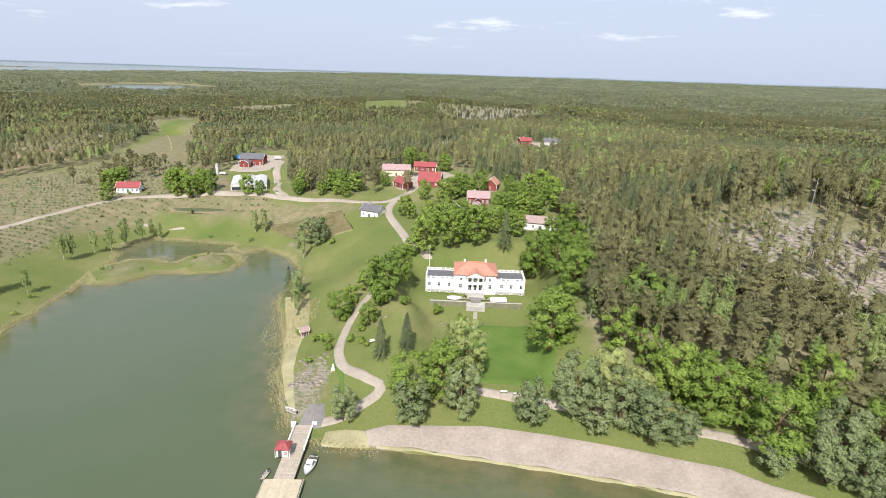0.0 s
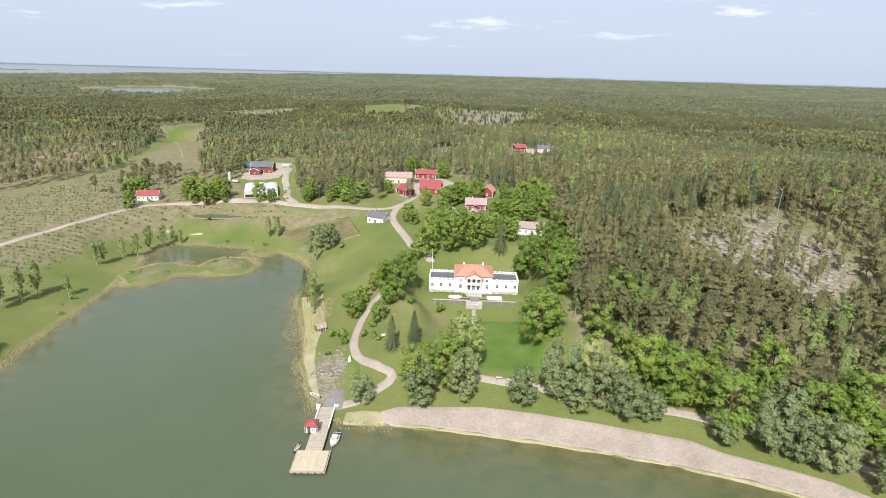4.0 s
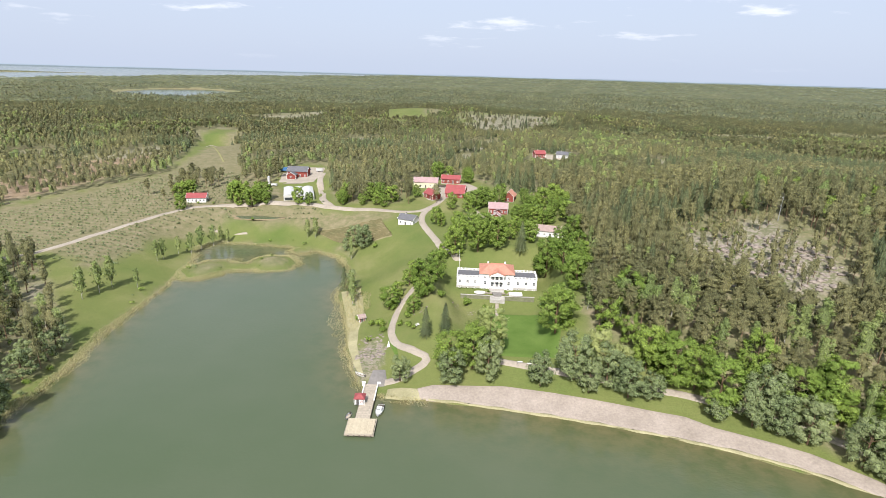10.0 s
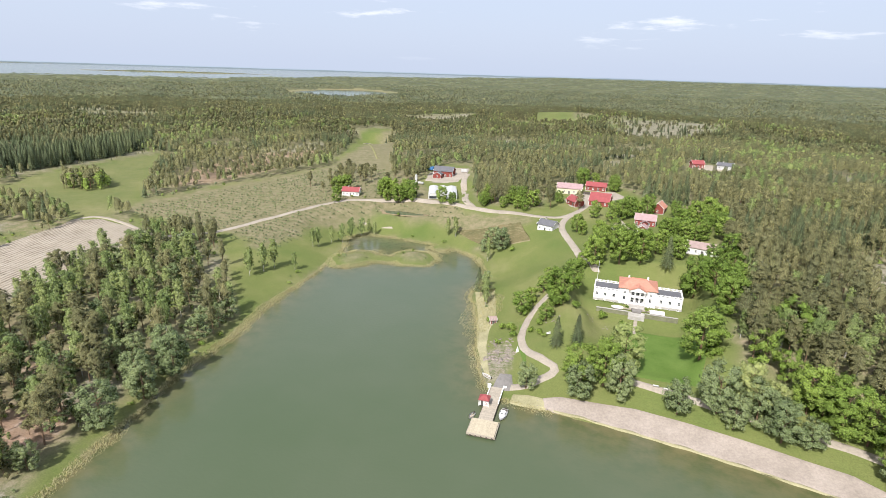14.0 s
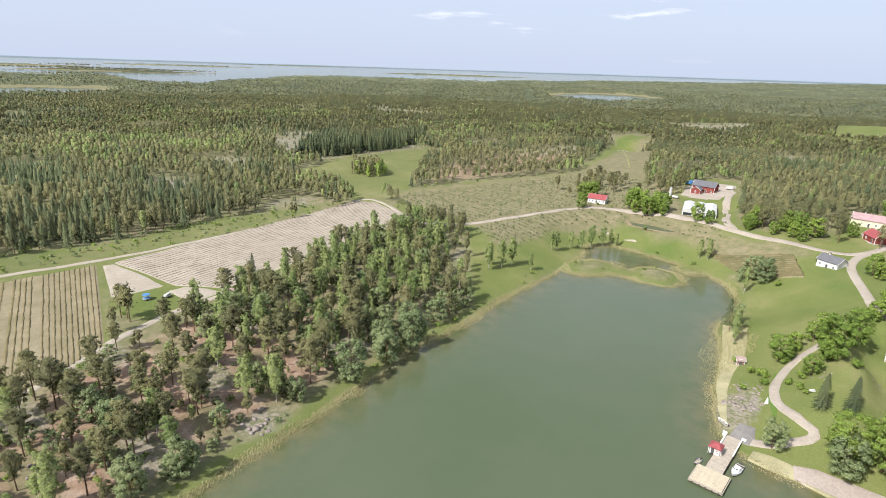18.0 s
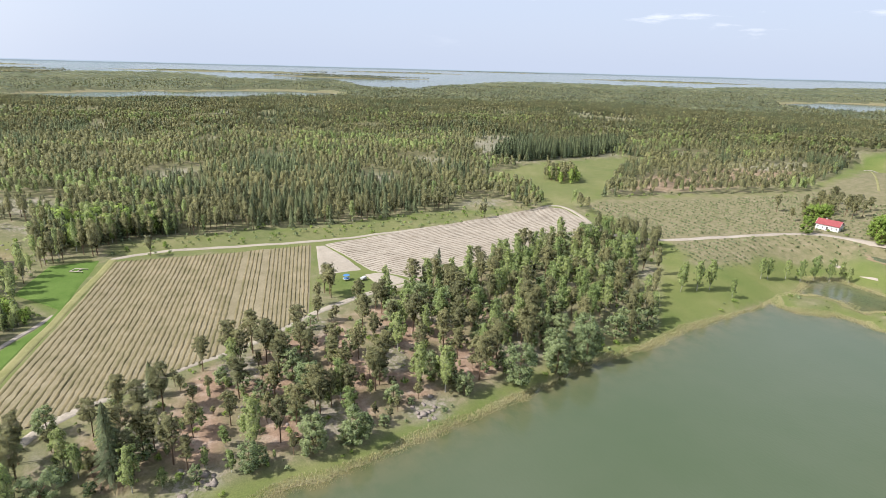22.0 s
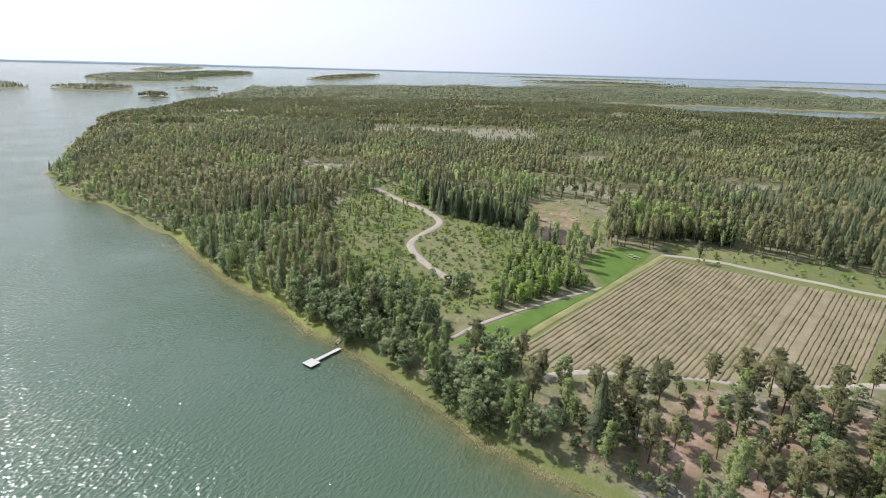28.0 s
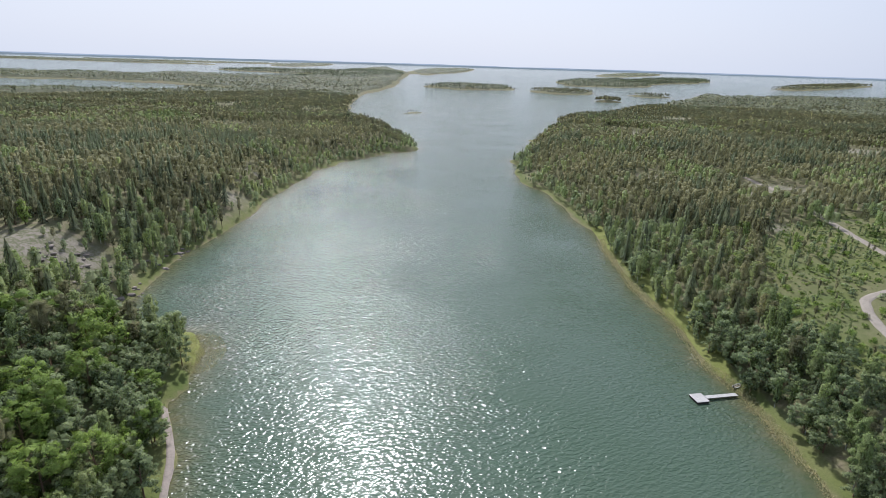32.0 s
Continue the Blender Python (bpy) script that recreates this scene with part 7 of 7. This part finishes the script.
def greenhouse():
    """Long plastic-covered house below the barn, its ribs showing."""
    root = new("greenhouse")
    x, y = -110, 366
    root.matrix_basis = pose(x, y, land1(x, y), 0, 0, 17)
    tagged(root, "pale plastic-covered greenhouse with ribbed roof", "greenhouse")
    w, d = 19.5, 28.0
    for k in range(3):
        x0, x1 = -w / 2 + k * w / 3, -w / 2 + (k + 1) * w / 3
        bm = bmesh.new()
        n = 8
        rows = []
        for yy in (-d / 2, d / 2):
            rows.append([bm.verts.new((x0 + (x1 - x0) * i / n, yy, 3.1 + 0.8 * math.sin(math.pi * i / n))) for i in range(n + 1)])
        for i in range(n):
            bm.faces.new((rows[0][i], rows[0][i + 1], rows[1][i + 1], rows[1][i]))
        for r_ in rows:
            bm.faces.new([*r_])
        bay = part("roof_bay", bm, M_SHEET, root)
        for i in range(9):
            yy = -d / 2 + d * i / 8
            rb = bmesh.new()
            for j in range(n):
                a_, b_ = j / n, (j + 1) / n
                tube(rb, (x0 + (x1 - x0) * a_, yy, 3.14 + 0.8 * math.sin(math.pi * a_)), (x0 + (x1 - x0) * b_, yy, 3.14 + 0.8 * math.sin(math.pi * b_)), 0.05, 0.05, 5)
            part("rib", rb, M_METAL, bay)
    part("wall", boxed(-w / 2, w / 2, -d / 2 - 0.05, -d / 2, -0.4, 3.1), M_SHEET, root)
    part("wall", boxed(-w / 2, w / 2, d / 2, d / 2 + 0.05, -0.4, 3.1), M_SHEET, root)
    part("wall", boxed(-w / 2 - 0.05, -w / 2, -d / 2, d / 2, -0.4, 3.1), M_SHEET, root)
    part("wall", boxed(w / 2, w / 2 + 0.05, -d / 2, d / 2, -0.4, 3.1), M_SHEET, root)
    for k in range(3):
        part("vent_panel", boxed(-w / 2 + 0.6 + k * 6.7, -w / 2 + 5.6 + k * 6.7, -d / 2 - 0.09, -d / 2 - 0.05, 0.2, 1.9), M_GLASS, root)
    return root


greenhouse()


def flagpole():
    root = new("flagpole")
    root.matrix_basis = pose(0.5, 238, land1(0.5, 238))
    tagged(root, "tall white flagpole beside the manor", "flagpole")
    part("base", boxed(-0.35, 0.35, -0.35, 0.35, -0.2, 0.5), M_STONE, root)
    part("pole", tube(bmesh.new(), (0, 0, 0.3), (0, 0, 13), 0.11, 0.05, 10), M_TRIM, root)
    b = bmesh.new()
    bmesh.ops.create_icosphere(b, subdivisions=2, radius=0.14)
    b.transform(pose(0, 0, 13.1))
    part("knob", b, M_TILE, root)


flagpole()
# ------------------------------------------------------------ jetties, boats, small things
def jetty():
    """The T-shaped jetty: planked head, broad approach with white rails, on posts."""
    root = new("jetty")
    a = Vector((-27.3, 158.6, 0))
    b = Vector((-26.9, 138.0, 0))
    ang = math.degrees(math.atan2(b.y - a.y, b.x - a.x)) + 90
    root.matrix_basis = pose(-27.3, 158.0, 0, 0, 0, ang)
    tagged(root, "grey planked jetty with a broad square head", "jetty")
    deck, L, half = 0.95, 19.0, 2.15
    n = 54
    rng = random.Random(5)
    plank = boxed(-half, half, -0.165, 0.165, -0.06, 0.0)
    me = bpy.data.meshes.new("plank")
    plank.to_mesh(me)
    plank.free()
    me.materials.append(M_WOOD)
    for i in range(n):
        o = new("plank", me)
        o.parent = root
        o.matrix_basis = pose(0.02 * rng.uniform(-1, 1), 1.0 - (i + 0.5) * L / n, deck + 0.008 * rng.uniform(-1, 1))
    x0, x1, y0, y1 = -3.9, 4.2, -L - 6.6, -L + 1.02
    head = boxed(-0.165, 0.165, 0, 7.6, -0.06, 0.0)
    mh = bpy.data.meshes.new("head_plank")
    head.to_mesh(mh)
    head.free()
    mh.materials.append(plain("pale_planks", (0.46, 0.4, 0.29), 0.85, 0.15, 0.15, 1.5, 0.02))
    k = int((x1 - x0) / 0.345)
    for i in range(k):
        o = new("plank", mh)
        o.parent = root
        o.matrix_basis = pose(x0 + 0.17 + i * 0.345, y0, deck + 0.02 + 0.006 * rng.uniform(-1, 1))
    part("edge_beam", boxed(x0 - 0.12, x1 + 0.1, y0 - 0.2, y0 - 0.01, 0.45, 1.08), M_WOOD, root)
    part("edge_beam", boxed(x0 - 0.2, x0 - 0.01, y0 - 0.2, y1, 0.45, 1.08), M_WOOD, root)
    part("edge_beam", boxed(x1 + 0.0, x1 + 0.18, y0 - 0.2, y1, 0.45, 1.08), M_WOOD, root)
    for sx in (-1, 1):
        part("side_beam", boxed(sx * half - 0.14, sx * half + 0.14, -L + 1.1, 1.0, 0.5, 0.88), M_DARK_WOOD, root)
        part("kerb_rail", boxed(sx * half - 0.16, sx * half + 0.16, -8.5 if sx > 0 else -6.2, 1.0, deck + 0.01, deck + 0.42), M_TRIM, root, "white painted kerb rail")
        part("end_rail", boxed(sx * half - (0.2 if sx > 0 else 1.0), sx * half + (1.0 if sx > 0 else 0.2), 1.05, 1.45, 0.2, deck + 0.75), M_TRIM, root, "white end rail")
        for i in range(7):
            yy = 0.2 - i * 2.9
            part("post", tube(bmesh.new(), (sx * half, yy, -3.2), (sx * half, yy, 0.9), 0.16, 0.15, 8), M_DARK_WOOD, root)
    for px in (x0 + 0.4, 0.1, x1 - 0.4):
        for py in (y0 + 0.3, (y0 + y1) / 2):
            part("post", tube(bmesh.new(), (px, py, -3.6), (px, py, 0.9), 0.17, 0.16, 8), M_DARK_WOOD, root)
    for i in range(5):
        part("tyre_fender", tube(bmesh.new(), (x0 + 1 + i * 1.6, y0 - 0.34, 0.5), (x0 + 1 + i * 1.6, y0 - 0.2, 0.5), 0.28, 0.28, 12), M_DARK_WOOD, root)
    return root


def jetty_hut():
    root = new("jetty_hut")
    root.matrix_basis = pose(-29.0, 148.2, 0.97, 0, 0, 2)
    tagged(root, "small white hut with a red roof on the jetty", "hut")
    part("wall", boxed(-1.5, 1.1, -1.2, 1.2, 0, 2.1), M_WHITE, root)
    part("roof", hip_roof(bmesh.new(), -1.6, 1.3, -1.4, 1.4, 2.1, 1.0, 1.1, 0.3, 0.1), M_RED_TILE, root, "red metal roof")
    door_at(root, -0.7, -1.2, 0.05, 0.8, 1.8, (0, -1))
    window_at(root, 1.1, 0, 0.9, 0.8, 0.8, (1, 0))
    bm = bmesh.new()
    for i in range(12):
        a0, a1 = i * math.pi / 6, (i + 1) * math.pi / 6
        tube(bm, (0.5 + 0.3 * math.cos(a0), -1.26, 1.0 + 0.3 * math.sin(a0)), (0.5 + 0.3 * math.cos(a1), -1.26, 1.0 + 0.3 * math.sin(a1)), 0.06, 0.06, 6)
    part("lifebuoy", bm, M_RED_TILE, root, "red lifebuoy ring")
    for sx in (-1.7, 1.45):
        part("roof_post", boxed(sx - 0.05, sx + 0.05, -1.5, -1.4, 0, 2.1), M_TRIM, root)


def hull(bm, length, beam, depth, sections=9, flat_stern=0.8, sheer=0.25):
    """An open boat's outer skin with its bow along +y."""
    rows = []
    for i in range(sections):
        t = i / (sections - 1)
        w = beam / 2 * (flat_stern + (1 - flat_stern) * math.sin(min(1, t * 2.2) * math.pi / 2)) * (1 - max(0, (t - 0.45) / 0.55) ** 2.2)
        w = max(w, 0.02)
        y = -length / 2 + t * length
        keel = depth * max(0, (t - 0.6) / 0.4) ** 2 * 0.7
        z1 = depth + sheer * t * t
        rows.append([bm.verts.new(p) for p in ((-w, y, z1), (-w * 0.92, y, depth * 0.45 + keel * 0.5), (0, y, keel), (w * 0.92, y, depth * 0.45 + keel * 0.5), (w, y, z1))])
    for r0, r1 in zip(rows[:-1], rows[1:]):
        for i in range(4):
            bm.faces.new((r0[i], r0[i + 1], r1[i + 1], r1[i]))
    bm.faces.new(rows[0][::-1])
    return rows


def cabin_boat():
    root = new("cabin_boat")
    root.matrix_basis = pose(-22.6, 145.0, -0.25, 0, 0, 176)
    tagged(root, "white motor boat with a small cabin at the jetty", "boat")
    bm = bmesh.new()
    rows = hull(bm, 6.2, 2.4, 1.0)
    bmesh.ops.solidify(bm, geom=bm.faces[:], thickness=0.06)
    part("hull", bm, M_TRIM, root)
    d = bmesh.new()
    pts = []
    for i in range(9):
        t = i / 8
        w = 1.2 * (0.8 + 0.2 * math.sin(min(1, t * 2.2) * math.pi / 2)) * (1 - max(0, (t - 0.45) / 0.55) ** 2.2)
        pts.append((max(w - 0.06, 0.02), -3.1 + t * 6.2, 0.93 + 0.25 * t * t))
    l_ = [d.verts.new((-x, y, z - (0.35 if y < -0.8 else 0))) for x, y, z in pts]
    r_ = [d.verts.new((x, y, z - (0.35 if y < -0.8 else 0))) for x, y, z in pts]
    for i in range(8):
        d.faces.new((l_[i], r_[i], r_[i + 1], l_[i + 1]))
    part("deck", d, M_SHEET, root)
    cab = solid(bmesh.new(), [(-0.9, -0.8, 0.9), (0.9, -0.8, 0.9), (0.75, 1.5, 1.0), (-0.75, 1.5, 1.0), (-0.75, -0.7, 1.95), (0.75, -0.7, 1.95), (0.55, 0.6, 1.9), (-0.55, 0.6, 1.9)],
                [(3, 2, 1, 0), (4, 5, 6, 7), (0, 1, 5, 4), (1, 2, 6, 5), (2, 3, 7, 6), (3, 0, 4, 7)])
    c = part("cabin", cab, M_TRIM, root)
    part("windscreen", solid(bmesh.new(), [(-0.6, 1.25, 1.2), (0.6, 1.25, 1.2), (0.5, 0.75, 1.78), (-0.5, 0.75, 1.78)], [(0, 1, 2, 3)]), M_GLASS, c)
    part("side_window", boxed(0.8, 0.86, -0.5, 0.4, 1.3, 1.65), M_GLASS, c)
    part("side_window", boxed(-0.86, -0.8, -0.5, 0.4, 1.3, 1.65), M_GLASS, c)
    part("bench", boxed(-0.9, 0.9, -2.9, -2.4, 0.5, 0.9), M_DARK_WOOD, root)
    e = part("outboard_engine", boxed(-0.22, 0.22, -3.55, -3.15, 0.5, 1.3), M_DARK_WOOD, root)
    part("engine_leg", boxed(-0.07, 0.07, -3.5, -3.3, -0.3, 0.5), M_DARK_WOOD, e)
    for i in range(5):
        part("rail_post", tube(bmesh.new(), (0.9 - 0.2 * i, 1.2 + 0.36 * i, 1.1), (0.9 - 0.2 * i, 1.2 + 0.36 * i, 1.5), 0.02, 0.02, 5), M_METAL, root)


def rowing_boat(name, label, x, y, z, turn, length, mat):
    root = new(name)
    root.matrix_basis = pose(x, y, z, 0, 0, turn)
    tagged(root, label, "boat")
    bm = bmesh.new()
    hull(bm, length, 1.5, 0.55)
    bmesh.ops.solidify(bm, geom=bm.faces[:], thickness=0.05)
    part("hull", bm, mat, root)
    for k in (-0.28, 0.0, 0.25):
        part("thwart", boxed(-0.62, 0.62, k * length - 0.13, k * length + 0.13, 0.36, 0.4), M_WOOD, root)
    part("floor", boxed(-0.45, 0.45, -length * 0.42, length * 0.25, 0.12, 0.16), M_WOOD, root)
    part("outboard_engine", boxed(-0.15, 0.15, -length / 2 - 0.25, -length / 2 + 0.02, 0.2, 0.95), M_DARK_WOOD, root)


def west_jetty():
    root = new("west_jetty")
    head, foot = Vector((-131.5, -110.5, 0)), Vector((-144.5, -108.6, 0))
    root.matrix_basis = pose(head.x, head.y, 0, 0, 0, math.degrees(math.atan2(foot.y - head.y, foot.x - head.x)) - 90)
    tagged(root, "small weathered jetty with a square floating head", "jetty")
    L = (foot - head).length
    rng = random.Random(8)
    pm = bpy.data.meshes.new("plank")
    b = boxed(-0.14, 0.14, -2.1, 2.1, -0.05, 0.0)
    b.to_mesh(pm)
    b.free()
    pm.materials.append(plain("silver_planks", (0.5, 0.48, 0.45), 0.85, 0.2, 0.15, 1.5, 0.02))
    for i in range(15):
        o = new("plank", pm)
        o.parent = root
        o.matrix_basis = pose(-2.1 + i * 0.3, 0, 0.75 + 0.006 * rng.uniform(-1, 1))
    part("float", boxed(-2.1, 2.1, -2.0, 2.0, -0.3, 0.66), M_DARK_WOOD, root, "dark float under the planks")
    gm = bpy.data.meshes.new("gangway_plank")
    b = boxed(-0.75, 0.75, -0.14, 0.14, -0.05, 0.0)
    b.to_mesh(gm)
    b.free()
    gm.materials.append(pm.materials[0])
    n = int((L - 2.2) / 0.3)
    for i in range(n):
        o = new("plank", gm)
        o.parent = root
        o.matrix_basis = pose(0, 2.3 + i * 0.3, 0.8 + 0.006 * rng.uniform(-1, 1))
    for sx in (-1, 1):
        part("beam", boxed(sx * 0.65 - 0.07, sx * 0.65 + 0.07, 2.1, L, 0.5, 0.745), M_WOOD, root)
        for k in range(4):
            part("post", tube(bmesh.new(), (sx * 0.7, 3.2 + k * 3, -2.5), (sx * 0.7, 3.2 + k * 3, 0.72), 0.1, 0.1, 8), M_DARK_WOOD, root)


def bench(x, y, turn):
    root = new("park_bench")
    root.matrix_basis = pose(x, y, land1(x, y) + 0.1, 0, 0, turn)
    tagged(root, "white wooden park bench on the lawn", "bench", "benches by the path")
    for k in range(3):
        part("seat_slat", boxed(-0.9, 0.9, -0.25 + 0.17 * k, -0.11 + 0.17 * k, 0.42, 0.46), M_TRIM, root)
    for k in range(2):
        part("back_slat", boxed(-0.9, 0.9, 0.26, 0.3, 0.6 + 0.2 * k, 0.74 + 0.2 * k), M_TRIM, root)
    for sx in (-0.75, 0.75):
        part("leg", boxed(sx - 0.04, sx + 0.04, -0.25, -0.17, -0.2, 0.42), M_DARK_WOOD, root)
        part("leg", boxed(sx - 0.04, sx + 0.04, 0.22, 0.3, -0.2, 0.92), M_DARK_WOOD, root)


def tent():
    root = new("trampoline")
    x, y = -227, 73
    root.matrix_basis = pose(x, y, land1(x, y), 0, 0, 20)
    tagged(root, "round blue trampoline with net on the grass", "trampoline")
    part("mat", tube(bmesh.new(), (0, 0, 0.8), (0, 0, 0.88), 1.35, 1.35, 20), M_BLUE, root)
    part("skirt", tube(bmesh.new(), (0, 0, 0.72), (0, 0, 0.8), 1.6, 1.6, 20), M_SHEET, root)
    for k in range(6):
        a = k * math.pi / 3
        part("leg", tube(bmesh.new(), (1.5 * math.cos(a), 1.5 * math.sin(a), -0.1), (1.5 * math.cos(a), 1.5 * math.sin(a), 2.4), 0.04, 0.04, 6), M_METAL, root)
    part("net_ring", tube(bmesh.new(), (0, 0, 2.3), (0, 0, 2.36), 1.56, 1.5, 20), M_BLUE, root)


def trailer(x, y, turn, mat, name, label, size):
    root = new(name)
    root.matrix_basis = pose(x, y, land1(x, y) + 0.15, 0, 0, turn)
    tagged(root, label, "vehicle")
    w, l, h = size
    b = boxed(-w / 2, w / 2, -l / 2, l / 2, 0.45, 0.45 + h)
    bmesh.ops.bevel(b, geom=b.edges[:], offset=0.15, segments=2, affect="EDGES")
    body = part("body", b, mat, root)
    part("window", boxed(w / 2, w / 2 + 0.02, -l * 0.3, l * 0.1, 0.6 + h * 0.45, 0.45 + h * 0.8), M_GLASS, body)
    for sx in (-1, 1):
        for sy in (-0.28, 0.28):
            wh = part("wheel", tube(bmesh.new(), (sx * w / 2 - sx * 0.2, sy * l, 0.33), (sx * w / 2 + sx * 0.02, sy * l, 0.33), 0.34, 0.34, 14), M_DARK_WOOD, root)
            part("rim", tube(bmesh.new(), (sx * w / 2, sy * l, 0.33), (sx * w / 2 + sx * 0.035, sy * l, 0.33), 0.2, 0.2, 10), M_METAL, wh)


def pallet_frame(x, y, turn):
    root = new("picnic_frame")
    root.matrix_basis = pose(x, y, land1(x, y) + 0.15, 0, 0, turn)
    tagged(root, "wooden frame of benches on the west lawn", "benches")
    for a0, a1, b0, b1 in ((-3, 3, -2, -1.5), (-3, 3, 1.5, 2), (-3, -2.5, -1.4, 1.4), (0, 0.5, -1.4, 1.4)):
        part("bench_top", boxed(a0, a1, b0, b1, 0.4, 0.48), M_WOOD, root)
        part("support", boxed(a0 + 0.1, a0 + 0.3, b0 + 0.1, b1 - 0.1, -0.1, 0.4), M_DARK_WOOD, root)
        part("support", boxed(a1 - 0.3, a1 - 0.1, b0 + 0.1, b1 - 0.1, -0.1, 0.4), M_DARK_WOOD, root)


def white_sail():
    root = new("wrapped_statue")
    x, y = -24.5, 181
    root.matrix_basis = pose(x, y, land1(x, y))
    tagged(root, "pale pointed stone marker on the rocks", "marker")
    part("stone", solid(bmesh.new(), [(-0.6, -0.4, -0.2), (0.6, -0.4, -0.2), (0.6, 0.4, -0.2), (-0.6, 0.4, -0.2), (-0.1, 0, 2.1), (0.15, 0.05, 2.0)], [(3, 2, 1, 0), (0, 1, 5, 4), (1, 2, 5), (2, 3, 4, 5), (3, 0, 4)]), M_TRIM, root)


jetty()
jetty_hut()
cabin_boat()
rowing_boat("dinghy", "grey dinghy with outboard tied to the jetty", -31.6, 141.6, -0.12, 170, 3.6, M_METAL)
rowing_boat("rowing_boat", "pale rowing boat pulled up by the jetty", -32.2, 165.0, 0.55, 60, 4.2, M_TRIM)
rowing_boat("beached_boat", "pale rowing boat on the grass", -148.5, -112.5, 0.35, 100, 3.6, M_TRIM)
west_jetty()
bench(22.0, 167.6, 180)
bench(25.2, 166.8, 180)
bench(-14.5, 189, 40)
tent()
trailer(-138.5, 428, 95, M_BLUE, "blue_trailer", "blue covered trailer beside the barn", (3.0, 7.0, 2.6))
trailer(-122, 424.5, 80, M_SHEET, "white_trailer", "white trailer behind the barn", (2.4, 6.0, 2.2))
trailer(-110, 424, 100, M_SHEET, "white_van", "white van behind the barn", (2.0, 5.0, 1.9))
trailer(-133, 385, 85, M_SHEET, "parked_car", "white car parked by the greenhouse", (1.8, 4.3, 1.2))
trailer(-12.5, 372, 80, M_DARK_WOOD, "dark_car", "dark car parked in the village yard", (1.8, 4.3, 1.2))
trailer(-224, 80, 30, M_SHEET, "garden_wagon", "pale wagon at the edge of the grass", (1.6, 3.0, 1.0))
pallet_frame(-275, -33, 60)
white_sail()
part_root = new("silo")
part_root.matrix_basis = pose(-137, 386, land1(-137, 386))
tagged(part_root, "slim pale silo beside the greenhouse", "silo")
part("body", tube(bmesh.new(), (0, 0, -0.2), (0, 0, 6.5), 0.9, 0.9, 14), M_SHEET, part_root)
part("cap", tube(bmesh.new(), (0, 0, 6.5), (0, 0, 7.2), 0.95, 0.2, 14), M_METAL, part_root)
dead = new("dead_tree")
dead.matrix_basis = pose(150, 258, land1(150, 258))
tagged(dead, "bare grey dead pine on the rocky hill", "tree")
part("trunk", tube(bmesh.new(), (0, 0, -0.3), (0.3, 0, 13), 0.22, 0.05, 7), M_METAL, dead)
for q in range(5):
    part("branch", tube(bmesh.new(), (0.15, 0, 6 + q * 1.3), (1.2 * math.cos(q * 2.2), 1.2 * math.sin(q * 2.2), 6.8 + q * 1.3), 0.06, 0.02, 5), M_METAL, dead)
